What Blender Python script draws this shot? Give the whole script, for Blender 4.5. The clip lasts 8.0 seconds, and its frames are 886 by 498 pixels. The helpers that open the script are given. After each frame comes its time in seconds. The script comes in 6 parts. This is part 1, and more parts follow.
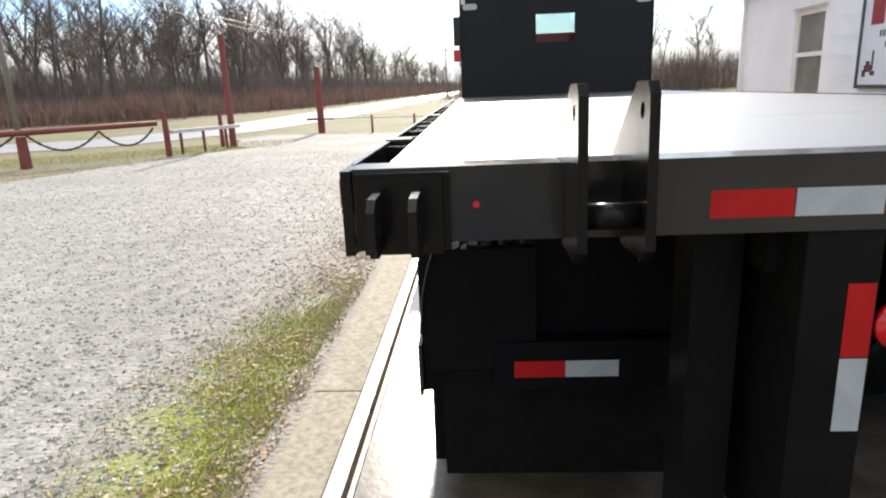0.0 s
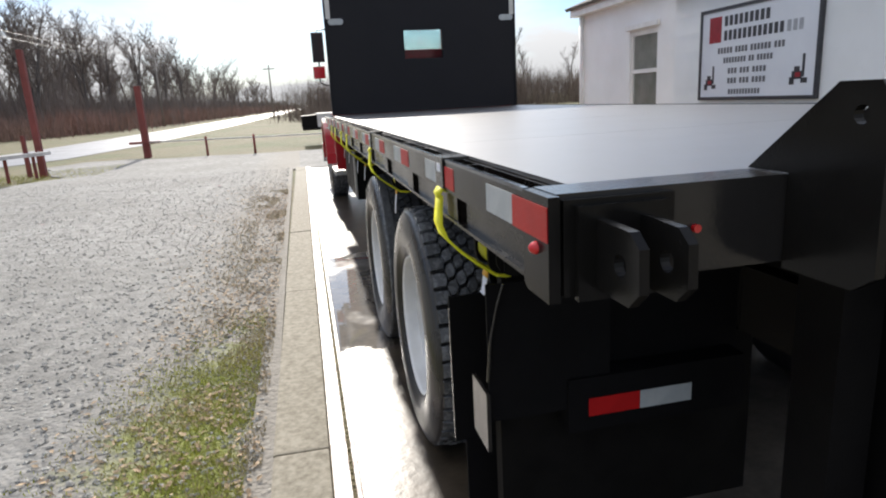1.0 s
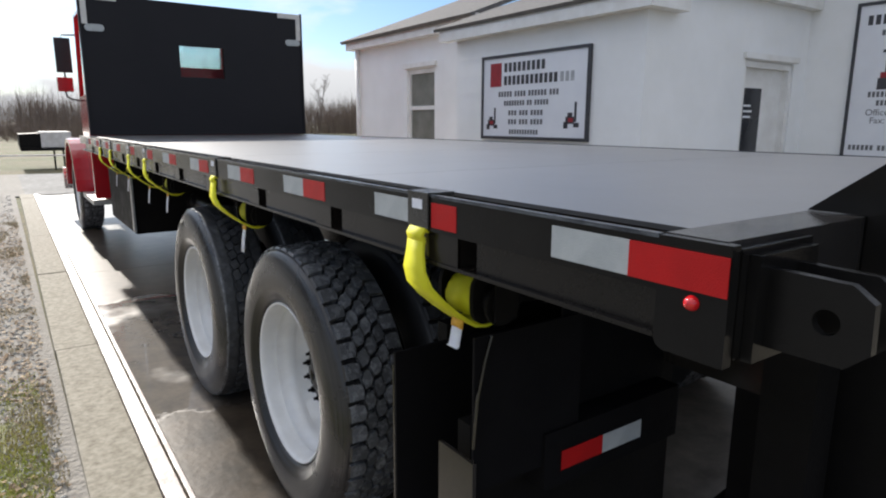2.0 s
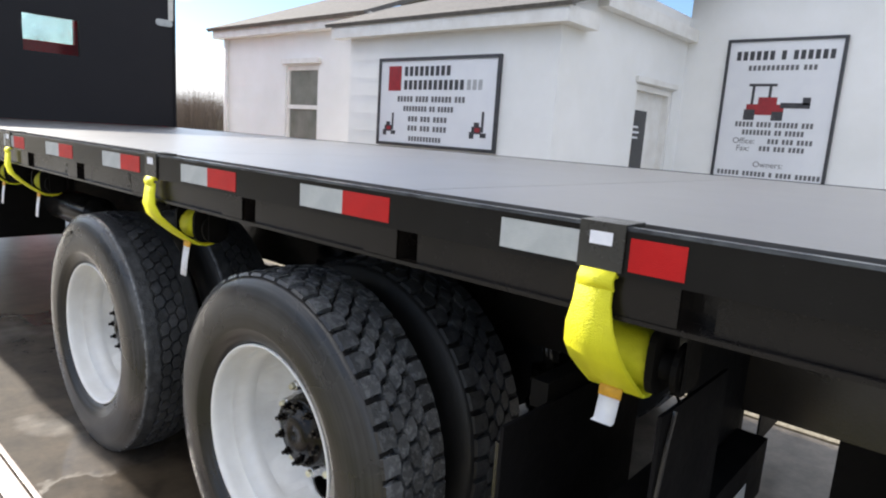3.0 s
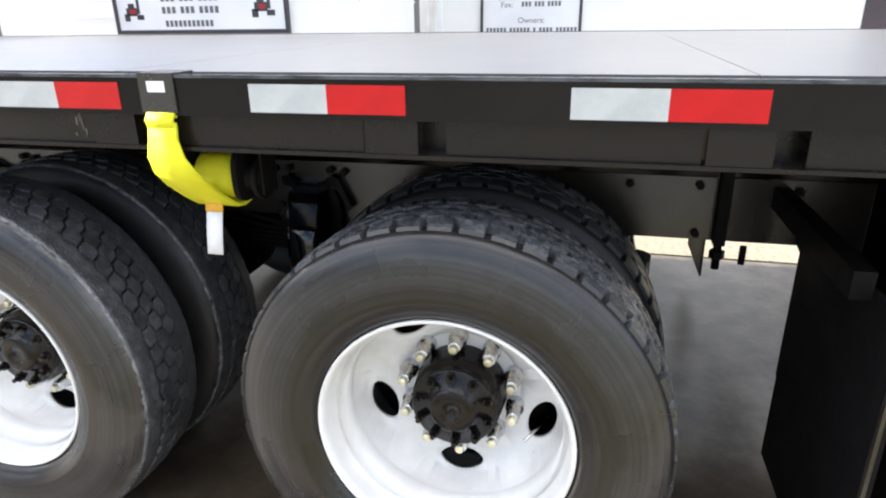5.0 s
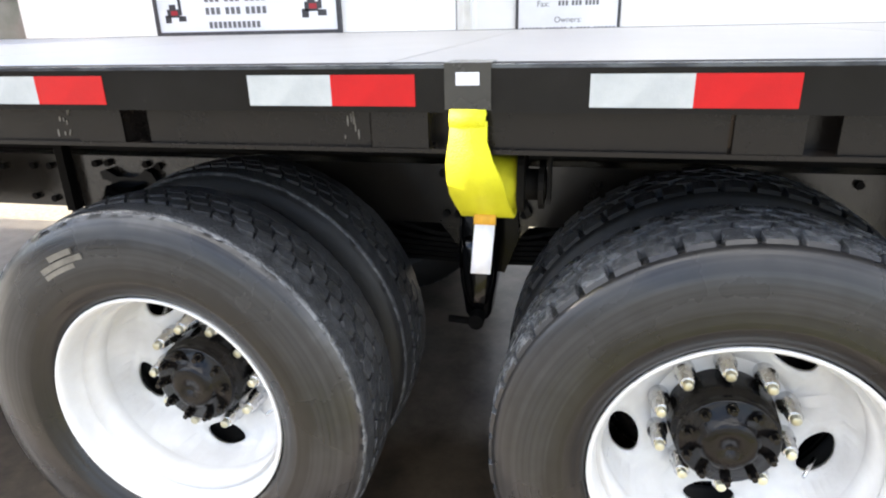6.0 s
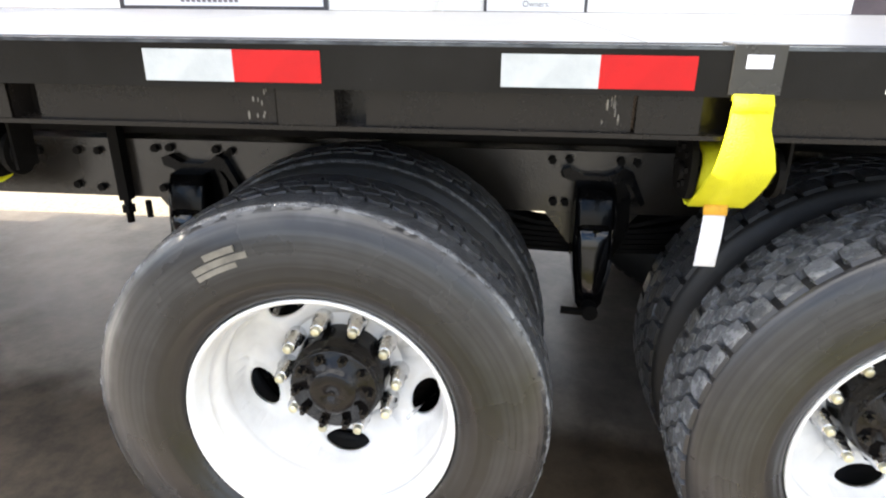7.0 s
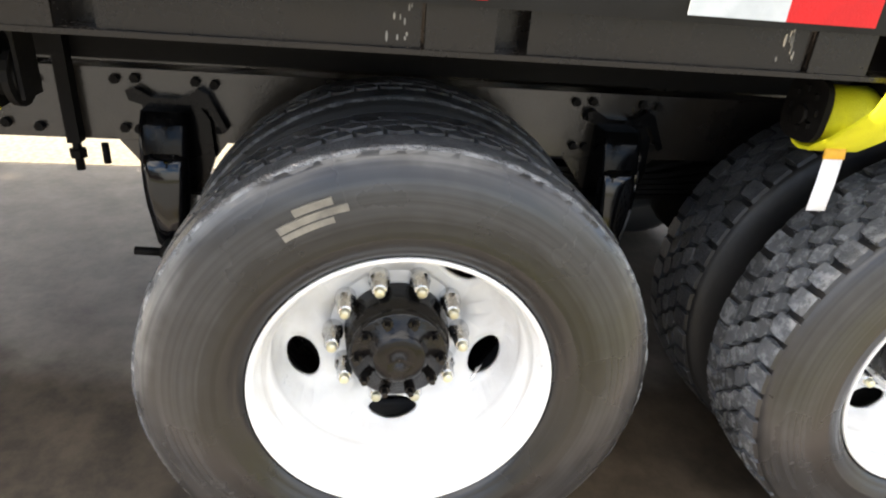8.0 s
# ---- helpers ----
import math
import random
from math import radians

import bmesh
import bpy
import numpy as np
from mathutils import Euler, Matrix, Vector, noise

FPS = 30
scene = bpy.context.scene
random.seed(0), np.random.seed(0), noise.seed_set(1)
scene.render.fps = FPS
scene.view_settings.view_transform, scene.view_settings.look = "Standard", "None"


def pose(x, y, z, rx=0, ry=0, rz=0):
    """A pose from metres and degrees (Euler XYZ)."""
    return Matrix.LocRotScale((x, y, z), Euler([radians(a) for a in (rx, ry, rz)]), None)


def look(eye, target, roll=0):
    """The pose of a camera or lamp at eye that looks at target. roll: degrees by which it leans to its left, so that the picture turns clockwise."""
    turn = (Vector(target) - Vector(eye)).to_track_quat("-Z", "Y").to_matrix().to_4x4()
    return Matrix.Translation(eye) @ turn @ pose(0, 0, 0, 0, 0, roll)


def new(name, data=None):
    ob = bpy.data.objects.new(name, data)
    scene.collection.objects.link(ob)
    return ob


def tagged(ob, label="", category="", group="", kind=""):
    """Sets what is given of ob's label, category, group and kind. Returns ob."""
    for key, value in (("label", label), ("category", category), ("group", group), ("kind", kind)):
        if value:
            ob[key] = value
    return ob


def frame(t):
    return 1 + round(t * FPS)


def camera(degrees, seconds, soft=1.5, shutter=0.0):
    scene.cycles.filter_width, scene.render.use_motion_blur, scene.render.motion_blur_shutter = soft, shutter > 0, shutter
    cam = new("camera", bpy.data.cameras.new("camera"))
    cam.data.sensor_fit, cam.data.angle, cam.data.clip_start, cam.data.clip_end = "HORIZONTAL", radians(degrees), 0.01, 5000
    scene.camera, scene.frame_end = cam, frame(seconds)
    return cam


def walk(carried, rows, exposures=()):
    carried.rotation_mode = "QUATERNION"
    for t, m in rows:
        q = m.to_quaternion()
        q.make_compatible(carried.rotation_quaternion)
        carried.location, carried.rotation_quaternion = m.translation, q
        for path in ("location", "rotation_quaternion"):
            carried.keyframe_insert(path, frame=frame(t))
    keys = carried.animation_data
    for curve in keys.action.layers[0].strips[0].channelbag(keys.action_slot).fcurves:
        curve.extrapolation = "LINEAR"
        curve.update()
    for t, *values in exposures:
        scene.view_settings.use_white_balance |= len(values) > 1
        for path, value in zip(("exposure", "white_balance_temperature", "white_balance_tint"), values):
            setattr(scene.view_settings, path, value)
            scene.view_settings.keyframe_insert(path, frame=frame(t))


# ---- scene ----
cam = camera(70.4, 8.0, soft=2.05)
PATH = [
    (0, (0.138, 0.341, 1.426), (0.028, 2.275, 0.929), -2.4),
    (0.5, (-0.168, 0.424, 1.444), (0.037, 2.349, 0.94), -1.2),
    (1, (-0.43, 0.643, 1.43), (-0.023, 2.545, 0.963), -3.1),
    (1.5, (-0.619, 0.838, 1.425), (0.12, 2.653, 1.025), -0.2),
    (2, (-0.808, 1.048, 1.431), (0.314, 2.657, 1.038), 0.2),
    (2.2, (-0.847, 1.176, 1.405), (0.337, 2.741, 1.019), 1.5),
    (3.3, (-1.049, 1.874, 1.409), (0.517, 3.047, 0.992), 2.6),
    (3.5, (-1.085, 1.978, 1.421), (0.49, 3.105, 0.924), 0.7),
    (4, (-1.072, 2.311, 1.382), (0.645, 3.194, 0.863), 0.4),
    (4.2, (-1.065, 2.443, 1.391), (0.675, 3.237, 0.805), 0.4),
    (5.3, (-1.188, 3.051, 1.386), (0.669, 3.405, 0.734), -0.6),
    (5.5, (-1.162, 3.192, 1.366), (0.716, 3.519, 0.763), -0.5),
    (6, (-1.126, 3.503, 1.361), (0.703, 3.918, 0.667), -1.4),
    (6.5, (-1.139, 3.775, 1.371), (0.747, 3.991, 0.74), 1.6),
    (7, (-1.132, 4.066, 1.353), (0.717, 4.243, 0.611), 0.4),
    (7.5, (-1.027, 4.328, 1.288), (0.75, 4.365, 0.37), 0.7),
    (8, (-1.006, 4.54, 1.29), (0.769, 4.259, 0.412), 4.9),
]
walk(cam, [(t, look(eye, target, roll)) for t, eye, target, roll in PATH],
     exposures=[(0.0, 1.18, 6950, 10), (0.5, 0.77, 6800, 10), (1.0, 0.64, 6650, 10), (1.6, 0.62, 6550, 10), (2.2, 0.66, 6600, 10), (3.3, 1.60, 6850, 10), (4.2, 1.96, 7000, 10),
                (5.3, 2.22, 6930, 10), (6.5, 2.47, 7000, 10), (7.2, 2.60, 7200, 10), (8.0, 2.57, 7450, 10)])


# ---- light ----
SUN_AZ, SUN_EL = -1.0, 28.0          # degrees from +y towards +x, and above the horizon
world = bpy.data.worlds.new("sky_world")
scene.world = world
world.use_nodes = True
wn, wl = world.node_tree.nodes, world.node_tree.links
wn.clear()
w_out = wn.new("ShaderNodeOutputWorld")
w_bg = wn.new("ShaderNodeBackground")
w_bg.inputs["Strength"].default_value = 0.15
w_sky = wn.new("ShaderNodeTexSky")
w_sky.sky_type = "NISHITA"
w_sky.sun_disc = False
w_sky.sun_elevation, w_sky.sun_rotation = radians(SUN_EL), radians(SUN_AZ)
w_sky.air_density, w_sky.dust_density = 1.0, 0.4
w_co = wn.new("ShaderNodeTexCoord")
w_map = wn.new("ShaderNodeMapping")
w_map.inputs["Scale"].default_value = (1.0, 1.0, 3.2)
w_noise = wn.new("ShaderNodeTexNoise")
w_noise.inputs["Scale"].default_value = 2.6
w_noise.inputs["Detail"].default_value = 7.0
w_noise.inputs["Roughness"].default_value = 0.55
w_ramp = wn.new("ShaderNodeValToRGB")
w_ramp.color_ramp.elements[0].position, w_ramp.color_ramp.elements[1].position = 0.45, 0.61
w_cloud = wn.new("ShaderNodeMix")
w_cloud.data_type = "RGBA"
wl.new(w_co.outputs["Generated"], w_map.inputs["Vector"])
wl.new(w_map.outputs["Vector"], w_noise.inputs["Vector"])
wl.new(w_noise.outputs["Fac"], w_ramp.inputs["Fac"])
# clouds shine more towards the sun
w_dot = wn.new("ShaderNodeVectorMath")
w_dot.operation = "DOT_PRODUCT"
w_dot.inputs[1].default_value = (math.sin(radians(SUN_AZ)) * math.cos(radians(SUN_EL)), math.cos(radians(SUN_AZ)) * math.cos(radians(SUN_EL)), math.sin(radians(SUN_EL)))
w_near = wn.new("ShaderNodeMapRange")
w_near.inputs["From Min"].default_value, w_near.inputs["From Max"].default_value = 0.1, 1.0
w_pow = wn.new("ShaderNodeMath")
w_pow.operation, w_pow.inputs[1].default_value = "POWER", 4.0
w_gain = wn.new("ShaderNodeMath")
w_gain.operation, w_gain.inputs[1].default_value = "MULTIPLY_ADD", 2.0
w_back = wn.new("ShaderNodeMapRange")                 # clouds opposite the sun are greyer
w_back.inputs["From Min"].default_value, w_back.inputs["From Max"].default_value = -0.8, 0.1
w_back.inputs["To Min"].default_value, w_back.inputs["To Max"].default_value = 4.5, 5.0
w_glow = wn.new("ShaderNodeMath")                     # thin cloud glows round the sun
w_glow.operation, w_glow.inputs[1].default_value = "POWER", 70.0
w_aura = wn.new("ShaderNodeMath")
w_aura.operation, w_aura.inputs[1].default_value = "MULTIPLY_ADD", 26.0
w_col = wn.new("ShaderNodeVectorMath")
w_col.operation = "SCALE"
w_col.inputs[0].default_value = (0.98, 1.0, 1.04)
wl.new(w_co.outputs["Generated"], w_dot.inputs[0])
wl.new(w_dot.outputs["Value"], w_near.inputs["Value"])
wl.new(w_near.outputs["Result"], w_pow.inputs[0])
wl.new(w_pow.outputs["Value"], w_gain.inputs[0])
wl.new(w_dot.outputs["Value"], w_back.inputs["Value"])
wl.new(w_back.outputs["Result"], w_gain.inputs[2])
wl.new(w_near.outputs["Result"], w_glow.inputs[0])
wl.new(w_glow.outputs["Value"], w_aura.inputs[0])
wl.new(w_gain.outputs["Value"], w_aura.inputs[2])
w_sep = wn.new("ShaderNodeSeparateXYZ")
w_top = wn.new("ShaderNodeMath")                      # a cloudy sky is brightest overhead
w_top.operation, w_top.inputs[1].default_value, w_top.inputs[2].default_value = "MULTIPLY_ADD", 1.75, 0.50
w_lit = wn.new("ShaderNodeMath")
w_lit.operation = "MULTIPLY"
wl.new(w_co.outputs["Generated"], w_sep.inputs["Vector"])
wl.new(w_sep.outputs["Z"], w_top.inputs[0])
wl.new(w_aura.outputs["Value"], w_lit.inputs[0])
wl.new(w_top.outputs["Value"], w_lit.inputs[1])
wl.new(w_lit.outputs["Value"], w_col.inputs["Scale"])
wl.new(w_col.outputs["Vector"], w_cloud.inputs[7])
w_haze = wn.new("ShaderNodeMapRange")                 # pale haze low over the horizon
w_haze.inputs["From Min"].default_value, w_haze.inputs["From Max"].default_value = 0.02, 0.11
w_haze.inputs["To Min"].default_value, w_haze.inputs["To Max"].default_value = 0.8, 0.0
w_thick = wn.new("ShaderNodeMath")
w_thick.operation, w_thick.use_clamp = "ADD", True
wl.new(w_sep.outputs["Z"], w_haze.inputs["Value"])
wl.new(w_ramp.outputs["Color"], w_thick.inputs[0])
wl.new(w_haze.outputs["Result"], w_thick.inputs[1])
wl.new(w_thick.outputs["Value"], w_cloud.inputs[0])
w_blue = wn.new("ShaderNodeMix")
w_blue.data_type, w_blue.blend_type = "RGBA", "MULTIPLY"
w_blue.inputs[0].default_value = 1.0
w_blue.inputs[7].default_value = (0.37, 0.46, 0.60, 1)
wl.new(w_sky.outputs["Color"], w_blue.inputs[6])
wl.new(w_blue.outputs[2], w_cloud.inputs[6])
wl.new(w_cloud.outputs[2], w_bg.inputs["Color"])
wl.new(w_bg.outputs["Background"], w_out.inputs["Surface"])

sun_data = bpy.data.lights.new("sun", "SUN")
sun_data.energy, sun_data.angle, sun_data.color = 3.4, radians(1.0), (1.0, 0.94, 0.86)
sun = new("sun", sun_data)
_a, _e = radians(SUN_AZ), radians(SUN_EL)
SUN_WAY = Vector((math.sin(_a) * math.cos(_e), math.cos(_a) * math.cos(_e), math.sin(_e)))
sun.matrix_world = look(SUN_WAY * 60, (0, 0, 0))


# ---- materials ----
def mat(name, color, rough=0.5, metal=0.0, color2=None, scale=8.0, detail=6.0, contrast=(0.35, 0.65), rough2=None,
        bump=0.0, bump_scale=60.0, coat=0.0, island=0.0, spec=0.5, stretch=(1, 1, 1), rand=0.0):
    """A surface with two scales of variation: broad patches of a second colour and fine grain in relief and gloss."""
    m = bpy.data.materials.new(name)
    m.use_nodes = True
    n, l = m.node_tree.nodes, m.node_tree.links
    b = n["Principled BSDF"]
    b.inputs["Metallic"].default_value = metal
    b.inputs["Coat Weight"].default_value = coat
    b.inputs["Coat Roughness"].default_value = 0.08
    b.inputs["Specular IOR Level"].default_value = spec
    co = n.new("ShaderNodeTexCoord")
    mp = n.new("ShaderNodeMapping")
    mp.inputs["Scale"].default_value = stretch
    l.new(co.outputs["Object"], mp.inputs["Vector"])
    t = n.new("ShaderNodeTexNoise")
    t.inputs["Scale"].default_value, t.inputs["Detail"].default_value = scale, detail
    t.inputs["Roughness"].default_value = 0.62
    l.new(mp.outputs["Vector"], t.inputs["Vector"])
    r = n.new("ShaderNodeMapRange")
    r.inputs["From Min"].default_value, r.inputs["From Max"].default_value = contrast
    l.new(t.outputs["Fac"], r.inputs["Value"])
    c2 = color2 if color2 else tuple(v * 0.75 for v in color)
    mix = n.new("ShaderNodeMix")
    mix.data_type = "RGBA"
    mix.inputs[6].default_value, mix.inputs[7].default_value = (*color, 1), (*c2, 1)
    l.new(r.outputs["Result"], mix.inputs[0])
    col = mix.outputs[2]
    if island or rand:
        src = n.new("ShaderNodeObjectInfo") if rand else n.new("ShaderNodeNewGeometry")
        hsv = n.new("ShaderNodeHueSaturation")
        k = n.new("ShaderNodeMapRange")
        amount = rand if rand else island
        k.inputs["To Min"].default_value, k.inputs["To Max"].default_value = 1 - amount, 1 + amount
        l.new(src.outputs["Random" if rand else "Random Per Island"], k.inputs["Value"])
        l.new(k.outputs["Result"], hsv.inputs["Value"])
        l.new(col, hsv.inputs["Color"])
        col = hsv.outputs["Color"]
    l.new(col, b.inputs["Base Color"])
    f = n.new("ShaderNodeTexNoise")
    f.inputs["Scale"].default_value, f.inputs["Detail"].default_value = bump_scale, 4.0
    l.new(mp.outputs["Vector"], f.inputs["Vector"])
    rr = n.new("ShaderNodeMapRange")
    rr.inputs["To Min"].default_value, rr.inputs["To Max"].default_value = rough, rough if rough2 is None else rough2
    l.new(r.outputs["Result"], rr.inputs["Value"])
    fine = n.new("ShaderNodeMath")
    fine.operation = "MULTIPLY_ADD"
    fine.inputs[1].default_value, fine.inputs[2].default_value = 0.12, -0.06
    l.new(f.outputs["Fac"], fine.inputs[0])
    add = n.new("ShaderNodeMath")
    add.operation, add.use_clamp = "ADD", True
    l.new(rr.outputs["Result"], add.inputs[0])
    l.new(fine.outputs["Value"], add.inputs[1])
    l.new(add.outputs["Value"], b.inputs["Roughness"])
    if bump:
        bp = n.new("ShaderNodeBump")
        bp.inputs["Strength"].default_value, bp.inputs["Distance"].default_value = min(1.0, bump * 4), 0.004
        l.new(f.outputs["Fac"], bp.inputs["Height"])
        l.new(bp.outputs["Normal"], b.inputs["Normal"])
    return m


def glass(name, tint=(0.85, 0.95, 0.95)):
    m = bpy.data.materials.new(name)
    m.use_nodes = True
    b = m.node_tree.nodes["Principled BSDF"]
    b.inputs["Base Color"].default_value = (*tint, 1)
    b.inputs["Roughness"].default_value = 0.02
    b.inputs["Transmission Weight"].default_value = 1.0
    b.inputs["IOR"].default_value = 1.45
    return m


M_BLACK = mat("black_gloss_paint", (0.0075, 0.0070, 0.0066), 0.14, color2=(0.011, 0.0102, 0.0095), scale=5, rough2=0.26, bump=0.02, bump_scale=220, spec=0.16)
M_HANGER = mat("wet_black_enamel", (0.0025, 0.0025, 0.0028), 0.12, color2=(0.004, 0.004, 0.0045), scale=9, rough2=0.20, bump=0.02, bump_scale=90, spec=0.13)
M_TONGUE = mat("polished_black_enamel", (0.0025, 0.0025, 0.0030), 0.07, color2=(0.004, 0.004, 0.0045), scale=9, rough2=0.12, spec=0.42)
# black side paint, lightened and browned in colour for the gravel it reflects
M_SIDE = mat("gravel_sheen_side_paint", (0.0112, 0.0090, 0.0074), 0.16, color2=(0.0080, 0.0065, 0.0055), scale=4, rough2=0.30, bump=0.03, bump_scale=160, spec=0.28)
M_TAILCH = mat("glossy_tail_paint", (0.019, 0.0178, 0.0175), 0.10, color2=(0.026, 0.024, 0.023), scale=4, rough2=0.22, bump=0.02, bump_scale=160, spec=0.42)
# paler than the rail's black paint: sky gleam put into the colour
M_GLEAMEDGE = mat("sky_gleam_edge", (0.11, 0.125, 0.145), 0.10, 0.5, color2=(0.04, 0.045, 0.055), scale=26, rough2=0.22, bump=0.05, bump_scale=90, contrast=(0.42, 0.58), stretch=(1, 0.35, 1))
M_BRACKET = mat("grey_bracket_paint", (0.040, 0.039, 0.035), 0.18, color2=(0.028, 0.027, 0.025), scale=12, rough2=0.3, spec=0.5)
M_BLACKMATT = mat("black_chassis_paint", (0.0055, 0.0050, 0.0048), 0.5, color2=(0.009, 0.0082, 0.0075), scale=9, rough2=0.65, bump=0.05, bump_scale=120, spec=0.08)
M_FLAP = mat("mud_flap_rubber", (0.0078, 0.0074, 0.0080), 0.55, color2=(0.0066, 0.0062, 0.0066), scale=5, rough2=0.7, bump=0.05, bump_scale=60, spec=0.06)
M_FRAME = mat("frame_rail_paint", (0.026, 0.0225, 0.019), 0.13, color2=(0.018, 0.0155, 0.013), scale=4, rough2=0.24, bump=0.03, bump_scale=150, spec=0.58)
M_HEADB = mat("headboard_black_paint", (0.0085, 0.008, 0.0105), 0.55, color2=(0.0125, 0.012, 0.0145), scale=2.5, rough2=0.65, bump=0.02, bump_scale=90, spec=0.25)
M_TREAD = mat("tread_rubber", (0.105, 0.108, 0.113), 0.20, color2=(0.215, 0.220, 0.228), scale=34, rough2=0.42, bump=0.25, bump_scale=150, island=0.35, contrast=(0.45, 0.72))
# darker tread: inner duals' shade put into the colour; also the worn forward tread
M_TREAD_IN = mat("shaded_and_worn_tread_rubber", (0.045, 0.046, 0.049), 0.30, color2=(0.092, 0.095, 0.100), scale=34, rough2=0.48, bump=0.25, bump_scale=150, island=0.35, contrast=(0.45, 0.72))
M_RIM = mat("white_wheel_paint", (0.78, 0.78, 0.77), 0.28, color2=(0.66, 0.65, 0.63), scale=6, rough2=0.4, bump=0.02, bump_scale=140)
M_CHROME = mat("chrome", (0.72, 0.72, 0.72), 0.12, 1.0, color2=(0.5, 0.5, 0.5), scale=40, rough2=0.3, bump=0.02)
M_BRASS = mat("stud_end_plating", (0.75, 0.66, 0.36), 0.35, 0.7, color2=(0.7, 0.7, 0.6), scale=30, rand=0.3)
M_HUB = mat("hub_black_enamel", (0.0040, 0.0036, 0.0036), 0.14, color2=(0.012, 0.0095, 0.0078), scale=14, rough2=0.34, bump=0.05, bump_scale=110, spec=0.28, contrast=(0.45, 0.7))
M_TAIL = mat("tail_steel_black", (0.0078, 0.0073, 0.0072), 0.30, color2=(0.0115, 0.0106, 0.0102), scale=5, rough2=0.45, bump=0.03, bump_scale=140, spec=0.06)
M_RED = mat("truck_red_paint", (0.42, 0.012, 0.020), 0.22, color2=(0.36, 0.012, 0.018), scale=3, coat=0.6, bump=0.01)
M_TRED = mat("reflective_tape_red", (0.47, 0.008, 0.009), 0.42, color2=(0.40, 0.007, 0.008), scale=14, bump=0.05, bump_scale=420, spec=0.25)
M_TWHITE = mat("reflective_tape_white", (0.44, 0.46, 0.46), 0.42, color2=(0.36, 0.38, 0.385), scale=14, bump=0.05, bump_scale=420, spec=0.25)
M_YELLOW = mat("yellow_webbing", (0.80, 0.78, 0.02), 0.65, color2=(0.70, 0.66, 0.02), scale=9, bump=0.14, bump_scale=330)
M_TAG = mat("white_tag", (0.78, 0.79, 0.84), 0.5, color2=(0.70, 0.71, 0.78), scale=30)
M_MARK = mat("dull_pale_mark", (0.19, 0.175, 0.145), 0.5, color2=(0.10, 0.092, 0.078), scale=25)
M_ORANGE = mat("orange_stitch", (0.80, 0.42, 0.04), 0.6, scale=40)
M_LAMP = mat("red_marker_lens", (0.70, 0.01, 0.015), 0.08, color2=(0.5, 0.008, 0.012), scale=40, coat=0.5)
M_STEEL = mat("worn_plate_steel", (0.55, 0.55, 0.54), 0.30, 0.8, color2=(0.40, 0.38, 0.35), scale=22, rough2=0.5, bump=0.06)
M_PALE = mat("pale_corner_plate", (0.62, 0.60, 0.56), 0.4, color2=(0.50, 0.48, 0.45), scale=9)
M_GLASS = glass("cab_glass", (0.80, 0.95, 0.93))
M_MIRROR = mat("mirror_back_plastic", (0.018, 0.018, 0.02), 0.4, scale=12)

M_WALL = mat("white_painted_block", (0.86, 0.86, 0.86), 0.6, color2=(0.80, 0.80, 0.79), scale=1.2, rough2=0.7, bump=0.10, bump_scale=70)
M_TRIM = mat("white_trim_paint", (0.82, 0.81, 0.79), 0.45, color2=(0.72, 0.70, 0.67), scale=5, bump=0.03)
M_ROOF = mat("grey_shingle", (0.16, 0.15, 0.14), 0.85, color2=(0.10, 0.095, 0.09), scale=20, bump=0.25, bump_scale=90)
M_PANE = mat("dark_window_glass", (0.17, 0.18, 0.155), 0.06, color2=(0.24, 0.245, 0.22), scale=3, spec=0.8)
M_DARKPANE = mat("dark_door_glass", (0.022, 0.024, 0.028), 0.08, color2=(0.035, 0.036, 0.040), scale=3, spec=0.35)
M_SIGN = mat("sign_white_panel", (0.78, 0.79, 0.82), 0.35, color2=(0.72, 0.73, 0.77), scale=2)
M_INK = mat("sign_black_ink", (0.035, 0.035, 0.040), 0.4, color2=(0.055, 0.055, 0.06), scale=20)
M_INK2 = mat("sign_small_ink", (0.11, 0.11, 0.12), 0.4, color2=(0.14, 0.14, 0.15), scale=20)
M_GREYINK = mat("sign_grey_ink", (0.45, 0.46, 0.48), 0.4, scale=20)
M_SIGNRED = mat("sign_red_ink", (0.36, 0.022, 0.03), 0.4, color2=(0.27, 0.018, 0.025), scale=12)
M_DARKDOOR = mat("dark_purple_panel", (0.055, 0.040, 0.050), 0.4, color2=(0.075, 0.055, 0.065), scale=4)

M_KERB = mat("kerb_concrete", (0.34, 0.305, 0.235), 0.8, color2=(0.19, 0.168, 0.122), scale=32, detail=8, rough2=0.9, bump=0.08, bump_scale=200, contrast=(0.38, 0.70))
M_ANGLE = mat("pale_painted_angle_iron", (0.50, 0.45, 0.42), 0.35, color2=(0.42, 0.33, 0.29), scale=11, rough2=0.55, bump=0.08)
M_POST = mat("rust_red_post", (0.23, 0.055, 0.045), 0.75, color2=(0.16, 0.040, 0.034), scale=3, bump=0.15, bump_scale=50)
M_CHAIN = mat("dark_chain", (0.09, 0.085, 0.085), 0.5, 0.4, scale=30)
M_BOARD = mat("weathered_white_board", (0.62, 0.60, 0.58), 0.6, color2=(0.45, 0.42, 0.40), scale=5, bump=0.1)
M_POLE = mat("grey_pole_wood", (0.26, 0.23, 0.20), 0.8, color2=(0.19, 0.17, 0.15), scale=6, stretch=(1, 1, 0.15), bump=0.2)
M_WIRE = mat("pale_cable", (0.30, 0.30, 0.31), 0.5, scale=5)
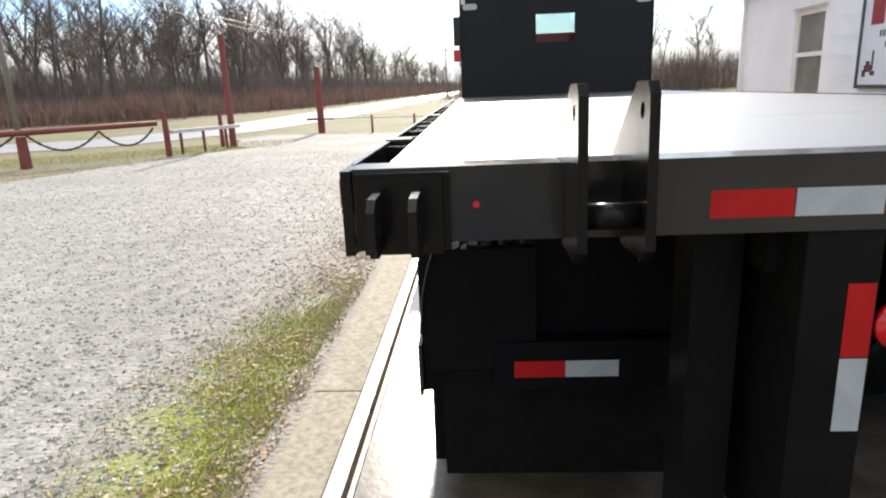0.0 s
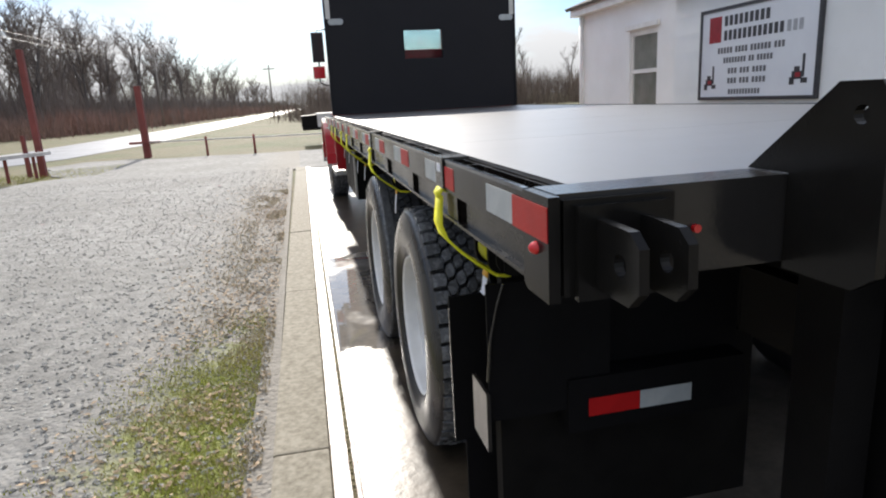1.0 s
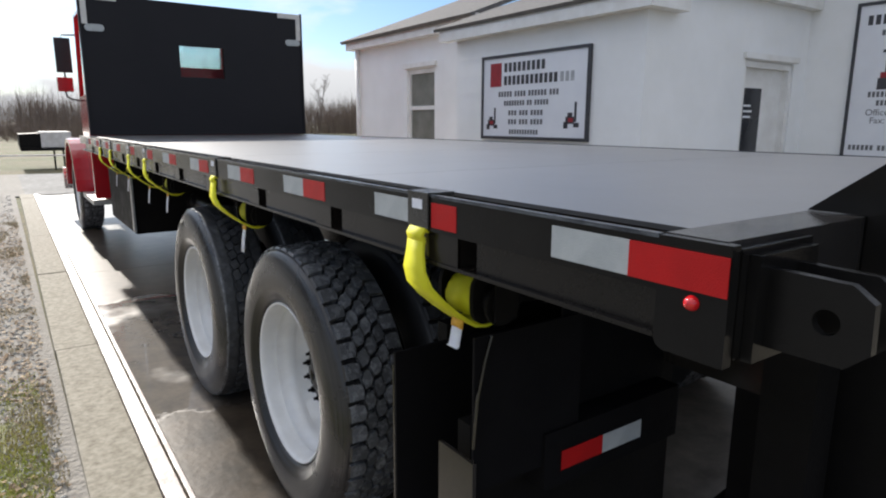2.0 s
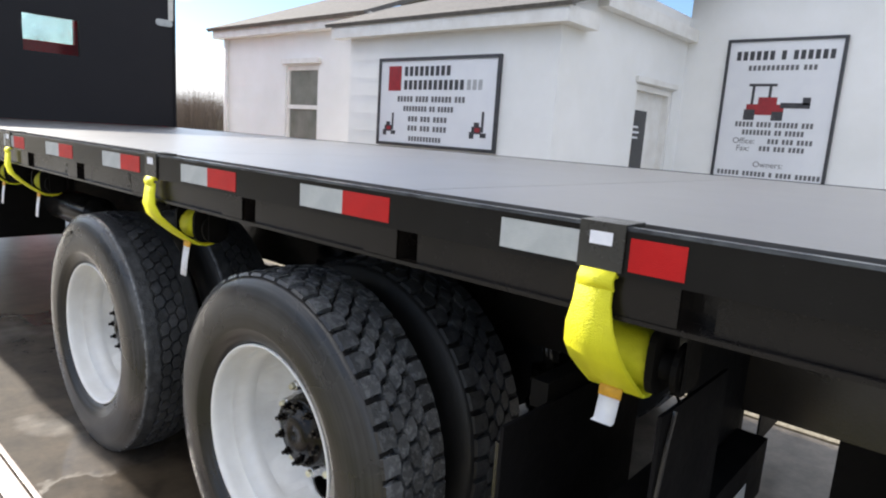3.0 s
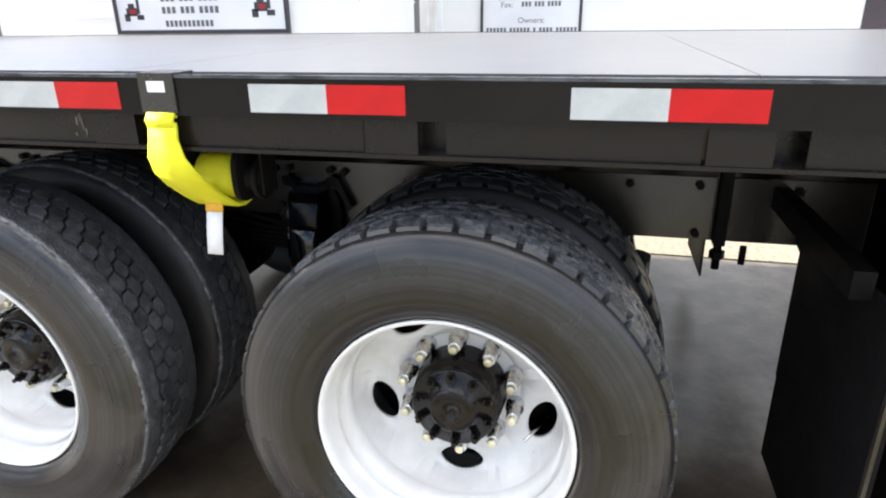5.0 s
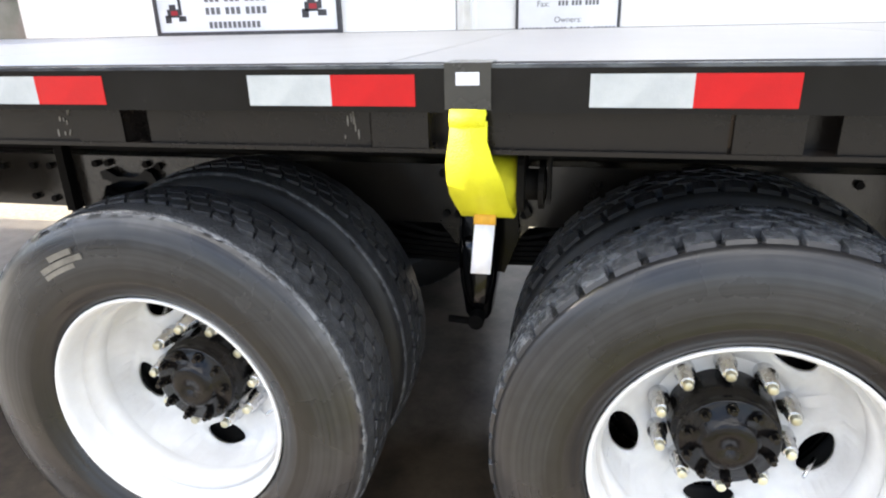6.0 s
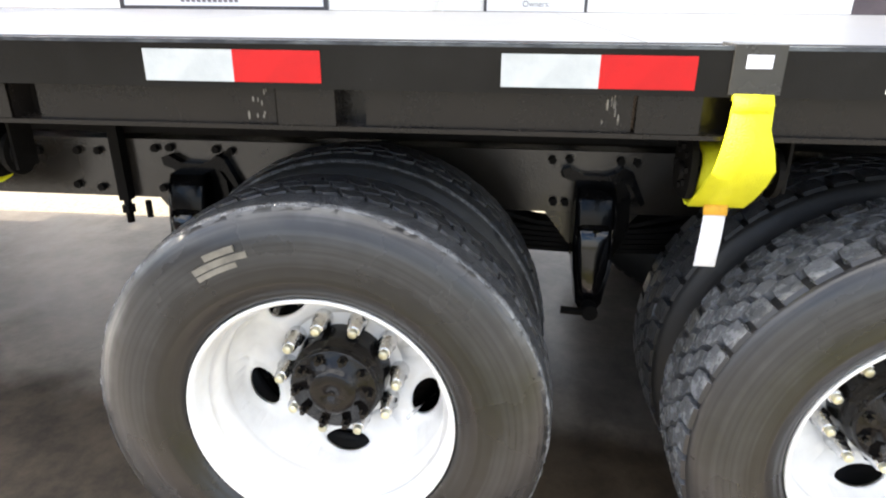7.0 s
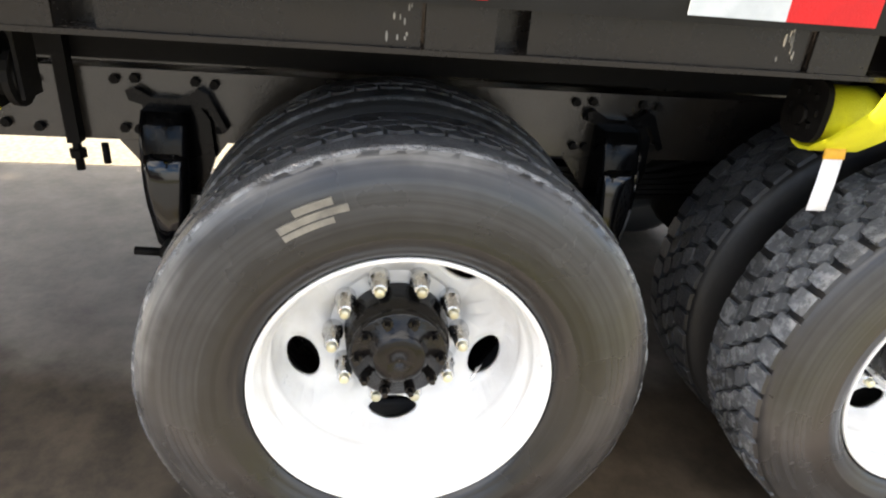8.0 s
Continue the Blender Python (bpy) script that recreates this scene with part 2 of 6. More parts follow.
M_BARK = mat("winter_bark", (0.12, 0.105, 0.098), 0.9, color2=(0.085, 0.074, 0.068), scale=1.5, bump=0.2, bump_scale=12)
M_TWIG = mat("winter_twigs", (0.19, 0.155, 0.135), 0.9, color2=(0.13, 0.105, 0.092), scale=0.3, island=0.3)
M_BRUSH = mat("reddish_brush", (0.29, 0.155, 0.125), 0.9, color2=(0.24, 0.165, 0.13), scale=0.12, island=0.35)
M_BRUSH2 = mat("brown_scrub", (0.19, 0.145, 0.112), 0.9, color2=(0.14, 0.105, 0.085), scale=0.1, island=0.35)
M_BLADE = mat("lawn_blades", (0.33, 0.37, 0.055), 0.7, color2=(0.43, 0.38, 0.13), scale=1.8, island=0.4)
M_DRY = mat("dry_grass_blades", (0.46, 0.39, 0.25), 0.8, color2=(0.30, 0.24, 0.12), scale=1.2, island=0.35)
M_LEAF = mat("fallen_leaves", (0.44, 0.33, 0.20), 0.8, color2=(0.27, 0.18, 0.11), scale=20, island=0.45)
M_STONE = mat("loose_gravel", (0.385, 0.375, 0.345), 0.7, color2=(0.25, 0.24, 0.212), scale=30, bump=0.1, bump_scale=150, island=0.4)
M_ASPHALT = mat("pale_asphalt", (0.30, 0.30, 0.305), 0.36, color2=(0.22, 0.22, 0.225), scale=0.6, rough2=0.5, bump=0.15, bump_scale=60)


def ground_material(name, base, second, third, scale, stone=0.0, patch=(0.45, 0.62), moss=False):
    """Earth, gravel or grass: three colours in patches and grains, with stones in relief."""
    m = bpy.data.materials.new(name)
    m.use_nodes = True
    n, l = m.node_tree.nodes, m.node_tree.links
    b = n["Principled BSDF"]
    b.inputs["Roughness"].default_value = 0.85
    co = n.new("ShaderNodeTexCoord")
    big = n.new("ShaderNodeTexNoise")
    big.inputs["Scale"].default_value, big.inputs["Detail"].default_value = scale, 8.0
    l.new(co.outputs["Object"], big.inputs["Vector"])
    r = n.new("ShaderNodeMapRange")
    r.inputs["From Min"].default_value, r.inputs["From Max"].default_value = patch
    l.new(big.outputs["Fac"], r.inputs["Value"])
    a = n.new("ShaderNodeMix")
    a.data_type = "RGBA"
    a.inputs[6].default_value, a.inputs[7].default_value = (*base, 1), (*second, 1)
    l.new(r.outputs["Result"], a.inputs[0])
    v = n.new("ShaderNodeTexVoronoi")
    v.inputs["Scale"].default_value = 38.0
    l.new(co.outputs["Object"], v.inputs["Vector"])
    grain = n.new("ShaderNodeTexNoise")
    grain.inputs["Scale"].default_value, grain.inputs["Detail"].default_value = 46.0, 5.0
    l.new(co.outputs["Object"], grain.inputs["Vector"])
    sep = n.new("ShaderNodeSeparateColor")
    l.new(v.outputs["Color"], sep.inputs["Color"])
    k = n.new("ShaderNodeMath")
    k.operation = "MULTIPLY"
    l.new(sep.outputs["Red"], k.inputs[0])
    l.new(grain.outputs["Fac"], k.inputs[1])
    mid = n.new("ShaderNodeTexNoise")
    mid.inputs["Scale"].default_value, mid.inputs["Detail"].default_value = 7.0, 9.0
    mid.inputs["Roughness"].default_value = 0.5
    l.new(co.outputs["Object"], mid.inputs["Vector"])
    mk = n.new("ShaderNodeMapRange")
    mk.inputs["From Min"].default_value, mk.inputs["From Max"].default_value = 0.3, 0.7
    mk.inputs["To Min"].default_value, mk.inputs["To Max"].default_value = 0.62, 1.28
    l.new(mid.outputs["Fac"], mk.inputs["Value"])
    mh = n.new("ShaderNodeHueSaturation")
    l.new(a.outputs[2], mh.inputs["Color"])
    l.new(mk.outputs["Result"], mh.inputs["Value"])
    c = n.new("ShaderNodeMix")
    c.data_type = "RGBA"
    c.inputs[7].default_value = (*third, 1)
    l.new(mh.outputs["Color"], c.inputs[6])
    l.new(k.outputs["Value"], c.inputs[0])
    top = c.outputs[2]
    if moss:
        # moss has crept out from the kerb
        sp = n.new("ShaderNodeSeparateXYZ")
        l.new(co.outputs["Object"], sp.inputs["Vector"])
        lx = n.new("ShaderNodeMapRange")
        lx.inputs["From Min"].default_value, lx.inputs["From Max"].default_value = -2.0, -0.8
        l.new(sp.outputs["X"], lx.inputs["Value"])
        near = n.new("ShaderNodeMath")
        near.operation, near.inputs[1].default_value = "LESS_THAN", -0.5
        l.new(sp.outputs["X"], near.inputs[0])
        ln = n.new("ShaderNodeMath")
        ln.operation = "MULTIPLY"
        l.new(lx.outputs["Result"], ln.inputs[0])
        l.new(near.outputs["Value"], ln.inputs[1])
        la = n.new("ShaderNodeMath")
        la.operation = "ADD"
        l.new(ln.outputs["Value"], la.inputs[0])
        l.new(mid.outputs["Fac"], la.inputs[1])
        lr = n.new("ShaderNodeMapRange")
        lr.inputs["From Min"].default_value, lr.inputs["From Max"].default_value = 0.75, 1.45
        lr.inputs["To Max"].default_value = 0.65
        l.new(la.outputs["Value"], lr.inputs["Value"])
        lm = n.new("ShaderNodeMix")
        lm.data_type = "RGBA"
        lm.inputs[7].default_value = (0.27, 0.24, 0.195, 1)
        l.new(lr.outputs["Result"], lm.inputs[0])
        l.new(top, lm.inputs[6])
        top = lm.outputs[2]
        fx = n.new("ShaderNodeMapRange")
        fx.inputs["From Min"].default_value, fx.inputs["From Max"].default_value = -1.85, -0.95
        l.new(sp.outputs["X"], fx.inputs["Value"])
        fy = n.new("ShaderNodeMapRange")
        fy.inputs["From Min"].default_value, fy.inputs["From Max"].default_value = 5.6, 3.2
        l.new(sp.outputs["Y"], fy.inputs["Value"])
        both = n.new("ShaderNodeMath")
        both.operation = "MULTIPLY"
        foot = n.new("ShaderNodeMapRange")
        foot.inputs["From Min"].default_value, foot.inputs["From Max"].default_value = -0.70, -0.95
        l.new(sp.outputs["X"], foot.inputs["Value"])
        off = n.new("ShaderNodeMath")
        off.operation = "MULTIPLY"
        l.new(fx.outputs["Result"], off.inputs[0])
        l.new(foot.outputs["Result"], off.inputs[1])
        l.new(off.outputs["Value"], both.inputs[0])
        l.new(fy.outputs["Result"], both.inputs[1])
        mn = n.new("ShaderNodeTexNoise")
        mn.inputs["Scale"].default_value, mn.inputs["Detail"].default_value = 5.0, 8.0
        l.new(co.outputs["Object"], mn.inputs["Vector"])
        ad = n.new("ShaderNodeMath")
        ad.operation = "ADD"
        l.new(both.outputs["Value"], ad.inputs[0])
        l.new(mn.outputs["Fac"], ad.inputs[1])
        mr = n.new("ShaderNodeMapRange")
        mr.inputs["From Min"].default_value, mr.inputs["From Max"].default_value = 0.86, 1.25
        l.new(ad.outputs["Value"], mr.inputs["Value"])
        mc = n.new("ShaderNodeMix")
        mc.data_type = "RGBA"
        mc.inputs[6].default_value, mc.inputs[7].default_value = (0.27, 0.285, 0.075, 1), (0.19, 0.22, 0.04, 1)
        l.new(grain.outputs["Fac"], mc.inputs[0])
        mm = n.new("ShaderNodeMix")
        mm.data_type = "RGBA"
        l.new(mr.outputs["Result"], mm.inputs[0])
        l.new(top, mm.inputs[6])
        l.new(mc.outputs[2], mm.inputs[7])
        top = mm.outputs[2]
    l.new(top, b.inputs["Base Color"])
    bp = n.new("ShaderNodeBump")
    bp.inputs["Strength"].default_value, bp.inputs["Distance"].default_value = 0.65, 0.012 if stone else 0.02
    hgt = n.new("ShaderNodeMath")
    hgt.operation = "SUBTRACT"
    l.new(grain.outputs["Fac"], hgt.inputs[0])
    l.new(v.outputs["Distance"], hgt.inputs[1])
    l.new(hgt.outputs["Value"], bp.inputs["Height"])
    l.new(bp.outputs["Normal"], b.inputs["Normal"])
    return m


M_GROUND = ground_material("winter_field", (0.15, 0.13, 0.055), (0.085, 0.11, 0.026), (0.165, 0.135, 0.075), 0.25)
M_GRAVEL = ground_material("grey_gravel", (0.305, 0.298, 0.278), (0.228, 0.222, 0.204), (0.155, 0.150, 0.136), 0.55, stone=1.0, patch=(0.38, 0.64), moss=True)


def wet_concrete():
    """Stained concrete, wet in sheets: puddles lie in the low patches and are smooth."""
    m = bpy.data.materials.new("wet_concrete")
    m.use_nodes = True
    n, l = m.node_tree.nodes, m.node_tree.links
    b = n["Principled BSDF"]
    co = n.new("ShaderNodeTexCoord")
    big = n.new("ShaderNodeTexNoise")
    big.inputs["Scale"].default_value, big.inputs["Detail"].default_value = 0.9, 6.0
    l.new(co.outputs["Object"], big.inputs["Vector"])
    sx = n.new("ShaderNodeSeparateXYZ")
    l.new(co.outputs["Object"], sx.inputs["Vector"])
    run = n.new("ShaderNodeMapRange")
    run.inputs["From Min"].default_value, run.inputs["From Max"].default_value = 1.0, 0.5
    run.inputs["To Min"].default_value, run.inputs["To Max"].default_value = -0.14, 0.20
    l.new(sx.outputs["X"], run.inputs["Value"])
    wet = n.new("ShaderNodeMath")
    wet.operation = "ADD"
    l.new(big.outputs["Fac"], wet.inputs[0])
    l.new(run.outputs["Result"], wet.inputs[1])
    mask = n.new("ShaderNodeMapRange")
    mask.inputs["From Min"].default_value, mask.inputs["From Max"].default_value = 0.50, 0.62
    l.new(wet.outputs["Value"], mask.inputs["Value"])
    stain = n.new("ShaderNodeTexNoise")
    stain.inputs["Scale"].default_value, stain.inputs["Detail"].default_value = 5.0, 8.0
    l.new(co.outputs["Object"], stain.inputs["Vector"])
    stain.inputs["Roughness"].default_value = 0.72
    wide = n.new("ShaderNodeMapRange")
    wide.inputs["From Min"].default_value, wide.inputs["From Max"].default_value = 0.36, 0.64
    l.new(stain.outputs["Fac"], wide.inputs["Value"])
    dry = n.new("ShaderNodeMix")
    dry.data_type = "RGBA"
    dry.inputs[6].default_value, dry.inputs[7].default_value = (0.075, 0.063, 0.051, 1), (0.175, 0.152, 0.126, 1)
    l.new(wide.outputs["Result"], dry.inputs[0])
    damp = n.new("ShaderNodeMix")
    damp.data_type = "RGBA"
    damp.inputs[6].default_value, damp.inputs[7].default_value = (0.026, 0.0195, 0.0135, 1), (0.085, 0.064, 0.044, 1)
    l.new(wide.outputs["Result"], damp.inputs[0])
    c = n.new("ShaderNodeMix")
    c.data_type = "RGBA"
    l.new(mask.outputs["Result"], c.inputs[0])
    l.new(dry.outputs[2], c.inputs[6])
    l.new(damp.outputs[2], c.inputs[7])
    l.new(c.outputs[2], b.inputs["Base Color"])
    ro = n.new("ShaderNodeMapRange")
    ro.inputs["To Min"].default_value, ro.inputs["To Max"].default_value = 0.29, 0.80
    # one long puddle lies beside the wheels, with a ragged brim
    pool = n.new("ShaderNodeTexNoise")
    pool.inputs["Scale"].default_value, pool.inputs["Detail"].default_value = 2.6, 7.0
    pool.inputs["Roughness"].default_value = 0.60
    l.new(co.outputs["Object"], pool.inputs["Vector"])
    near = n.new("ShaderNodeMapRange")
    near.inputs["From Min"].default_value, near.inputs["From Max"].default_value = 3.85, 4.55
    l.new(sx.outputs["Y"], near.inputs["Value"])
    far = n.new("ShaderNodeMapRange")
    far.inputs["From Min"].default_value, far.inputs["From Max"].default_value = 6.95, 6.25
    l.new(sx.outputs["Y"], far.inputs["Value"])
    bed = n.new("ShaderNodeMath")
    bed.operation = "MULTIPLY"
    l.new(near.outputs["Result"], bed.inputs[0])
    l.new(far.outputs["Result"], bed.inputs[1])
    level = n.new("ShaderNodeMath")
    level.operation = "ADD"
    l.new(bed.outputs["Value"], level.inputs[0])
    l.new(pool.outputs["Fac"], level.inputs[1])
    brim = n.new("ShaderNodeMapRange")
    brim.inputs["From Min"].default_value, brim.inputs["From Max"].default_value = 0.95, 1.02
    l.new(level.outputs["Value"], brim.inputs["Value"])
    film = n.new("ShaderNodeMath")
    film.operation = "MULTIPLY"
    l.new(mask.outputs["Result"], film.inputs[0])
    l.new(brim.outputs["Result"], film.inputs[1])
    l.new(film.outputs["Value"], b.inputs["Coat Weight"])
    b.inputs["Coat Roughness"].default_value = 0.02
    l.new(film.outputs["Value"], ro.inputs["Value"])
    l.new(ro.outputs["Result"], b.inputs["Roughness"])
    bp = n.new("ShaderNodeBump")
    bp.inputs["Strength"].default_value, bp.inputs["Distance"].default_value = 0.25, 0.004
    fine = n.new("ShaderNodeTexNoise")
    fine.inputs["Scale"].default_value, fine.inputs["Detail"].default_value = 24.0, 8.0
    l.new(co.outputs["Object"], fine.inputs["Vector"])
    l.new(fine.outputs["Fac"], bp.inputs["Height"])
    l.new(bp.outputs["Normal"], b.inputs["Normal"])
    return m


M_SLAB = wet_concrete()


def deck_plate():
    """Black painted tread plate, wet and scuffed: raised diamonds, dull patches and a thin film of water."""
    m = bpy.data.materials.new("wet_tread_plate")
    m.use_nodes = True
    n, l = m.node_tree.nodes, m.node_tree.links
    b = n["Principled BSDF"]
    co = n.new("ShaderNodeTexCoord")
    waves = []
    for turn in (38, -38):
        mp = n.new("ShaderNodeMapping")
        mp.inputs["Rotation"].default_value = (0, 0, radians(turn))
        l.new(co.outputs["Object"], mp.inputs["Vector"])
        w = n.new("ShaderNodeTexWave")
        w.inputs["Scale"].default_value = 9.0
        l.new(mp.outputs["Vector"], w.inputs["Vector"])
        waves.append(w)
    dia = n.new("ShaderNodeMath")
    dia.operation = "MULTIPLY"
    l.new(waves[0].outputs["Fac"], dia.inputs[0])
    l.new(waves[1].outputs["Fac"], dia.inputs[1])
    stain = n.new("ShaderNodeTexNoise")
    stain.inputs["Scale"].default_value, stain.inputs["Detail"].default_value = 1.7, 8.0
    l.new(co.outputs["Object"], stain.inputs["Vector"])
    r = n.new("ShaderNodeMapRange")
    r.inputs["From Min"].default_value, r.inputs["From Max"].default_value = 0.25, 0.80
    l.new(stain.outputs["Fac"], r.inputs["Value"])
    c = n.new("ShaderNodeMix")
    c.data_type = "RGBA"
    c.inputs[6].default_value, c.inputs[7].default_value = (0.034, 0.032, 0.031, 1), (0.062, 0.058, 0.055, 1)
    l.new(r.outputs["Result"], c.inputs[0])
    l.new(c.outputs[2], b.inputs["Base Color"])
    ro = n.new("ShaderNodeMapRange")
    ro.inputs["To Min"].default_value, ro.inputs["To Max"].default_value = 0.35, 0.37
    l.new(r.outputs["Result"], ro.inputs["Value"])
    l.new(ro.outputs["Result"], b.inputs["Roughness"])
    b.inputs["Coat Weight"].default_value, b.inputs["Coat IOR"].default_value = 1.0, 1.58
    patch = n.new("ShaderNodeTexNoise")
    patch.inputs["Scale"].default_value, patch.inputs["Detail"].default_value = 4.5, 8.0
    patch.inputs["Roughness"].default_value = 0.7
    l.new(co.outputs["Object"], patch.inputs["Vector"])
    sheen = n.new("ShaderNodeMapRange")
    sheen.inputs["From Min"].default_value, sheen.inputs["From Max"].default_value = 0.38, 0.60
    sheen.inputs["To Min"].default_value, sheen.inputs["To Max"].default_value = 0.46, 0.49
    l.new(patch.outputs["Fac"], sheen.inputs["Value"])
    l.new(sheen.outputs["Result"], b.inputs["Coat Roughness"])
    fine = n.new("ShaderNodeTexNoise")
    fine.inputs["Scale"].default_value, fine.inputs["Detail"].default_value = 70.0, 4.0
    l.new(co.outputs["Object"], fine.inputs["Vector"])
    h = n.new("ShaderNodeMath")
    h.operation, h.inputs[1].default_value = "MULTIPLY_ADD", 0.02
    l.new(fine.outputs["Fac"], h.inputs[0])
    l.new(dia.outputs["Value"], h.inputs[2])
    bp = n.new("ShaderNodeBump")
    bp.inputs["Strength"].default_value, bp.inputs["Distance"].default_value = 0.035, 0.003
    l.new(h.outputs["Value"], bp.inputs["Height"])
    l.new(bp.outputs["Normal"], b.inputs["Normal"])
    return m


M_DECK = deck_plate()


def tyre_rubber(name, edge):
    """Black rubber with faint dust; dark by the rim, paler outward, a reflection put into the colour; edge: the colour
    of the rubbed shoulder.
    """
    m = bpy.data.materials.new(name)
    m.use_nodes = True
    n, l = m.node_tree.nodes, m.node_tree.links
    b = n["Principled BSDF"]
    co = n.new("ShaderNodeTexCoord")
    flat = n.new("ShaderNodeVectorMath")
    flat.operation, flat.inputs[1].default_value = "MULTIPLY", (0, 1, 1)
    l.new(co.outputs["Object"], flat.inputs[0])
    ln = n.new("ShaderNodeVectorMath")
    ln.operation = "LENGTH"
    l.new(flat.outputs["Vector"], ln.inputs[0])
    smear = n.new("ShaderNodeTexNoise")
    smear.inputs["Scale"].default_value, smear.inputs["Detail"].default_value = 3.2, 7.0
    l.new(co.outputs["Object"], smear.inputs["Vector"])
    push = n.new("ShaderNodeMath")
    push.operation, push.inputs[1].default_value, push.inputs[2].default_value = "MULTIPLY_ADD", 0.14, -0.07
    l.new(smear.outputs["Fac"], push.inputs[0])
    rad = n.new("ShaderNodeMath")
    rad.operation = "ADD"
    l.new(ln.outputs["Value"], rad.inputs[0])
    l.new(push.outputs["Value"], rad.inputs[1])
    # the ramp paints the reflection's border between rim and outer wall
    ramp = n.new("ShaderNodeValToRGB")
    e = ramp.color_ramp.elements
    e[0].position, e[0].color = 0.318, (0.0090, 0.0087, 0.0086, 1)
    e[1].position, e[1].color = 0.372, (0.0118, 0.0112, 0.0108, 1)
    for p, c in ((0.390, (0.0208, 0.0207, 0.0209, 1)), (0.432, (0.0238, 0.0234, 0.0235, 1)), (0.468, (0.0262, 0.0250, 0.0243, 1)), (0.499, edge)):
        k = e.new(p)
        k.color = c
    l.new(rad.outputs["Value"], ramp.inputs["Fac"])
    fine = n.new("ShaderNodeTexNoise")
    fine.inputs["Scale"].default_value, fine.inputs["Detail"].default_value = 26.0, 6.0
    l.new(co.outputs["Object"], fine.inputs["Vector"])
    k = n.new("ShaderNodeMapRange")
    k.inputs["To Min"].default_value, k.inputs["To Max"].default_value = 0.65, 1.35
    l.new(fine.outputs["Fac"], k.inputs["Value"])
    # moulded rings and rub marks run round the wall
    ring = n.new("ShaderNodeTexNoise")
    ring.noise_dimensions = "1D"
    ring.inputs["Scale"].default_value, ring.inputs["Detail"].default_value = 95.0, 3.0
    l.new(ln.outputs["Value"], ring.inputs["W"])
    rub = n.new("ShaderNodeMapRange")
    rub.inputs["From Min"].default_value, rub.inputs["From Max"].default_value = 0.3, 0.7
    rub.inputs["To Min"].default_value, rub.inputs["To Max"].default_value = 0.72, 1.28
    l.new(ring.outputs["Fac"], rub.inputs["Value"])
    both = n.new("ShaderNodeMath")
    both.operation = "MULTIPLY"
    l.new(k.outputs["Result"], both.inputs[0])
    l.new(rub.outputs["Result"], both.inputs[1])
    hsv = n.new("ShaderNodeHueSaturation")
    l.new(ramp.outputs["Color"], hsv.inputs["Color"])
    l.new(both.outputs["Value"], hsv.inputs["Value"])
    l.new(hsv.outputs["Color"], b.inputs["Base Color"])
    gloss = n.new("ShaderNodeMapRange")
    gloss.inputs["From Min"].default_value, gloss.inputs["From Max"].default_value = 0.35, 0.65
    gloss.inputs["To Min"].default_value, gloss.inputs["To Max"].default_value = 0.24, 0.40
    l.new(smear.outputs["Fac"], gloss.inputs["Value"])
    l.new(gloss.outputs["Result"], b.inputs["Roughness"])
    b.inputs["Specular IOR Level"].default_value = 0.5
    bp = n.new("ShaderNodeBump")
    bp.inputs["Strength"].default_value, bp.inputs["Distance"].default_value = 0.18, 0.002
    relief = n.new("ShaderNodeMath")
    relief.operation = "ADD"
    l.new(fine.outputs["Fac"], relief.inputs[0])
    l.new(ring.outputs["Fac"], relief.inputs[1])
    l.new(relief.outputs["Value"], bp.inputs["Height"])
    l.new(bp.outputs["Normal"], b.inputs["Normal"])
    return m


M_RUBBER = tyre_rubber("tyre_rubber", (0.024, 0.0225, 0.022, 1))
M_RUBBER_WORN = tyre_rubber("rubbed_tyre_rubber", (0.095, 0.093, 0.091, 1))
# undusted inner tyre rubber, with the shade between the duals in its colour
M_RUBBER_IN = mat("shaded_inner_rubber", (0.010, 0.010, 0.0105), 0.45, color2=(0.016, 0.0155, 0.0155), scale=6, rough2=0.6, bump=0.05, bump_scale=80)


# ---- mesh helpers ----
def box(bm, x0, x1, y0, y1, z0, z1, m=None):
    vs = [bm.verts.new((x, y, z)) for x in (x0, x1) for y in (y0, y1) for z in (z0, z1)]
    for q in ((0, 1, 3, 2), (4, 6, 7, 5), (0, 4, 5, 1), (2, 3, 7, 6), (0, 2, 6, 4), (1, 5, 7, 3)):
        bm.faces.new([vs[i] for i in q])
    if m is not None:
        bmesh.ops.transform(bm, matrix=m, verts=vs)
    return vs


def prism(bm, pts, axis, a, b):
    """A solid from an outline in the plane across an axis (for x: y, z; for y: x, z; for z: x, y), from a to b along it."""
    def at(p, d):
        return {"x": (d, p[0], p[1]), "y": (p[0], d, p[1]), "z": (p[0], p[1], d)}[axis]
    lo, hi = [bm.verts.new(at(p, a)) for p in pts], [bm.verts.new(at(p, b)) for p in pts]
    bm.faces.new(lo), bm.faces.new(list(reversed(hi)))
    for i in range(len(pts)):
        j = (i + 1) % len(pts)
        bm.faces.new((lo[i], hi[i], hi[j], lo[j]))
    return lo + hi


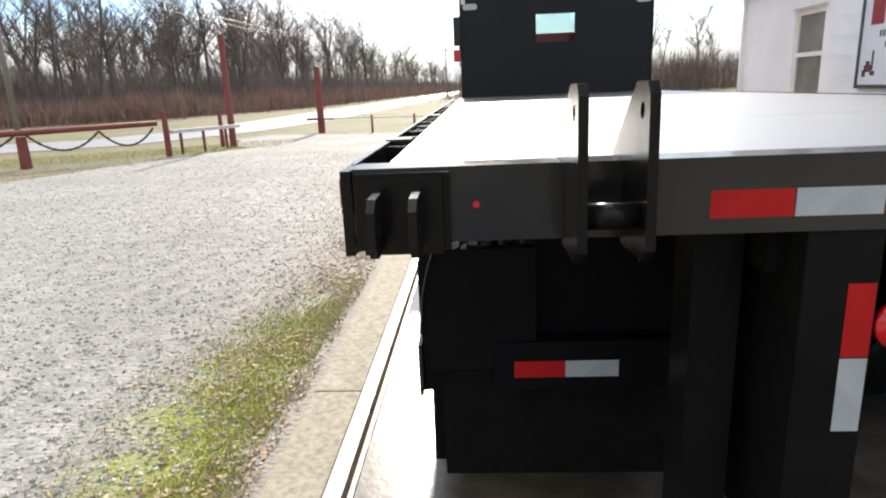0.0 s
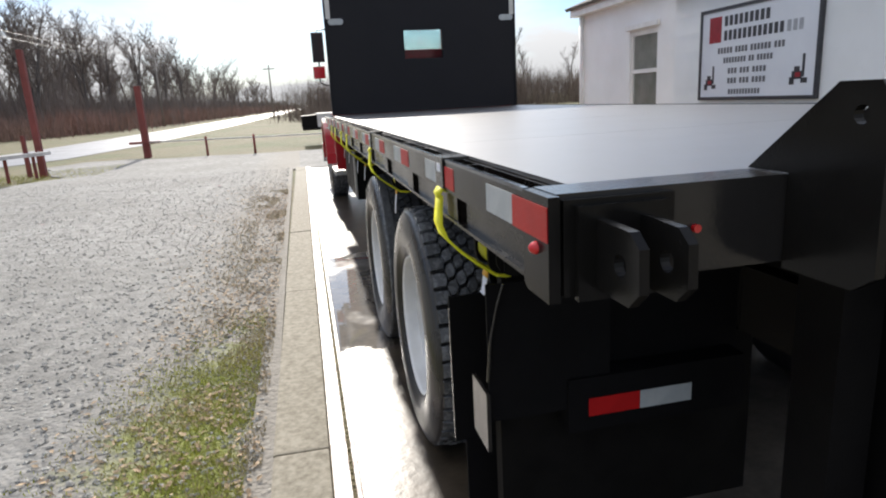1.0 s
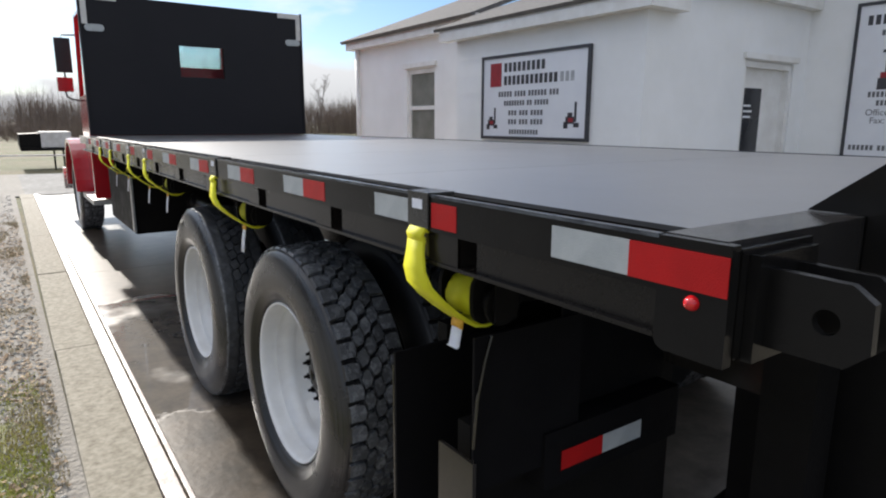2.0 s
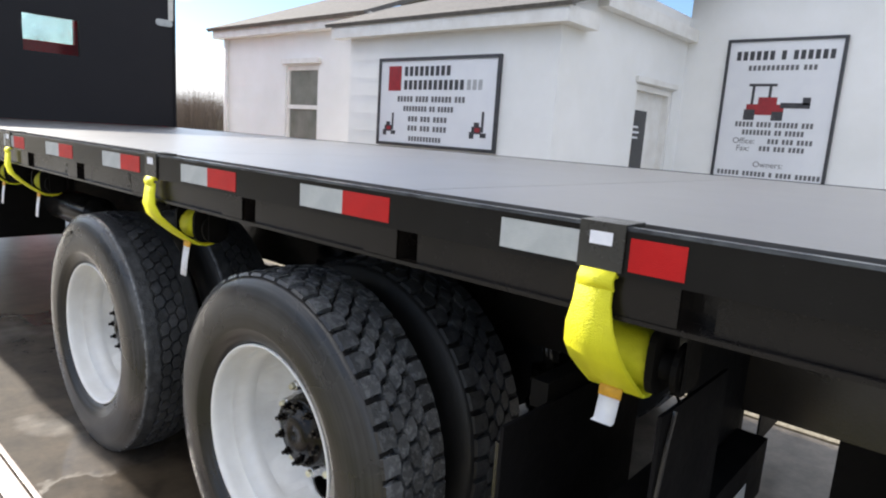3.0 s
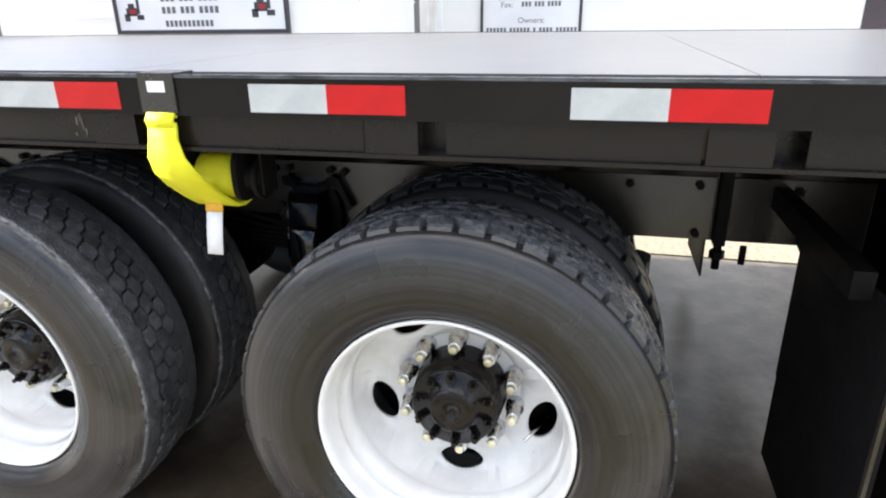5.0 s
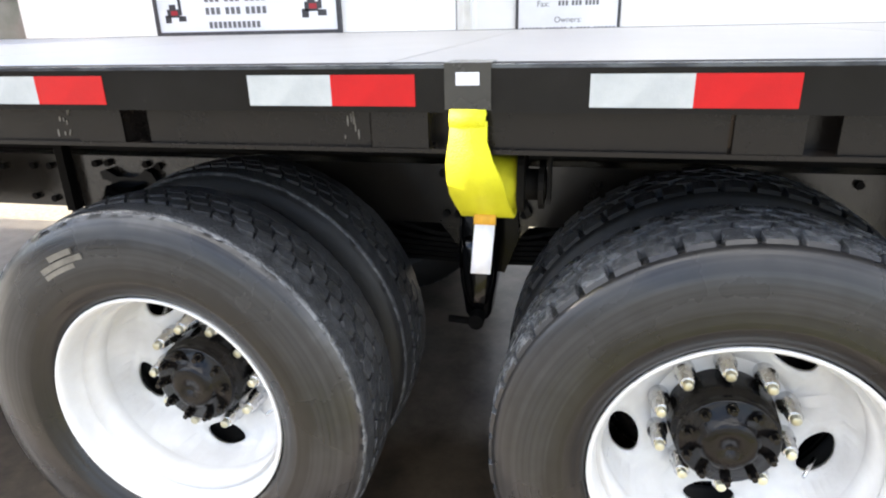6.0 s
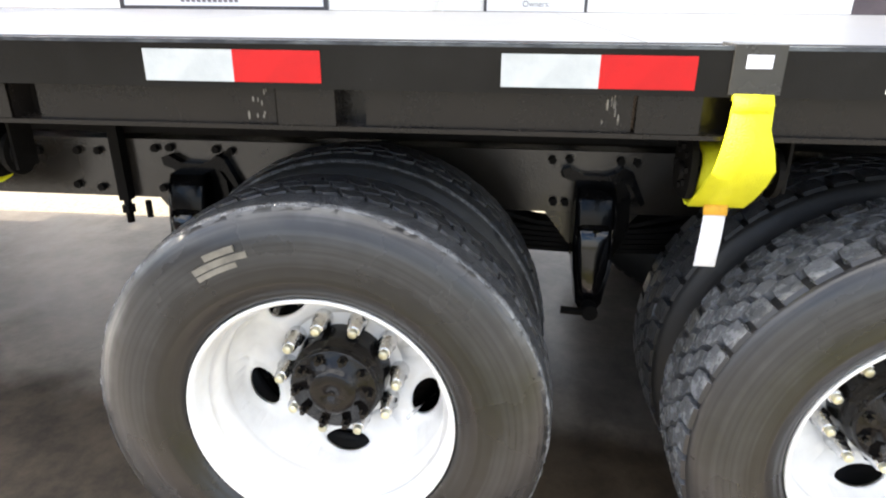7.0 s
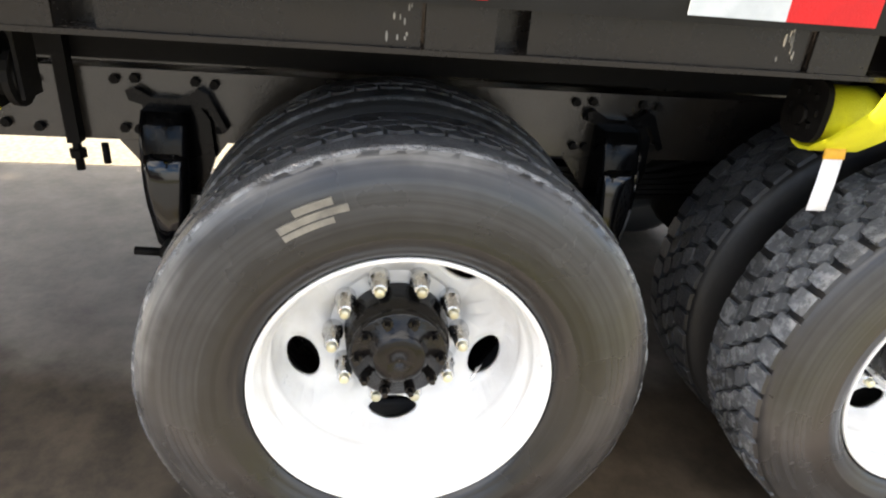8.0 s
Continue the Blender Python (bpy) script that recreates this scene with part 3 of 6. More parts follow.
def tube(bm, pts, r, seg=8, cap=True):
    """A round bar along a line of points; r is one radius or one a point."""
    pts = [Vector(p) for p in pts]
    rs = r if isinstance(r, (list, tuple)) else [r] * len(pts)
    rings = []
    for i, p in enumerate(pts):
        way = (pts[min(i + 1, len(pts) - 1)] - pts[max(i - 1, 0)]).normalized()
        side = way.cross(Vector((0, 0, 1)) if abs(way.z) < 0.9 else Vector((1, 0, 0))).normalized()
        up = side.cross(way)
        rings.append([bm.verts.new(p + rs[i] * (math.cos(k * math.tau / seg) * side + math.sin(k * math.tau / seg) * up)) for k in range(seg)])
    for a, b in zip(rings, rings[1:]):
        for k in range(seg):
            bm.faces.new((a[k], a[(k + 1) % seg], b[(k + 1) % seg], b[k])).smooth = seg > 6
    if cap:
        bm.faces.new(list(reversed(rings[0]))), bm.faces.new(rings[-1])


def lathe(bm, profile, seg=48, close=False):
    """Turns (along x, radius) points round the x axis."""
    rings = [[bm.verts.new((a, r * math.cos(k * math.tau / seg), r * math.sin(k * math.tau / seg))) for k in range(seg)] for a, r in profile]
    pairs = list(zip(rings, rings[1:])) + ([(rings[-1], rings[0])] if close else [])
    for a, b in pairs:
        for k in range(seg):
            bm.faces.new((a[k], a[(k + 1) % seg], b[(k + 1) % seg], b[k])).smooth = True
    return rings


def ribbon(bm, pts, halves, thick=0.003):
    """A strap along points, halves: the half width along y at each point."""
    rows = []
    for i, p in enumerate(pts):
        p = Vector(p)
        way = Vector(pts[min(i + 1, len(pts) - 1)]) - Vector(pts[max(i - 1, 0)])
        nrm = Vector((way.z, 0, -way.x))
        nrm = nrm.normalized() * thick if nrm.length > 1e-6 else Vector((thick, 0, 0))
        w = Vector((0, halves[i], 0))
        rows.append([bm.verts.new(p + a + b) for a, b in ((w, nrm), (-w, nrm), (-w, -nrm), (w, -nrm))])
    for a, b in zip(rows, rows[1:]):
        for k in range(4):
            f = bm.faces.new((a[k], a[(k + 1) % 4], b[(k + 1) % 4], b[k]))
            f.smooth = k % 2 == 0
    bm.faces.new(rows[0]), bm.faces.new(list(reversed(rows[-1])))


def mesh_of(name, bm, material, bevel=0.0):
    if bevel:
        bmesh.ops.bevel(bm, geom=[e for e in bm.edges if e.calc_face_angle(0) > 0.5], offset=bevel, segments=2, affect="EDGES", profile=0.7)
    bmesh.ops.recalc_face_normals(bm, faces=bm.faces)
    me = bpy.data.meshes.new(name)
    bm.to_mesh(me)
    bm.free()
    me.materials.append(material)
    return me


def world_of(ob):
    m = ob.matrix_basis
    return m if ob.parent is None else world_of(ob.parent) @ ob.matrix_parent_inverse @ m


def under(ob, parent):
    ob.parent = parent
    ob.matrix_parent_inverse = world_of(parent).inverted()
    return ob


def part(name, bm, material, parent, label="", bevel=0.0):
    ob = under(new(name, mesh_of(name, bm, material, bevel)), parent)
    return tagged(ob, label) if label else ob


def piece(name, me, m, parent, label=""):
    """One more object on a shared mesh, at the pose m."""
    ob = new(name, me)
    ob.matrix_basis = m
    under(ob, parent)
    return tagged(ob, label) if label else ob


def thing(name, at, label, category, group="", kind=""):
    ob = new(name)
    ob.empty_display_size = 0.1
    ob.matrix_basis = pose(*at)
    return tagged(ob, label, category, group, kind)


def solid(name, bm, material, label, category="", group="", kind="", bevel=0.0):
    return tagged(new(name, mesh_of(name, bm, material, bevel)), label, category, group, kind)


def raw(name, verts, faces, material, label, category="", kind=""):
    me = bpy.data.meshes.new(name)
    me.from_pydata(verts, [], faces)
    me.materials.append(material)
    return tagged(new(name, me), label, category, "", kind)


def bm_new():
    return bmesh.new()

# ---- ground ----
bm = bm_new()
R = [-1500, -400, -120, -45, -20, -8, 0, 8, 20, 45, 120, 400, 1500]
grid = [[bm.verts.new((x, y + 20, -0.03)) for y in R] for x in R]
for i in range(len(R) - 1):
    for j in range(len(R) - 1):
        bm.faces.new((grid[i][j], grid[i + 1][j], grid[i + 1][j + 1], grid[i][j + 1]))
solid("ground", bm, M_GROUND, "dry winter grass and field reaching the horizon", "ground", kind="structure")


def sheet(name, outline, z, material, label, category, wobble=0.0, step=0.6, thick=0.05):
    """A flat patch of ground with an uneven edge and a little thickness."""
    pts = []
    for i, p in enumerate(outline):
        q = outline[(i + 1) % len(outline)]
        n = max(1, int((Vector(q) - Vector(p)).length / step)) if wobble else 1
        for k in range(n):
            a = Vector(p).lerp(Vector(q), k / n)
            d = noise.noise_vector(Vector((a.x * 0.7, a.y * 0.7, 3.1))) * wobble + noise.noise_vector(Vector((a.x * 3, a.y * 3, 1.7))) * wobble * 0.3
            x, y = a.x + d.x, a.y + d.y
            if -0.75 < a.x < -0.65 and y < 15.9:
                x = -0.672
            elif -2.5 < a.x < -0.65 and y < 15.9:
                x = min(x, -0.76)
            pts.append((x, y))
    b = bm_new()
    prism(b, pts, "z", z - thick, z)
    return solid(name, b, material, label, category, kind="structure")


GRAVEL_EDGE = [(-0.72, -9), (-0.72, 15.9), (6, 16.2), (8, 21), (1.5, 21.8), (-4.0, 22.6), (-7.2, 23.5), (-8.2, 22.0), (-7.0, 19.5),
               (-6.2, 18.0), (-7.6, 15.4), (-8.6, 12.6), (-10.5, 9), (-13, 4), (-15, -9)]
sheet("gravel_lot", GRAVEL_EDGE, 0.0, M_GRAVEL, "grey crushed gravel lot with moss and leaves along the kerb", "gravel", wobble=0.45)
sheet("apron", [(2.62, -9), (12.0, -9), (12.0, 16.0), (2.62, 16.0)], -0.004, M_KERB, "dry pale concrete apron before the building", "concrete", thick=0.06)


def road_strip(name, centre, half, z, material, label):
    b = bm_new()
    rows = []
    for i, c in enumerate(centre):
        c = Vector(c)
        way = (Vector(centre[min(i + 1, len(centre) - 1)]) - Vector(centre[max(i - 1, 0)])).normalized()
        s = Vector((way.y, -way.x)) * half
        rows.append([b.verts.new((c.x + k * s.x, c.y + k * s.y, z)) for k in (-1, 1)])
    for p, q in zip(rows, rows[1:]):
        b.faces.new((p[0], p[1], q[1], q[0]))
    return solid(name, b, material, label, "road", kind="structure")


road_strip("road", [(-90, 17), (-50, 19), (-28, 20.5), (-17.5, 21.2), (-13.4, 23.0), (-11.4, 27), (-10.4, 34), (-9.8, 45), (-9.0, 60), (-6.5, 120), (3, 400), (20, 1000)], 2.7, -0.012, M_ASPHALT,
           "pale wet asphalt country road running off past the woods")

SKEW = Matrix.Translation((-0.70, 2.5, 0)) @ Matrix.Rotation(radians(-0.33), 4, "Z") @ Matrix.Translation((0.70, -2.5, 0))


def skewed(b):
    bmesh.ops.transform(b, matrix=SKEW, verts=b.verts)
    return b


# concrete slab under the truck, in bays with joints
slab = thing("slab", (1.1, 4, 0), "wet stained concrete slab under the flatbed truck", "concrete", kind="structure")
for y0, y1 in ((-9.0, -1.2), (-1.195, 7.85), (7.855, 15.95)):
    b = bm_new()
    box(b, -0.335, 2.58, y0, y1, -0.12, 0.0)
    part("slab_bay", skewed(b), M_SLAB, slab)

kerb = thing("kerb", (-0.58, 4, 0), "weathered pale concrete kerb beside the gravel", "kerb", kind="structure")
ky = -9.0
rk = random.Random(4)
while ky < 15.9:
    ln = 2.42
    b = bm_new()
    box(b, -0.680 + rk.uniform(-0.006, 0.006), -0.447, ky, min(ky + ln - 0.008, 15.95), -0.15, 0.022 + rk.uniform(-0.003, 0.003))
    part("kerb_stone", skewed(b), M_KERB, kerb, bevel=0.012)
    ky += ln
edge = thing("edge_iron", (-0.4, 4, 0), "pale rusted angle irons with a dark slot along the slab", "edging", kind="structure")
for x0, x1, z1 in ((-0.442, -0.374, 0.024), (-0.358, -0.338, 0.006)):
    b = bm_new()
    box(b, x0, x1, -9, 15.9, -0.10, z1)
    part("angle_iron", skewed(b), M_ANGLE, edge, bevel=0.003)
b = bm_new()
box(b, -0.374, -0.358, -9, 15.9, -0.10, -0.035)
part("slot_floor", skewed(b), M_BLACKMATT, edge)

# ---- truck ----
XC = 1.191                                   # the truck's middle line
XL = -0.104                                  # its outer left edge
Y0, Y1 = 1.47, 8.70                          # tail and headboard
ZD = 1.288                                   # deck
truck = thing("flatbed_truck", (XC, 5.0, 0), "black flatbed truck with a red cab and white wheels", "truck")


def mirrored(x0, x1):
    return (2 * XC - x1, 2 * XC - x0)


# deck plates
edges_y = [Y0 + 0.09, 2.62, 3.84, 5.06, 6.28, 7.50, Y1]
for y0, y1 in zip(edges_y, edges_y[1:]):
    b = bm_new()
    box(b, XL + 0.075, 2 * XC - XL - 0.075, y0 + 0.0015, y1 - 0.0015, ZD - 0.008, ZD)
    part("deck_plate", b, M_DECK, truck, "wet black steel deck plate")
b = bm_new()
prism(b, [(Y0, 1.150), (Y0 + 0.012, 1.150), (Y0 + 0.012, ZD - 0.016), (Y0 + 0.0885, ZD - 0.012), (Y0 + 0.0885, ZD + 0.001), (Y0, ZD + 0.001)], "x", XL + 0.018, 2 * XC - XL - 0.018)
part("tail_channel", b, M_TAILCH, truck, "glossy black tail channel", bevel=0.003)
for side in (0, 1):
    def sx(x0, x1):
        return (x0, x1) if side == 0 else mirrored(x0, x1)
    b = bm_new()
    x0, x1 = sx(XL, XL + 0.010)
    box(b, x0, x1, Y0 + 0.085, Y1 + 0.1, ZD - 0.075, ZD - 0.004)
    rail = part("rub_rail", b, M_BLACK, truck, bevel=0.0035)
    # added strip that carries the painted gleam along the rail top
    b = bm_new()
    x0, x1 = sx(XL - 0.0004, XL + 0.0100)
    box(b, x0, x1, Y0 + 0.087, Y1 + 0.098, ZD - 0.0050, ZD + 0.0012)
    part("sky_gleam_strip", b, M_GLEAMEDGE, rail, "pale strip with the sky's gleam on the rail top painted in")
    b = bm_new()
    x0, x1 = sx(XL + 0.066, XL + 0.074)
    box(b, x0, x1, Y0 + 0.09, Y1, ZD - 0.136, ZD - 0.010)
    x0, x1 = sx(XL + 0.004, XL + 0.0655)
    box(b, x0, x1, Y0 + 0.09, Y1, ZD - 0.144, ZD - 0.1365)
    part("side_channel", b, M_SIDE, truck)
    # corner box
    b = bm_new()
    x0, x1 = sx(XL - 0.001, XL + 0.017)
    prism(b, [(Y0 - 0.018, ZD), (Y0 + 0.085, ZD), (Y0 + 0.085, ZD - 0.142), (Y0 + 0.080, ZD - 0.151), (Y0 + 0.070, ZD - 0.156), (Y0 - 0.018, ZD - 0.156)], "x", x0, x1)
    part("corner_plate", b, M_BLACK, truck, bevel=0.003)
    b = bm_new()
    lathe(b, [(-0.0125, 0.0004), (-0.0115, 0.0040), (-0.0080, 0.0078), (-0.0030, 0.0100), (0.0, 0.0105)], 18)
    bmesh.ops.transform(b, matrix=pose(XL - 0.001 if side == 0 else 2 * XC - XL + 0.001, Y0 + 0.030, ZD - 0.081, 0, 0, 0 if side == 0 else 180), verts=b.verts)
    part("marker_lamp", b, M_LAMP, truck, "small domed red side marker lamp")

# stake pockets, lower web panels and spacers behind the rub rail
WR = [2.183, 2.762, 3.343, 3.922, 4.512, 5.095, 5.68, 6.265, 6.85, 7.435, 8.02]
for side in (0, 1):
    def sx(x0, x1):
        return (x0, x1) if side == 0 else mirrored(x0, x1)
    for i, wy in enumerate(WR):
        b = bm_new()
        x0, x1 = sx(XL + 0.0105, XL + 0.0655)
        box(b, x0, x1, wy - 0.165, wy - 0.158, ZD - 0.136, ZD - 0.008)
        box(b, x0, x1, wy - 0.072, wy - 0.065, ZD - 0.136, ZD - 0.008)
        x0, x1 = sx(XL + 0.007, XL + 0.0135)
        box(b, x0, x1, wy - 0.165, wy - 0.065, ZD - 0.136, ZD - 0.0755)
        part("stake_pocket", b, M_SIDE, truck, bevel=0.0015)
        nxt = WR[i + 1] if i + 1 < len(WR) else Y1
        b = bm_new()
        x0, x1 = sx(XL + 0.016, XL + 0.021)
        box(b, x0, x1, wy - 0.060, nxt - 0.215, ZD - 0.136, ZD - 0.0755)
        part("web_panel", b, M_SIDE, truck)
        b = bm_new()
        x0, x1 = sx(XL + 0.0105, XL + 0.0655)
        box(b, x0, x1, wy + 0.165, wy + 0.195, ZD - 0.05, ZD - 0.010)
        part("spacer", b, M_BLACK, truck)
    b = bm_new()
    x0, x1 = sx(XL + 0.016, XL + 0.021)
    box(b, x0, x1, Y0 + 0.09, WR[0] - 0.215, ZD - 0.136, ZD - 0.0755)
    part("web_panel", b, M_SIDE, truck)

# silvery runs left on the side panels
rd = random.Random(5)
for dy in (3.895, 4.475):
    b = bm_new()
    for _ in range(9):
        cy, cz, h = dy + rd.gauss(0, 0.010), ZD - 0.080 - rd.uniform(0, 0.045), rd.uniform(0.003, 0.010)
        w = rd.uniform(0.0007, 0.0016)
        prism(b, [(cy + w * math.cos(k * math.tau / 7), cz + h * math.sin(k * math.tau / 7)) for k in range(7)], "x", XL + 0.0145, XL + 0.0160)
    tagged(part("paint_runs", b, M_MARK, truck, "silvery runs on the side panel"), kind="stuff")

# conspicuity tape
TAPE = 0.1524


def tape_mesh(name, material, w):
    b = bm_new()
    box(b, -0.0012, 0, -w / 2, w / 2, -0.0254, 0.0254)
    return mesh_of(name, b, material)


ME_RED, ME_WHITE = tape_mesh("tape_red", M_TRED, 0.1464), tape_mesh("tape_white", M_TWHITE, TAPE)
ZT = 1.248
for i, wy in enumerate(WR):
    if i == 0:
        piece("white_tape", ME_WHITE, pose(XL, 2.183 + TAPE / 2, ZT), truck, "white reflective tape")
        b = bm_new()
        box(b, XL - 0.0012, XL, 2.098 - 0.085, 2.098, ZT - 0.0254, ZT + 0.0254)
        part("red_tape", b, M_TRED, truck, "short red reflective tape")
        continue
    piece("white_tape", ME_WHITE, pose(XL, wy + TAPE / 2, ZT), truck, "white reflective tape")
    piece("red_tape", ME_RED, pose(XL, wy - 0.0732, ZT), truck, "red reflective tape")
piece("white_tape", ME_WHITE, pose(XL, 1.602 + TAPE / 2, ZT), truck, "white reflective tape")
b = bm_new()
box(b, XL - 0.003, XL - 0.0015, Y0 - 0.017, 1.602, ZT - 0.0254, ZT + 0.0254)
part("red_tape", b, M_TRED, truck, "red reflective tape wrapped over the corner")
for k in range(5):
    piece("red_tape" if k % 2 == 0 else "white_tape", ME_RED if k % 2 == 0 else ME_WHITE,
          pose(0.553 + TAPE * (k + 0.5), Y0, 1.2040, 0, 0, 90), truck)

# fork-mount plates at the tail
b = bm_new()
box(b, XL + 0.022, XL + 0.195, Y0 - 0.018, Y0, 1.140, ZD - 0.006)
box(b, XL + 0.038, XL + 0.182, Y0 - 0.033, Y0 - 0.0185, 1.136, ZD - 0.014)
part("mount_pad", b, M_BLACK, truck, "stacked black mounting pad at the tail", bevel=0.003)


def plate_with_hole(b, outline, hole, r, axis_x0, axis_x1):
    """A plate across x with a round hole through it."""
    n = 16
    ring = [(hole[0] + r * math.cos(k * math.tau / n), hole[1] + r * math.sin(k * math.tau / n)) for k in range(n)]
    for x, flip in ((axis_x0, 1), (axis_x1, 0)):
        o = [b.verts.new((x, *p)) for p in outline]
        i = [b.verts.new((x, *p)) for p in ring]
        es = [b.edges.new((l[k], l[(k + 1) % len(l)])) for l in (o, i) for k in range(len(l))]
        bmesh.ops.triangle_fill(b, edges=es, use_beauty=True)
        if flip:
            o0, i0 = o, i
    for a, c in ((o0, o), (i0, i)):
        for k in range(len(a)):
            j = (k + 1) % len(a)
            b.faces.new((a[k], a[j], c[j], c[k]))


for x0 in (-0.040, 0.028):
    b = bm_new()
    plate_with_hole(b, [(Y0 - 0.033, 1.256), (1.344, 1.254), (1.320, 1.236), (1.318, 1.178), (1.344, 1.154), (Y0 - 0.033, 1.154)], (1.368, 1.204), 0.016, x0, x0 + 0.014)
    part("lug_plate", b, M_BLACK, truck, "thick black lug plate with a pin hole")
    b = bm_new()
    x2 = 2 * XC - x0
    plate_with_hole(b, [(Y0 - 0.033, 1.256), (1.344, 1.254), (1.320, 1.236), (1.318, 1.178), (1.344, 1.154), (Y0 - 0.033, 1.154)], (1.368, 1.204), 0.016, x2 - 0.014, x2)
    part("lug_plate", b, M_BLACK, truck)
for x0 in (0.293, 0.398, 2 * XC - 0.293 - 0.016, 2 * XC - 0.398 - 0.016):
    b = bm_new()
    plate_with_hole(b, [(1.300, 1.165), (1.304, 1.405), (1.320, 1.424), (1.385, 1.424), (1.558, ZD + 0.003), (Y0 - 0.004, ZD + 0.003), (Y0 - 0.004, 1.140), (1.335, 1.140)], (1.345, 1.380), 0.013, x0, x0 + 0.016)
    part("mast_fin", b, M_BLACK, truck, "tall triangular black steel fin above the deck")
for x0 in (0.309, 2 * XC - 0.398):
    b = bm_new()
    tube(b, [(x0, 1.345, 1.215), (x0 + 0.089, 1.345, 1.215)], 0.022, 16)
    part("cross_pin", b, M_BLACK, truck)
b = bm_new()
prism(b, [(0.138 + 0.0065 * math.cos(k * math.tau / 12), 1.219 + 0.0065 * math.sin(k * math.tau / 12)) for k in range(12)], "y", Y0 - 0.008, Y0)
part("marker_lamp", b, M_LAMP, truck, "small red tail marker lamp")

# headboard with a mesh window and two oval openings
HX0, HX1, HZ0, HZ1 = 0.010, 2.372, 1.292, 2.720
WX0, WX1, WZ0, WZ1 = 0.945, 1.430, 1.930, 2.267
b = bm_new()
for x0, x1, z0, z1 in ((HX0, WX0, HZ0, HZ1), (WX1, HX1, HZ0, HZ1), (WX0, WX1, HZ0, WZ0), (WX0, WX1, WZ1, HZ1)):
    box(b, x0, x1, Y1, Y1 + 0.05, z0, z1)
part("headboard_panel", b, M_HEADB, truck, "matt black steel headboard")
for x0, x1, z0, z1 in ((HX0 - 0.02, HX0, HZ0, HZ1), (HX1, HX1 + 0.02, HZ0, HZ1)):
    b = bm_new()
    box(b, x0, x1, Y1 - 0.012, Y1 + 0.07, z0, z1 + 0.01)
    part("headboard_edge", b, M_HEADB, truck, bevel=0.004)
for s in (0, 1):
    b = bm_new()
    x0, x1 = (HX0, HX0 + 0.34) if s == 0 else (HX1 - 0.28, HX1)
    box(b, x0, x1, Y1 - 0.006, Y1, HZ1 - 0.055, HZ1)
    x0, x1 = (HX0, HX0 + 0.055) if s == 0 else (HX1 - 0.055, HX1)
    box(b, x0, x1, Y1 - 0.006, Y1, HZ1 - 0.30, HZ1 - 0.0555)
    part("corner_brace", b, M_PALE, truck, "pale bare corner plate")
    b = bm_new()
    cx = 0.124 if s == 0 else 2.268
    prism(b, [(cx + math.copysign(0.055, math.cos(k * math.tau / 20)) + 0.036 * math.cos(k * math.tau / 20), 2.387 + 0.036 * math.sin(k * math.tau / 20)) for k in range(20)], "y", Y1 - 0.012, Y1 - 0.0005)
    part("work_lamp", b, M_TWHITE, truck, "oval white lamp lens", bevel=0.004)
b = bm_new()
n_w = 34
for k in range(-14, n_w + 14):
    for sgn in (1, -1):
        xa = WX0 + (WX1 - WX0) * k / n_w
        xb = xa + sgn * (WZ1 - WZ0) * 0.8
        p, q = Vector((xa, Y1 + 0.02 + 0.002 * sgn, WZ0)), Vector((xb, Y1 + 0.02 + 0.002 * sgn, WZ1))
        lo, hi = 0.0, 1.0
        d = q.x - p.x
        for lim, s2 in ((WX0, 1), (WX1, -1)):
            tt = (lim - p.x) / d
            if s2 * d > 0:
                lo = max(lo, tt)
            else:
                hi = min(hi, tt)
        if lo < hi - 0.02:
            tube(b, [p.lerp(q, lo), p.lerp(q, hi)], 0.0016, 3, False)
part("mesh_screen", b, M_HEADB, truck, "expanded metal screen in the headboard window")

# longitudinal frame, sub-frame and cross-members
for s in (0, 1):
    b = bm_new()
    x0, x1 = (0.732, 0.740) if s == 0 else mirrored(0.732, 0.740)
    box(b, x0, x1, 1.75, 12.2, 0.745, 0.935)
    f0, f1 = (0.740, 0.815) if s == 0 else mirrored(0.740, 0.815)
    box(b, f0, f1, 1.75, 12.2, 0.927, 0.935)
    box(b, f0, f1, 1.75, 12.2, 0.745, 0.753)
    part("frame_rail", b, M_FRAME, truck, "brownish black truck frame rail")
    b = bm_new()
    x0, x1 = (0.742, 0.812) if s == 0 else mirrored(0.742, 0.812)
    box(b, x0, x1, 1.55, 8.6, 0.955, 1.048)
    part("sub_frame", b, M_BLACKMATT, truck)
yy = 1.75
while yy < 8.6:
    b = bm_new()
    box(b, XL + 0.10, 2 * XC - XL - 0.10, yy - 0.003, yy + 0.003, 1.156, 1.278)
    box(b, XL + 0.10, 2 * XC - XL - 0.10, yy - 0.03, yy + 0.03, 1.150, 1.156)
    part("cross_member", b, M_BLACKMATT, truck)
    yy += 0.406
# long sills between the sub-frame and the deck
for x0, x1 in ((0.70, 0.735), mirrored(0.70, 0.735)):
    b = bm_new()
    box(b, x0, x1, 1.55, 8.6, 1.050, 1.149)
    part("sill", b, M_BLACKMATT, truck)


# ---- wheels ----
def settle(b):
    """Flattens the foot of a tyre where it bears on the ground."""
    for v in b.verts:
        if v.co.z < -0.4885:
            v.co.z = -0.4885


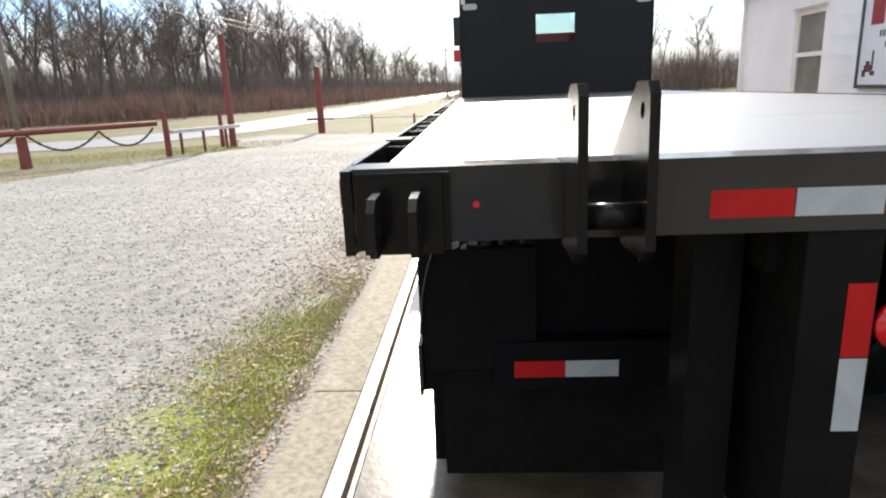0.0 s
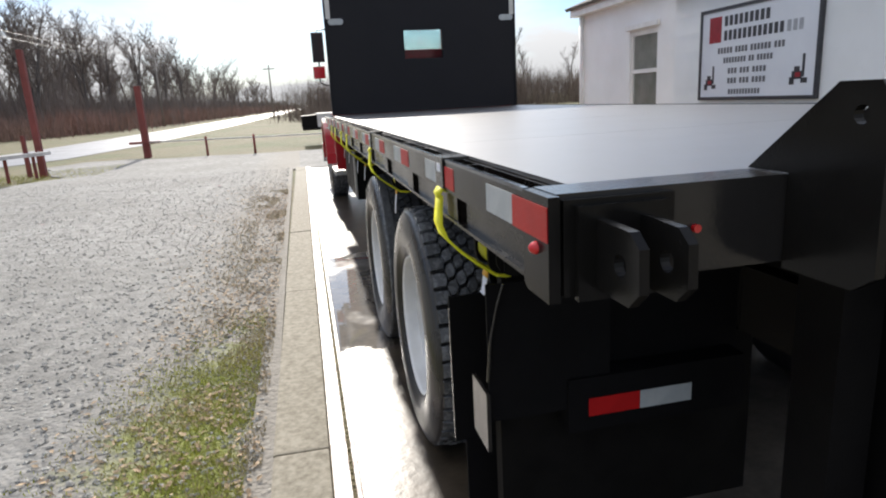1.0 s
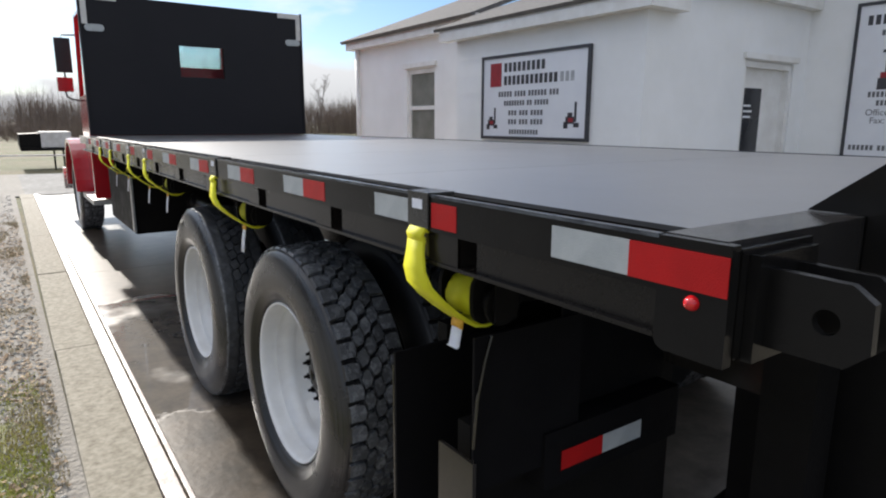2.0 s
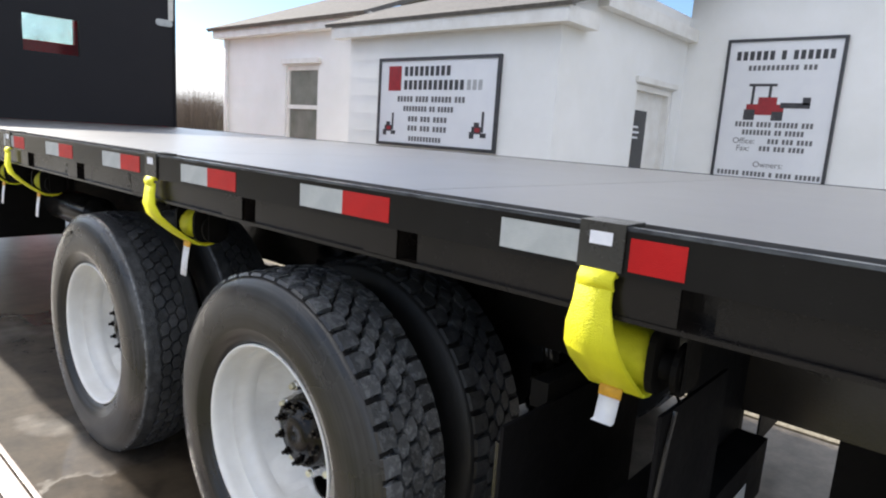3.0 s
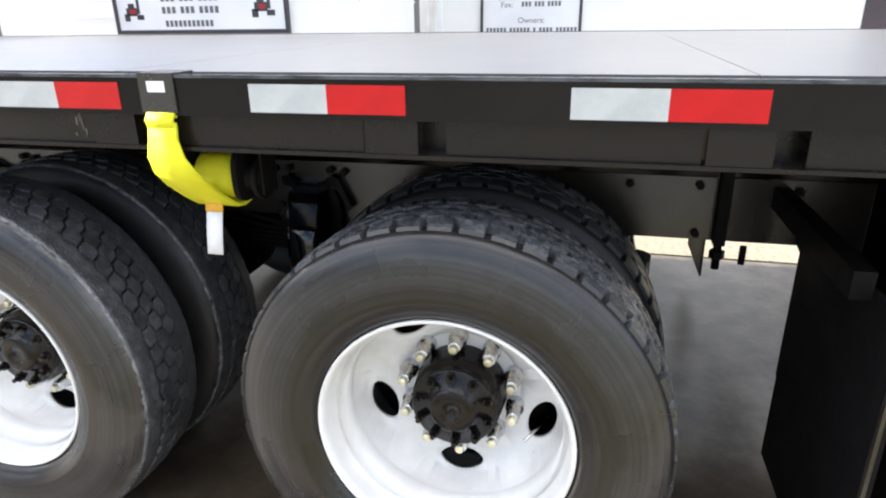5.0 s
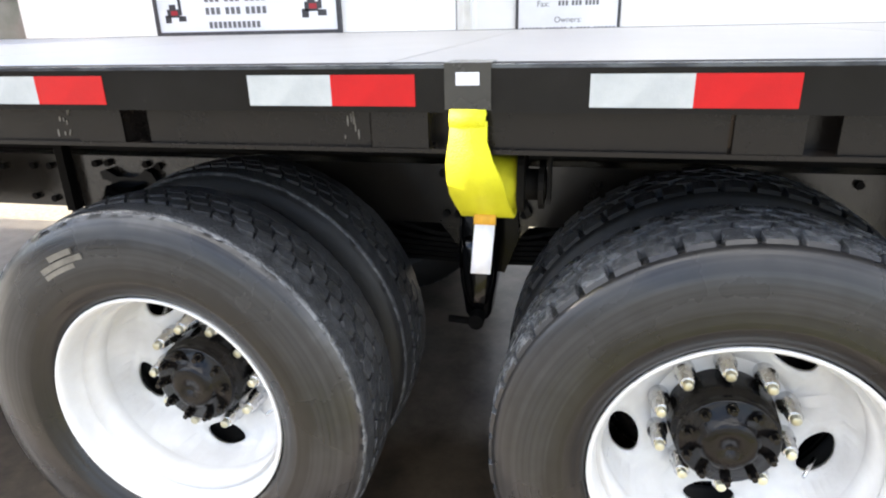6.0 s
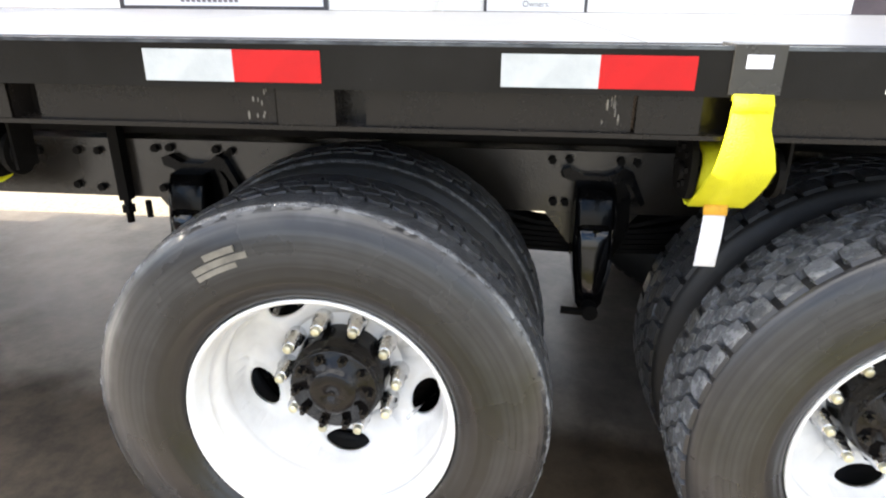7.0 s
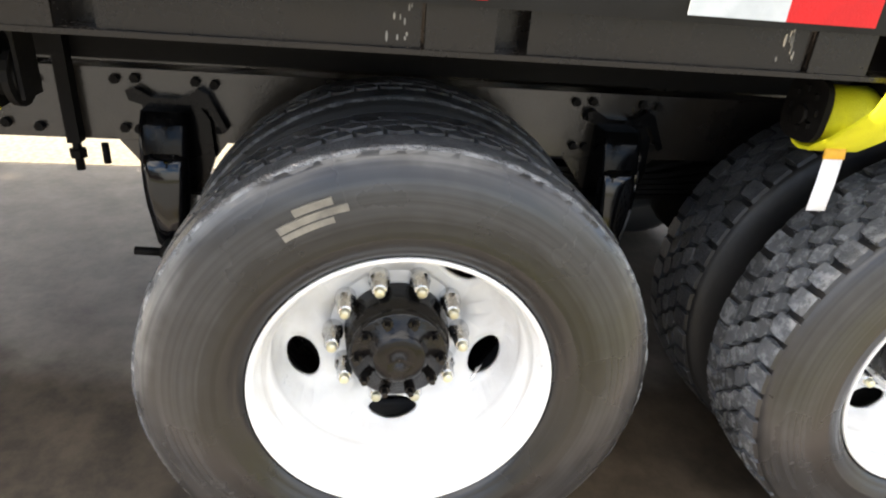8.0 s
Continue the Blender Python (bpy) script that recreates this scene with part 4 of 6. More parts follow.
def tyre_mesh(name, material):
    """The carcass: bulged side walls with moulded rings, up to a square shoulder below the tread."""
    b = bm_new()
    half = [(0.104, 0.2990), (0.116, 0.3030), (0.126, 0.3160), (0.1295, 0.3260), (0.1325, 0.3280), (0.1350, 0.3420), (0.1374, 0.3450), (0.1384, 0.3490), (0.1388, 0.3540),
            (0.1402, 0.3750), (0.1400, 0.4000), (0.1388, 0.4170), (0.1378, 0.4270), (0.1330, 0.4470), (0.1268, 0.4665), (0.1190, 0.4835), (0.1100, 0.4955), (0.1030, 0.4950), (0.060, 0.4860)]
    prof = [(-a, r) for a, r in half] + [(a, r) for a, r in reversed(half)] + [(0.090, 0.2975), (-0.090, 0.2975)]
    lathe(b, prof, 96, close=True)
    settle(b)
    return mesh_of(name, b, material)


def crown(a):
    return 0.5090 - 0.0045 * (a / 0.10) ** 2


def lug(b, outline, th, low, rise, shoulder=0):
    """One tread block from (across, angle) points; a shoulder block's outer face carries on the side wall."""
    lo, hi = [], []
    for a, t in outline:
        out = shoulder and a * shoulder > 0.102
        for ring, r, sh in ((lo, 0.4938 if out else low, 1.0), (hi, crown(a) + rise - (0.0010 if out else 0.0), 0.94)):
            a2 = (0.1108 if ring is lo else 0.1050) * shoulder if out else a
            ring.append(b.verts.new((a2, r * math.cos(th + t * sh), r * math.sin(th + t * sh))))
    b.faces.new(hi)
    n = len(outline)
    for q in range(n):
        j = (q + 1) % n
        f = b.faces.new((lo[q], lo[j], hi[j], hi[q]))
        if shoulder and all(outline[k][0] * shoulder > 0.102 for k in (q, j)):
            f.material_index = 1


def tread_mesh(name, wall, face, n, low, gap, worn):
    """Five rows of interlocking blocks round the tyre, offset row by row, with pits where the corners meet; worn: plain outer ribs."""
    b = bm_new()
    rt = random.Random(8 if worn else 7)
    p = math.pi / n
    for k in range(n):
        for c, off in ((-0.0355, 0.5), (0.0, 0.0), (0.0355, 0.5)):
            th = 2 * p * (k + off)
            h, w = p * gap, 0.0186
            j = [rt.uniform(-0.0014, 0.0014) for _ in range(6)]
            kink = 0.16 * h
            shape = [(-0.54 * w + j[0], -h + kink), (0.54 * w + j[1], -h - kink), (w + j[2], 0.1 * h), (0.54 * w + j[3], h - kink), (-0.54 * w + j[4], h + kink), (-w + j[5], -0.1 * h)]
            lug(b, [(c + a, t) for a, t in shape], th, low, rt.uniform(-0.0014, 0.0010))
        for sd in (1, -1) if not worn else ():
            th = 2 * p * (k + 0.02)
            h = p * (gap + 0.03)
            j = [rt.uniform(-0.0014, 0.0014) for _ in range(3)]
            shape = [(0.0582 + j[0], -h * 0.90), (0.080, -h * 1.03), (0.1030, -h * 0.95), (0.1030, 0.0), (0.1030, h * 0.95), (0.080, h * 0.91), (0.0582 + j[1], h * 0.90), (0.0527 + j[2], 0.0)]
            lug(b, [(sd * a, t) for a, t in shape], th, low, rt.uniform(-0.0014, 0.0008), sd)
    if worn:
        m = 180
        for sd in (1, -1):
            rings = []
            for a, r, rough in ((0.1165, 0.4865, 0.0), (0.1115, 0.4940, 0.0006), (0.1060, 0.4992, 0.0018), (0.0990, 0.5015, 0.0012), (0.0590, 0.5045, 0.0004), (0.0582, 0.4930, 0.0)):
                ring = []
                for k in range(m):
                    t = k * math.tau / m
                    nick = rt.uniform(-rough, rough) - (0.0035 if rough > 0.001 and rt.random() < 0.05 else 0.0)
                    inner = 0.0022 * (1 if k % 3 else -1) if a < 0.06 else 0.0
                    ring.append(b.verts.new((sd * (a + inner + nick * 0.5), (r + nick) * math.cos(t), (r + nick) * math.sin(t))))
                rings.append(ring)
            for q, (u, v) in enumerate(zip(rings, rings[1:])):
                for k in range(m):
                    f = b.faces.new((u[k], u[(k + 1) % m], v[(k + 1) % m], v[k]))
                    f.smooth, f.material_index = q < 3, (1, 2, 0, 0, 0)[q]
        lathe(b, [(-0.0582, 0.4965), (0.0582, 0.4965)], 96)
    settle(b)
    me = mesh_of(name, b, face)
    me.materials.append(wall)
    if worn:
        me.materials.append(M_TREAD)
    return me


def rim_mesh():
    """The dished outer wheel, with five hand holes; x = 0 is the tyre's middle, the disc lies towards +x."""
    b = bm_new()
    lathe(b, [(-0.104, 0.2960), (-0.110, 0.2985), (-0.115, 0.2990), (-0.1185, 0.2965), (-0.1175, 0.2920), (-0.110, 0.2870), (-0.098, 0.2845), (-0.064, 0.2830),
              (-0.052, 0.2790), (-0.046, 0.2770), (0.000, 0.2680), (0.018, 0.2650), (0.050, 0.2650), (0.090, 0.2700), (0.104, 0.2960), (0.116, 0.2985)], 80)
    n = 80
    r2, r1, rh, ro = 0.2645, 0.150, 0.219, 0.0480
    def prof(r):
        return 0.118 - 0.015 * min(1.0, max(0.0, (r - 0.152) / 0.05)) - 0.081 * max(0.0, (r - 0.165) / 0.0995) ** 20
    for off in (0.0, 0.011):
        es = []
        rings = [[(r * math.cos(k * math.tau / n), r * math.sin(k * math.tau / n)) for k in range(n)] for r in (r2, r1)]
        for h in range(5):
            a = -math.pi / 2 + h * math.tau / 5
            c = (rh * math.cos(a), rh * math.sin(a))
            ring = []
            for k in range(20):
                u, w = 0.70 * ro * math.cos(k * math.tau / 20), 1.22 * ro * math.sin(k * math.tau / 20)
                ring.append((c[0] + u * math.cos(a) - w * math.sin(a), c[1] + u * math.sin(a) + w * math.cos(a)))
            rings.append(ring)
        loops = []
        for ring in rings:
            vs = [b.verts.new((0, *p)) for p in ring]
            loops.append(vs)
            es += [b.edges.new((vs[k], vs[(k + 1) % len(vs)])) for k in range(len(vs))]
        bmesh.ops.triangle_fill(b, edges=es, use_beauty=True)
        flat = {e for f in b.faces if all(v.co.x == 0 for v in f.verts) for e in f.edges if not e.is_boundary}
        bmesh.ops.subdivide_edges(b, edges=list(flat), cuts=2)
        for v in b.verts:
            if v.co.x == 0:
                v.co.x = prof(math.hypot(v.co.y, v.co.z)) + off
    near, back = {}, {}
    for v in b.verts:
        at = (round(v.co.y, 4), round(v.co.z, 4))
        gap = v.co.x - prof(math.hypot(v.co.y, v.co.z))
        if abs(gap) < 1e-4:
            near[at] = v
        elif abs(gap - 0.011) < 1e-4:
            back[at] = v
    for ring in rings[1:]:
        at = [(round(p[0], 4), round(p[1], 4)) for p in ring]
        for k in range(len(at)):
            p, q = at[k], at[(k + 1) % len(at)]
            if all(w in near and w in back for w in (p, q)):
                b.faces.new((near[p], near[q], back[q], back[p]))
    lathe(b, [(0.118, 0.151), (0.118, 0.085)], 64)
    for f in b.faces:
        f.smooth = True
    me = bpy.data.meshes.new("rim")
    bmesh.ops.recalc_face_normals(b, faces=b.faces)
    b.to_mesh(me)
    b.free()
    me.materials.append(M_RIM)
    return me


def inner_rim_mesh():
    b = bm_new()
    lathe(b, [(-0.104, 0.296), (-0.115, 0.299), (-0.118, 0.2965), (-0.108, 0.287), (-0.060, 0.283), (0.0, 0.268), (0.090, 0.266), (0.104, 0.296), (0.115, 0.299)], 48)
    lathe(b, [(-0.06, 0.283), (-0.20, 0.20), (-0.225, 0.09)], 48)
    # hub black instead of wheel white: shade between the duals put into the colour
    return mesh_of("inner_rim", b, M_HUB)


def hub_mesh():
    b = bm_new()
    lathe(b, [(0.1175, 0.118), (0.0990, 0.118), (0.0620, 0.114), (0.0380, 0.112), (0.0360, 0.104), (0.0240, 0.106), (0.0120, 0.106), (0.0080, 0.100), (0.0060, 0.066), (-0.0060, 0.060), (-0.0120, 0.050), (-0.0130, 0.012), (-0.0090, 0.010), (-0.0090, 0.0005)], 48)
    return mesh_of("hub", b, M_HUB)


def hub_bolt_mesh():
    b = bm_new()
    tube(b, [(0.009, 0, 0), (-0.004, 0, 0)], 0.0125, 6)
    tube(b, [(-0.004, 0, 0), (-0.018, 0, 0)], 0.0065, 8)
    return mesh_of("hub_bolt", b, M_HUB)


def nut_mesh():
    b = bm_new()
    lathe(b, [(0.1180, 0.0235), (0.1000, 0.0235), (0.0920, 0.0235), (0.0880, 0.019), (0.0500, 0.0165), (0.0480, 0.0135), (0.0480, 0.0005)], 14)
    return mesh_of("nut", b, M_CHROME)


def stud_mesh():
    b = bm_new()
    lathe(b, [(0.0480, 0.0110), (0.0360, 0.0110), (0.0340, 0.0090), (0.0340, 0.0005)], 12)
    return mesh_of("stud", b, M_BRASS)


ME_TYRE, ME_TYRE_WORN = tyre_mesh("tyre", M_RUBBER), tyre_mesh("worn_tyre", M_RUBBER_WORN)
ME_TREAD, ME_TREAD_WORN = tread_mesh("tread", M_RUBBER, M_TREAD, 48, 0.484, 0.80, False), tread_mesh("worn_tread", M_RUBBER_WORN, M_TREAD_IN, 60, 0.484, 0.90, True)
# inner tyres take the darker rubbers that hold their shade
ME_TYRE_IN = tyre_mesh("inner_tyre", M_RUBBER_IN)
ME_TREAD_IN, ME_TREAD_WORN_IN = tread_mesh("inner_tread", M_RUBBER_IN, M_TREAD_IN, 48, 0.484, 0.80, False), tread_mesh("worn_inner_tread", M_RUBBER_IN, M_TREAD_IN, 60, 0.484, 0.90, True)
ME_RIM, ME_IRIM, ME_HUB, ME_NUT, ME_STUD, ME_HBOLT = rim_mesh(), inner_rim_mesh(), hub_mesh(), nut_mesh(), stud_mesh(), hub_bolt_mesh()
ZW = 0.490


def dual_wheel(x, y, left, detail=True, worn=False, turn=0.5):
    m = pose(x, y, ZW, 0, 0, 0 if left else 180)
    rim = piece("wheel", ME_RIM, m, truck, "white steel wheel with five hand holes")
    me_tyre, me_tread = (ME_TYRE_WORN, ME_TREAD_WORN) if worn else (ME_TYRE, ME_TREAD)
    piece("tyre", me_tyre, m, rim, "black dual tyre with faint dust and a painted reflection on its side wall")
    tagged(piece("tread", me_tread, m, rim), kind="stuff")
    if detail:
        piece("hub", ME_HUB, m, rim, "black axle hub with bolted flange")
        for k in range(10):
            a = (k + turn) * math.tau / 10
            t2 = m @ Matrix.Translation((0, 0.1429 * math.cos(a), 0.1429 * math.sin(a)))
            piece("lug_nut", ME_NUT, t2, rim, "chrome lug nut")
            piece("stud", ME_STUD, t2, rim, "pale brass stud end")
            piece("hub_bolt", ME_HBOLT, m @ Matrix.Translation((0, 0.090 * math.cos(a), 0.090 * math.sin(a))), rim)
        b = bm_new()
        p = m @ Vector((0.092, -0.205, -0.075))
        tube(b, [p, p + (m.to_3x3() @ Vector((-0.05, 0.035, -0.018)))], 0.004, 8)
        part("valve_stem", b, M_CHROME, rim)
    m2 = pose(x + (0.345 if left else -0.345), y, ZW, 0, 0, 0 if left else 180)
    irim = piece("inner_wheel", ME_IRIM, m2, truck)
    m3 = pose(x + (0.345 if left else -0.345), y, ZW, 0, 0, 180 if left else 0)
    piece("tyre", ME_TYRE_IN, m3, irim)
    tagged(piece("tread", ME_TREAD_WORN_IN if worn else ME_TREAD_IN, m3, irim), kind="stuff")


for wy, worn in ((3.162, False), (4.441, True)):
    dual_wheel(0.085, wy, True, True, worn, 0.0 if worn else 0.42)
    dual_wheel(2 * XC - 0.085, wy, False, False, worn)
    b = bm_new()
    tube(b, [(0.25, wy, ZW), (2 * XC - 0.25, wy, ZW)], 0.075, 20)
    part("axle", b, M_BLACKMATT, truck)
    b = bm_new()
    lathe(b, [(-0.14, 0.03), (-0.15, 0.15), (-0.05, 0.21), (0.05, 0.21), (0.15, 0.15), (0.14, 0.03)], 24)
    bmesh.ops.transform(b, matrix=pose(XC, wy, ZW), verts=b.verts)
    part("differential", b, M_BLACKMATT, truck)
    for bx in (0.56, 2 * XC - 0.56):
        b = bm_new()
        lathe(b, [(-0.06, 0.05), (-0.06, 0.20), (0.06, 0.20), (0.06, 0.05)], 32)
        bmesh.ops.transform(b, matrix=pose(bx, wy, ZW), verts=b.verts)
        part("brake_drum", b, M_BLACKMATT, truck)
for fx in (XL + 0.22, 2 * XC - XL - 0.22):
    m = pose(fx, 10.9, ZW, 0, 0, 0 if fx < 1 else 180)
    irim = piece("steer_wheel", ME_RIM, m, truck, "white front wheel")
    piece("tyre", ME_TYRE, m, irim)
    tagged(piece("tread", ME_TREAD, m, irim), kind="stuff")
b = bm_new()
tube(b, [(0.25, 10.9, ZW), (2 * XC - 0.25, 10.9, ZW)], 0.06, 12)
part("front_axle", b, M_BLACKMATT, truck)

# ---- suspension ----
def hanger(y, side=0):
    """Bolted frame bracket with a tapered, dished spring hanger below it."""
    def X(a):
        return a if side == 0 else 2 * XC - a
    b = bm_new()
    prism(b, [(y - 0.150, 0.790), (y - 0.105, 0.885), (y - 0.080, 0.897), (y - 0.060, 0.880), (y - 0.030, 0.868), (y + 0.035, 0.870), (y + 0.075, 0.893), (y + 0.098, 0.885), (y + 0.092, 0.860),
              (y + 0.060, 0.850), (y + 0.060, 0.62), (y - 0.070, 0.60), (y - 0.112, 0.715), (y - 0.106, 0.815), (y - 0.085, 0.850), (y - 0.100, 0.845), (y - 0.138, 0.780)], "x", X(0.700), X(0.7305))
    br = part("hanger_bracket", b, M_HANGER, truck, "glossy black bolted hanger bracket", bevel=0.003)
    sg = 1 if side == 0 else -1
    for name, material, grow_y, push, back, note in (("spring_hanger", M_HANGER, 0.018, 0.014, 0.6995, ""), ("hanger_face", M_TONGUE, 0.0095, 0.0, 0.690, "polished tongue of the hanger")):
        b = bm_new()
        rows = []
        table = ((0.745, 0.036, 0.642), (0.733, 0.040, 0.628), (0.715, 0.042, 0.617), (0.685, 0.0425, 0.608), (0.645, 0.041, 0.602), (0.600, 0.037, 0.598), (0.560, 0.030, 0.596), (0.530, 0.021, 0.596), (0.512, 0.010, 0.597))
        for z, h, x in table:
            if push:
                z += 0.10 * max(0.0, (z - 0.60) / 0.145) ** 3 - (0.035 if z < 0.54 else 0.0)
            z += 0.010 if not push else 0.0
            h += grow_y
            xf = X(x + push)
            rows.append([b.verts.new((xf + sg * d, y + e, z)) for e, d in ((h, 0.006), (h * 0.7, 0.001), (0.0, 0.0), (-h * 0.7, 0.001), (-h, 0.006))] + [b.verts.new((X(back), y - h, z)), b.verts.new((X(back), y + h, z))])
        for p, q in zip(rows, rows[1:]):
            for c in range(7):
                b.faces.new((p[c], p[(c + 1) % 7], q[(c + 1) % 7], q[c])).smooth = c < 4
        b.faces.new(rows[0]), b.faces.new(list(reversed(rows[-1])))
        part(name, b, material, br, note)
    b = bm_new()
    tube(b, [(X(0.56), y + 0.0, 0.488), (X(0.72), y, 0.488)], 0.024, 12)
    tube(b, [(X(0.57), y + 0.085, 0.492), (X(0.57), y + 0.02, 0.488)], 0.012, 8)
    part("pivot_bolt", b, M_BLACKMATT, br)
    for dy, dz in ((-0.120, 0.905), (-0.072, 0.910), (0.078, 0.912), (0.128, 0.908), (0.088, 0.868), (-0.084, 0.868), (-0.125, 0.785), (-0.080, 0.775), (0.082, 0.778), (0.118, 0.780)):
        b = bm_new()
        tube(b, [(X(0.7312), y + dy, dz), (X(0.715), y + dy, dz)], 0.0125, 6)
        part("bolt", b, M_BLACKMATT, br)
    b = bm_new()
    prism(b, [(y - 0.14, 0.744), (y + 0.14, 0.744), (y + 0.06, 0.64), (y - 0.06, 0.64)], "x", X(0.7325), X(0.7395))
    part("gusset", b, M_FRAME, br)


for side in (0, 1):
    for hy in (3.79, 5.03):
        hanger(hy, side)
    # spring pack over the walking beam
    X = (lambda a: a) if side == 0 else (lambda a: 2 * XC - a)
    for k in range(6):
        b = bm_new()
        L = 0.80 - 0.10 * k
        pts = [(3.80 + L * u, 0.60 + 0.016 * k + 0.05 * (u * u)) for u in (-1, -0.5, 0, 0.5, 1)]
        prism(b, pts + [(p[0], p[1] + 0.013) for p in reversed(pts)], "x", X(0.76), X(0.84))
        part("leaf_spring", b, M_BLACKMATT, truck)
# frame bolts
for by, bz in ((5.35, 0.895), (5.42, 0.895), (5.55, 0.89), (5.44, 0.782), (5.36, 0.775), (5.75, 0.89), (5.9, 0.78), (2.765, 0.908), (2.569, 0.912), (2.567, 0.765), (2.30, 0.825), (2.305, 0.905)):
    b = bm_new()
    tube(b, [(0.7315, by, bz), (0.716, by, bz)], 0.0125, 6)
    part("frame_bolt", b, M_BLACKMATT, truck)
# body tie-down rods
for ty in (5.27, 2.502, 6.9):
    b = bm_new()
    box(b, 0.690, 0.728, ty - 0.016, ty + 0.016, 0.742, 1.075)
    tube(b, [(0.708, ty, 0.79), (0.708, ty, 0.665)], 0.012, 8)
    tube(b, [(0.708, ty, 0.722), (0.708, ty, 0.700)], 0.022, 6)
    tube(b, [(0.708, ty - 0.07, 0.74), (0.708, ty - 0.07, 0.685)], 0.010, 8)
    part("tie_down", b, M_BLACKMATT, truck)
# brake chamber behind the rear axle
b = bm_new()
tube(b, [(0.79, 2.735, 0.40), (0.79, 2.735, 0.66)], 0.058, 20)
tube(b, [(0.79, 2.735, 0.515), (0.79, 2.735, 0.535)], 0.068, 20)
tube(b, [(0.79, 2.735, 0.655), (0.79, 2.76, 0.76)], 0.016, 10)
part("brake_chamber", b, M_FRAME, truck, "dusty black brake chamber behind the axle")
# air tank beside the frame
b = bm_new()
lathe(b, [(-0.38, 0.001), (-0.375, 0.06), (-0.35, 0.095), (-0.33, 0.102), (0.33, 0.102), (0.35, 0.095), (0.375, 0.06), (0.38, 0.001)], 28)
bmesh.ops.transform(b, matrix=pose(0.46, 6.0, 0.80, 0, 0, 90), verts=b.verts)
part("air_tank", b, M_BLACK, truck, "black cylindrical air tank")
# fuel tank box
b = bm_new()
box(b, 0.08, 0.68, 6.95, 8.35, 0.48, 0.98)
part("side_tank", b, M_BLACKMATT, truck, "black box tank behind the cab", bevel=0.03)
b = bm_new()
box(b, 0.062, 0.079, 6.93, 6.99, 0.50, 0.99)
part("tank_strap", b, M_STEEL, truck)


# ---- winches and straps ----
def strap_winch(y, tilt, loose, k):
    """A webbing winch: ratchet drum, wound yellow strap and its free end hooked on a bracket at the rail."""
    r = random.Random(k)
    cx, cz = 0.045, 1.058 - loose * 0.6
    b = bm_new()
    tube(b, [(cx, y - 0.085, cz), (cx, y + 0.055, cz)], 0.030, 18)
    for d in (-0.082, 0.045):
        prism(b, [(cx + 0.046 * math.cos(a * math.tau / 18), cz + 0.046 * math.sin(a * math.tau / 18)) for a in range(18)], "y", y + d, y + d + 0.010)
    prism(b, [(cx + (0.042 if a % 2 else 0.034) * math.cos(a * math.tau / 24), cz + (0.042 if a % 2 else 0.034) * math.sin(a * math.tau / 24)) for a in range(24)], "y", y + 0.056, y + 0.066)
    tube(b, [(cx, y + 0.066, cz), (cx, y + 0.092, cz)], 0.018, 10)
    for y0, y1 in ((y - 0.047, y - 0.034), (y + 0.072, y + 0.084)):
        rim = []
        for a in range(24):
            c, d = math.cos(a * math.tau / 24), math.sin(a * math.tau / 24)
            rim.append((cx + 0.056 * math.copysign(abs(c) ** 0.6, c), cz + 0.010 + 0.058 * math.copysign(abs(d) ** 0.6, d)))
        prism(b, rim, "y", y0, y1)
    for a in range(8):
        c, d = math.cos(a * math.tau / 8), math.sin(a * math.tau / 8)
        box(b, cx + 0.036 * c - 0.005, cx + 0.036 * c + 0.005, y + 0.0835, y + 0.090, cz + 0.010 + 0.036 * d - 0.005, cz + 0.010 + 0.036 * d + 0.005)
    box(b, cx - 0.03, cx + 0.03, y - 0.09, y + 0.075, 1.140, 1.1435)
    box(b, cx - 0.03, cx + 0.03, y - 0.094, y - 0.088, cz - 0.03, 1.1395)
    drum = part("strap_winch", b, M_BLACKMATT, truck, "black ratchet winch under the deck edge", bevel=0.0)
    # wound webbing and hanging bight
    pts, hw = [], []
    z0 = ZD - 0.088
    foot = (cx + 0.062 * math.cos(-2.0), cz + 0.062 * math.sin(-2.0))
    for i in range(7):
        u = i / 6
        v = max(0.0, (u - 0.42) / 0.58)
        x, z = (XL - 0.006 - 0.022 * min(u, 0.42)) * (1 - v) + (foot[0] - 0.004) * v, z0 * (1 - u) + foot[1] * u
        pts.append((x - 0.012 * math.sin(math.pi * v), y + 0.022 + tilt * (1 - u) + r.uniform(-0.003, 0.003), z))
        hw.append((0.030, 0.032, 0.040, 0.047, 0.050, 0.050, 0.050)[i])
    for a in range(23):
        th = -2.0 + a * 8.4 / 22
        rad = 0.062 - 0.0011 * a
        pts.append((cx + rad * math.cos(th), y + 0.020 - 0.006 * min(1.0, a / 5) + 0.003 * math.sin(a), cz + rad * math.sin(th)))
        hw.append(0.049)
    b = bm_new()
    ribbon(b, pts, hw)
    part("strap", b, M_YELLOW, drum, "bright yellow webbing strap")
    b = bm_new()
    ribbon(b, [(XL - 0.006, y + 0.022 + tilt, z0 - 0.012), (XL - 0.012, y + 0.022 + tilt, z0 + 0.004), (XL - 0.004, y + 0.022 + tilt, z0 + 0.016), (XL + 0.004, y + 0.022 + tilt, z0 + 0.010)], [0.030] * 4)
    part("strap_loop", b, M_YELLOW, drum)
    # sewn tag
    tz = 0.990 - loose * 0.6
    b = bm_new()
    ribbon(b, [(XL + 0.108, y + 0.026, tz + 0.022), (XL + 0.104, y + 0.026, tz - 0.002)], [0.021, 0.021], 0.0015)
    part("stitch_patch", b, M_ORANGE, drum)
    b = bm_new()
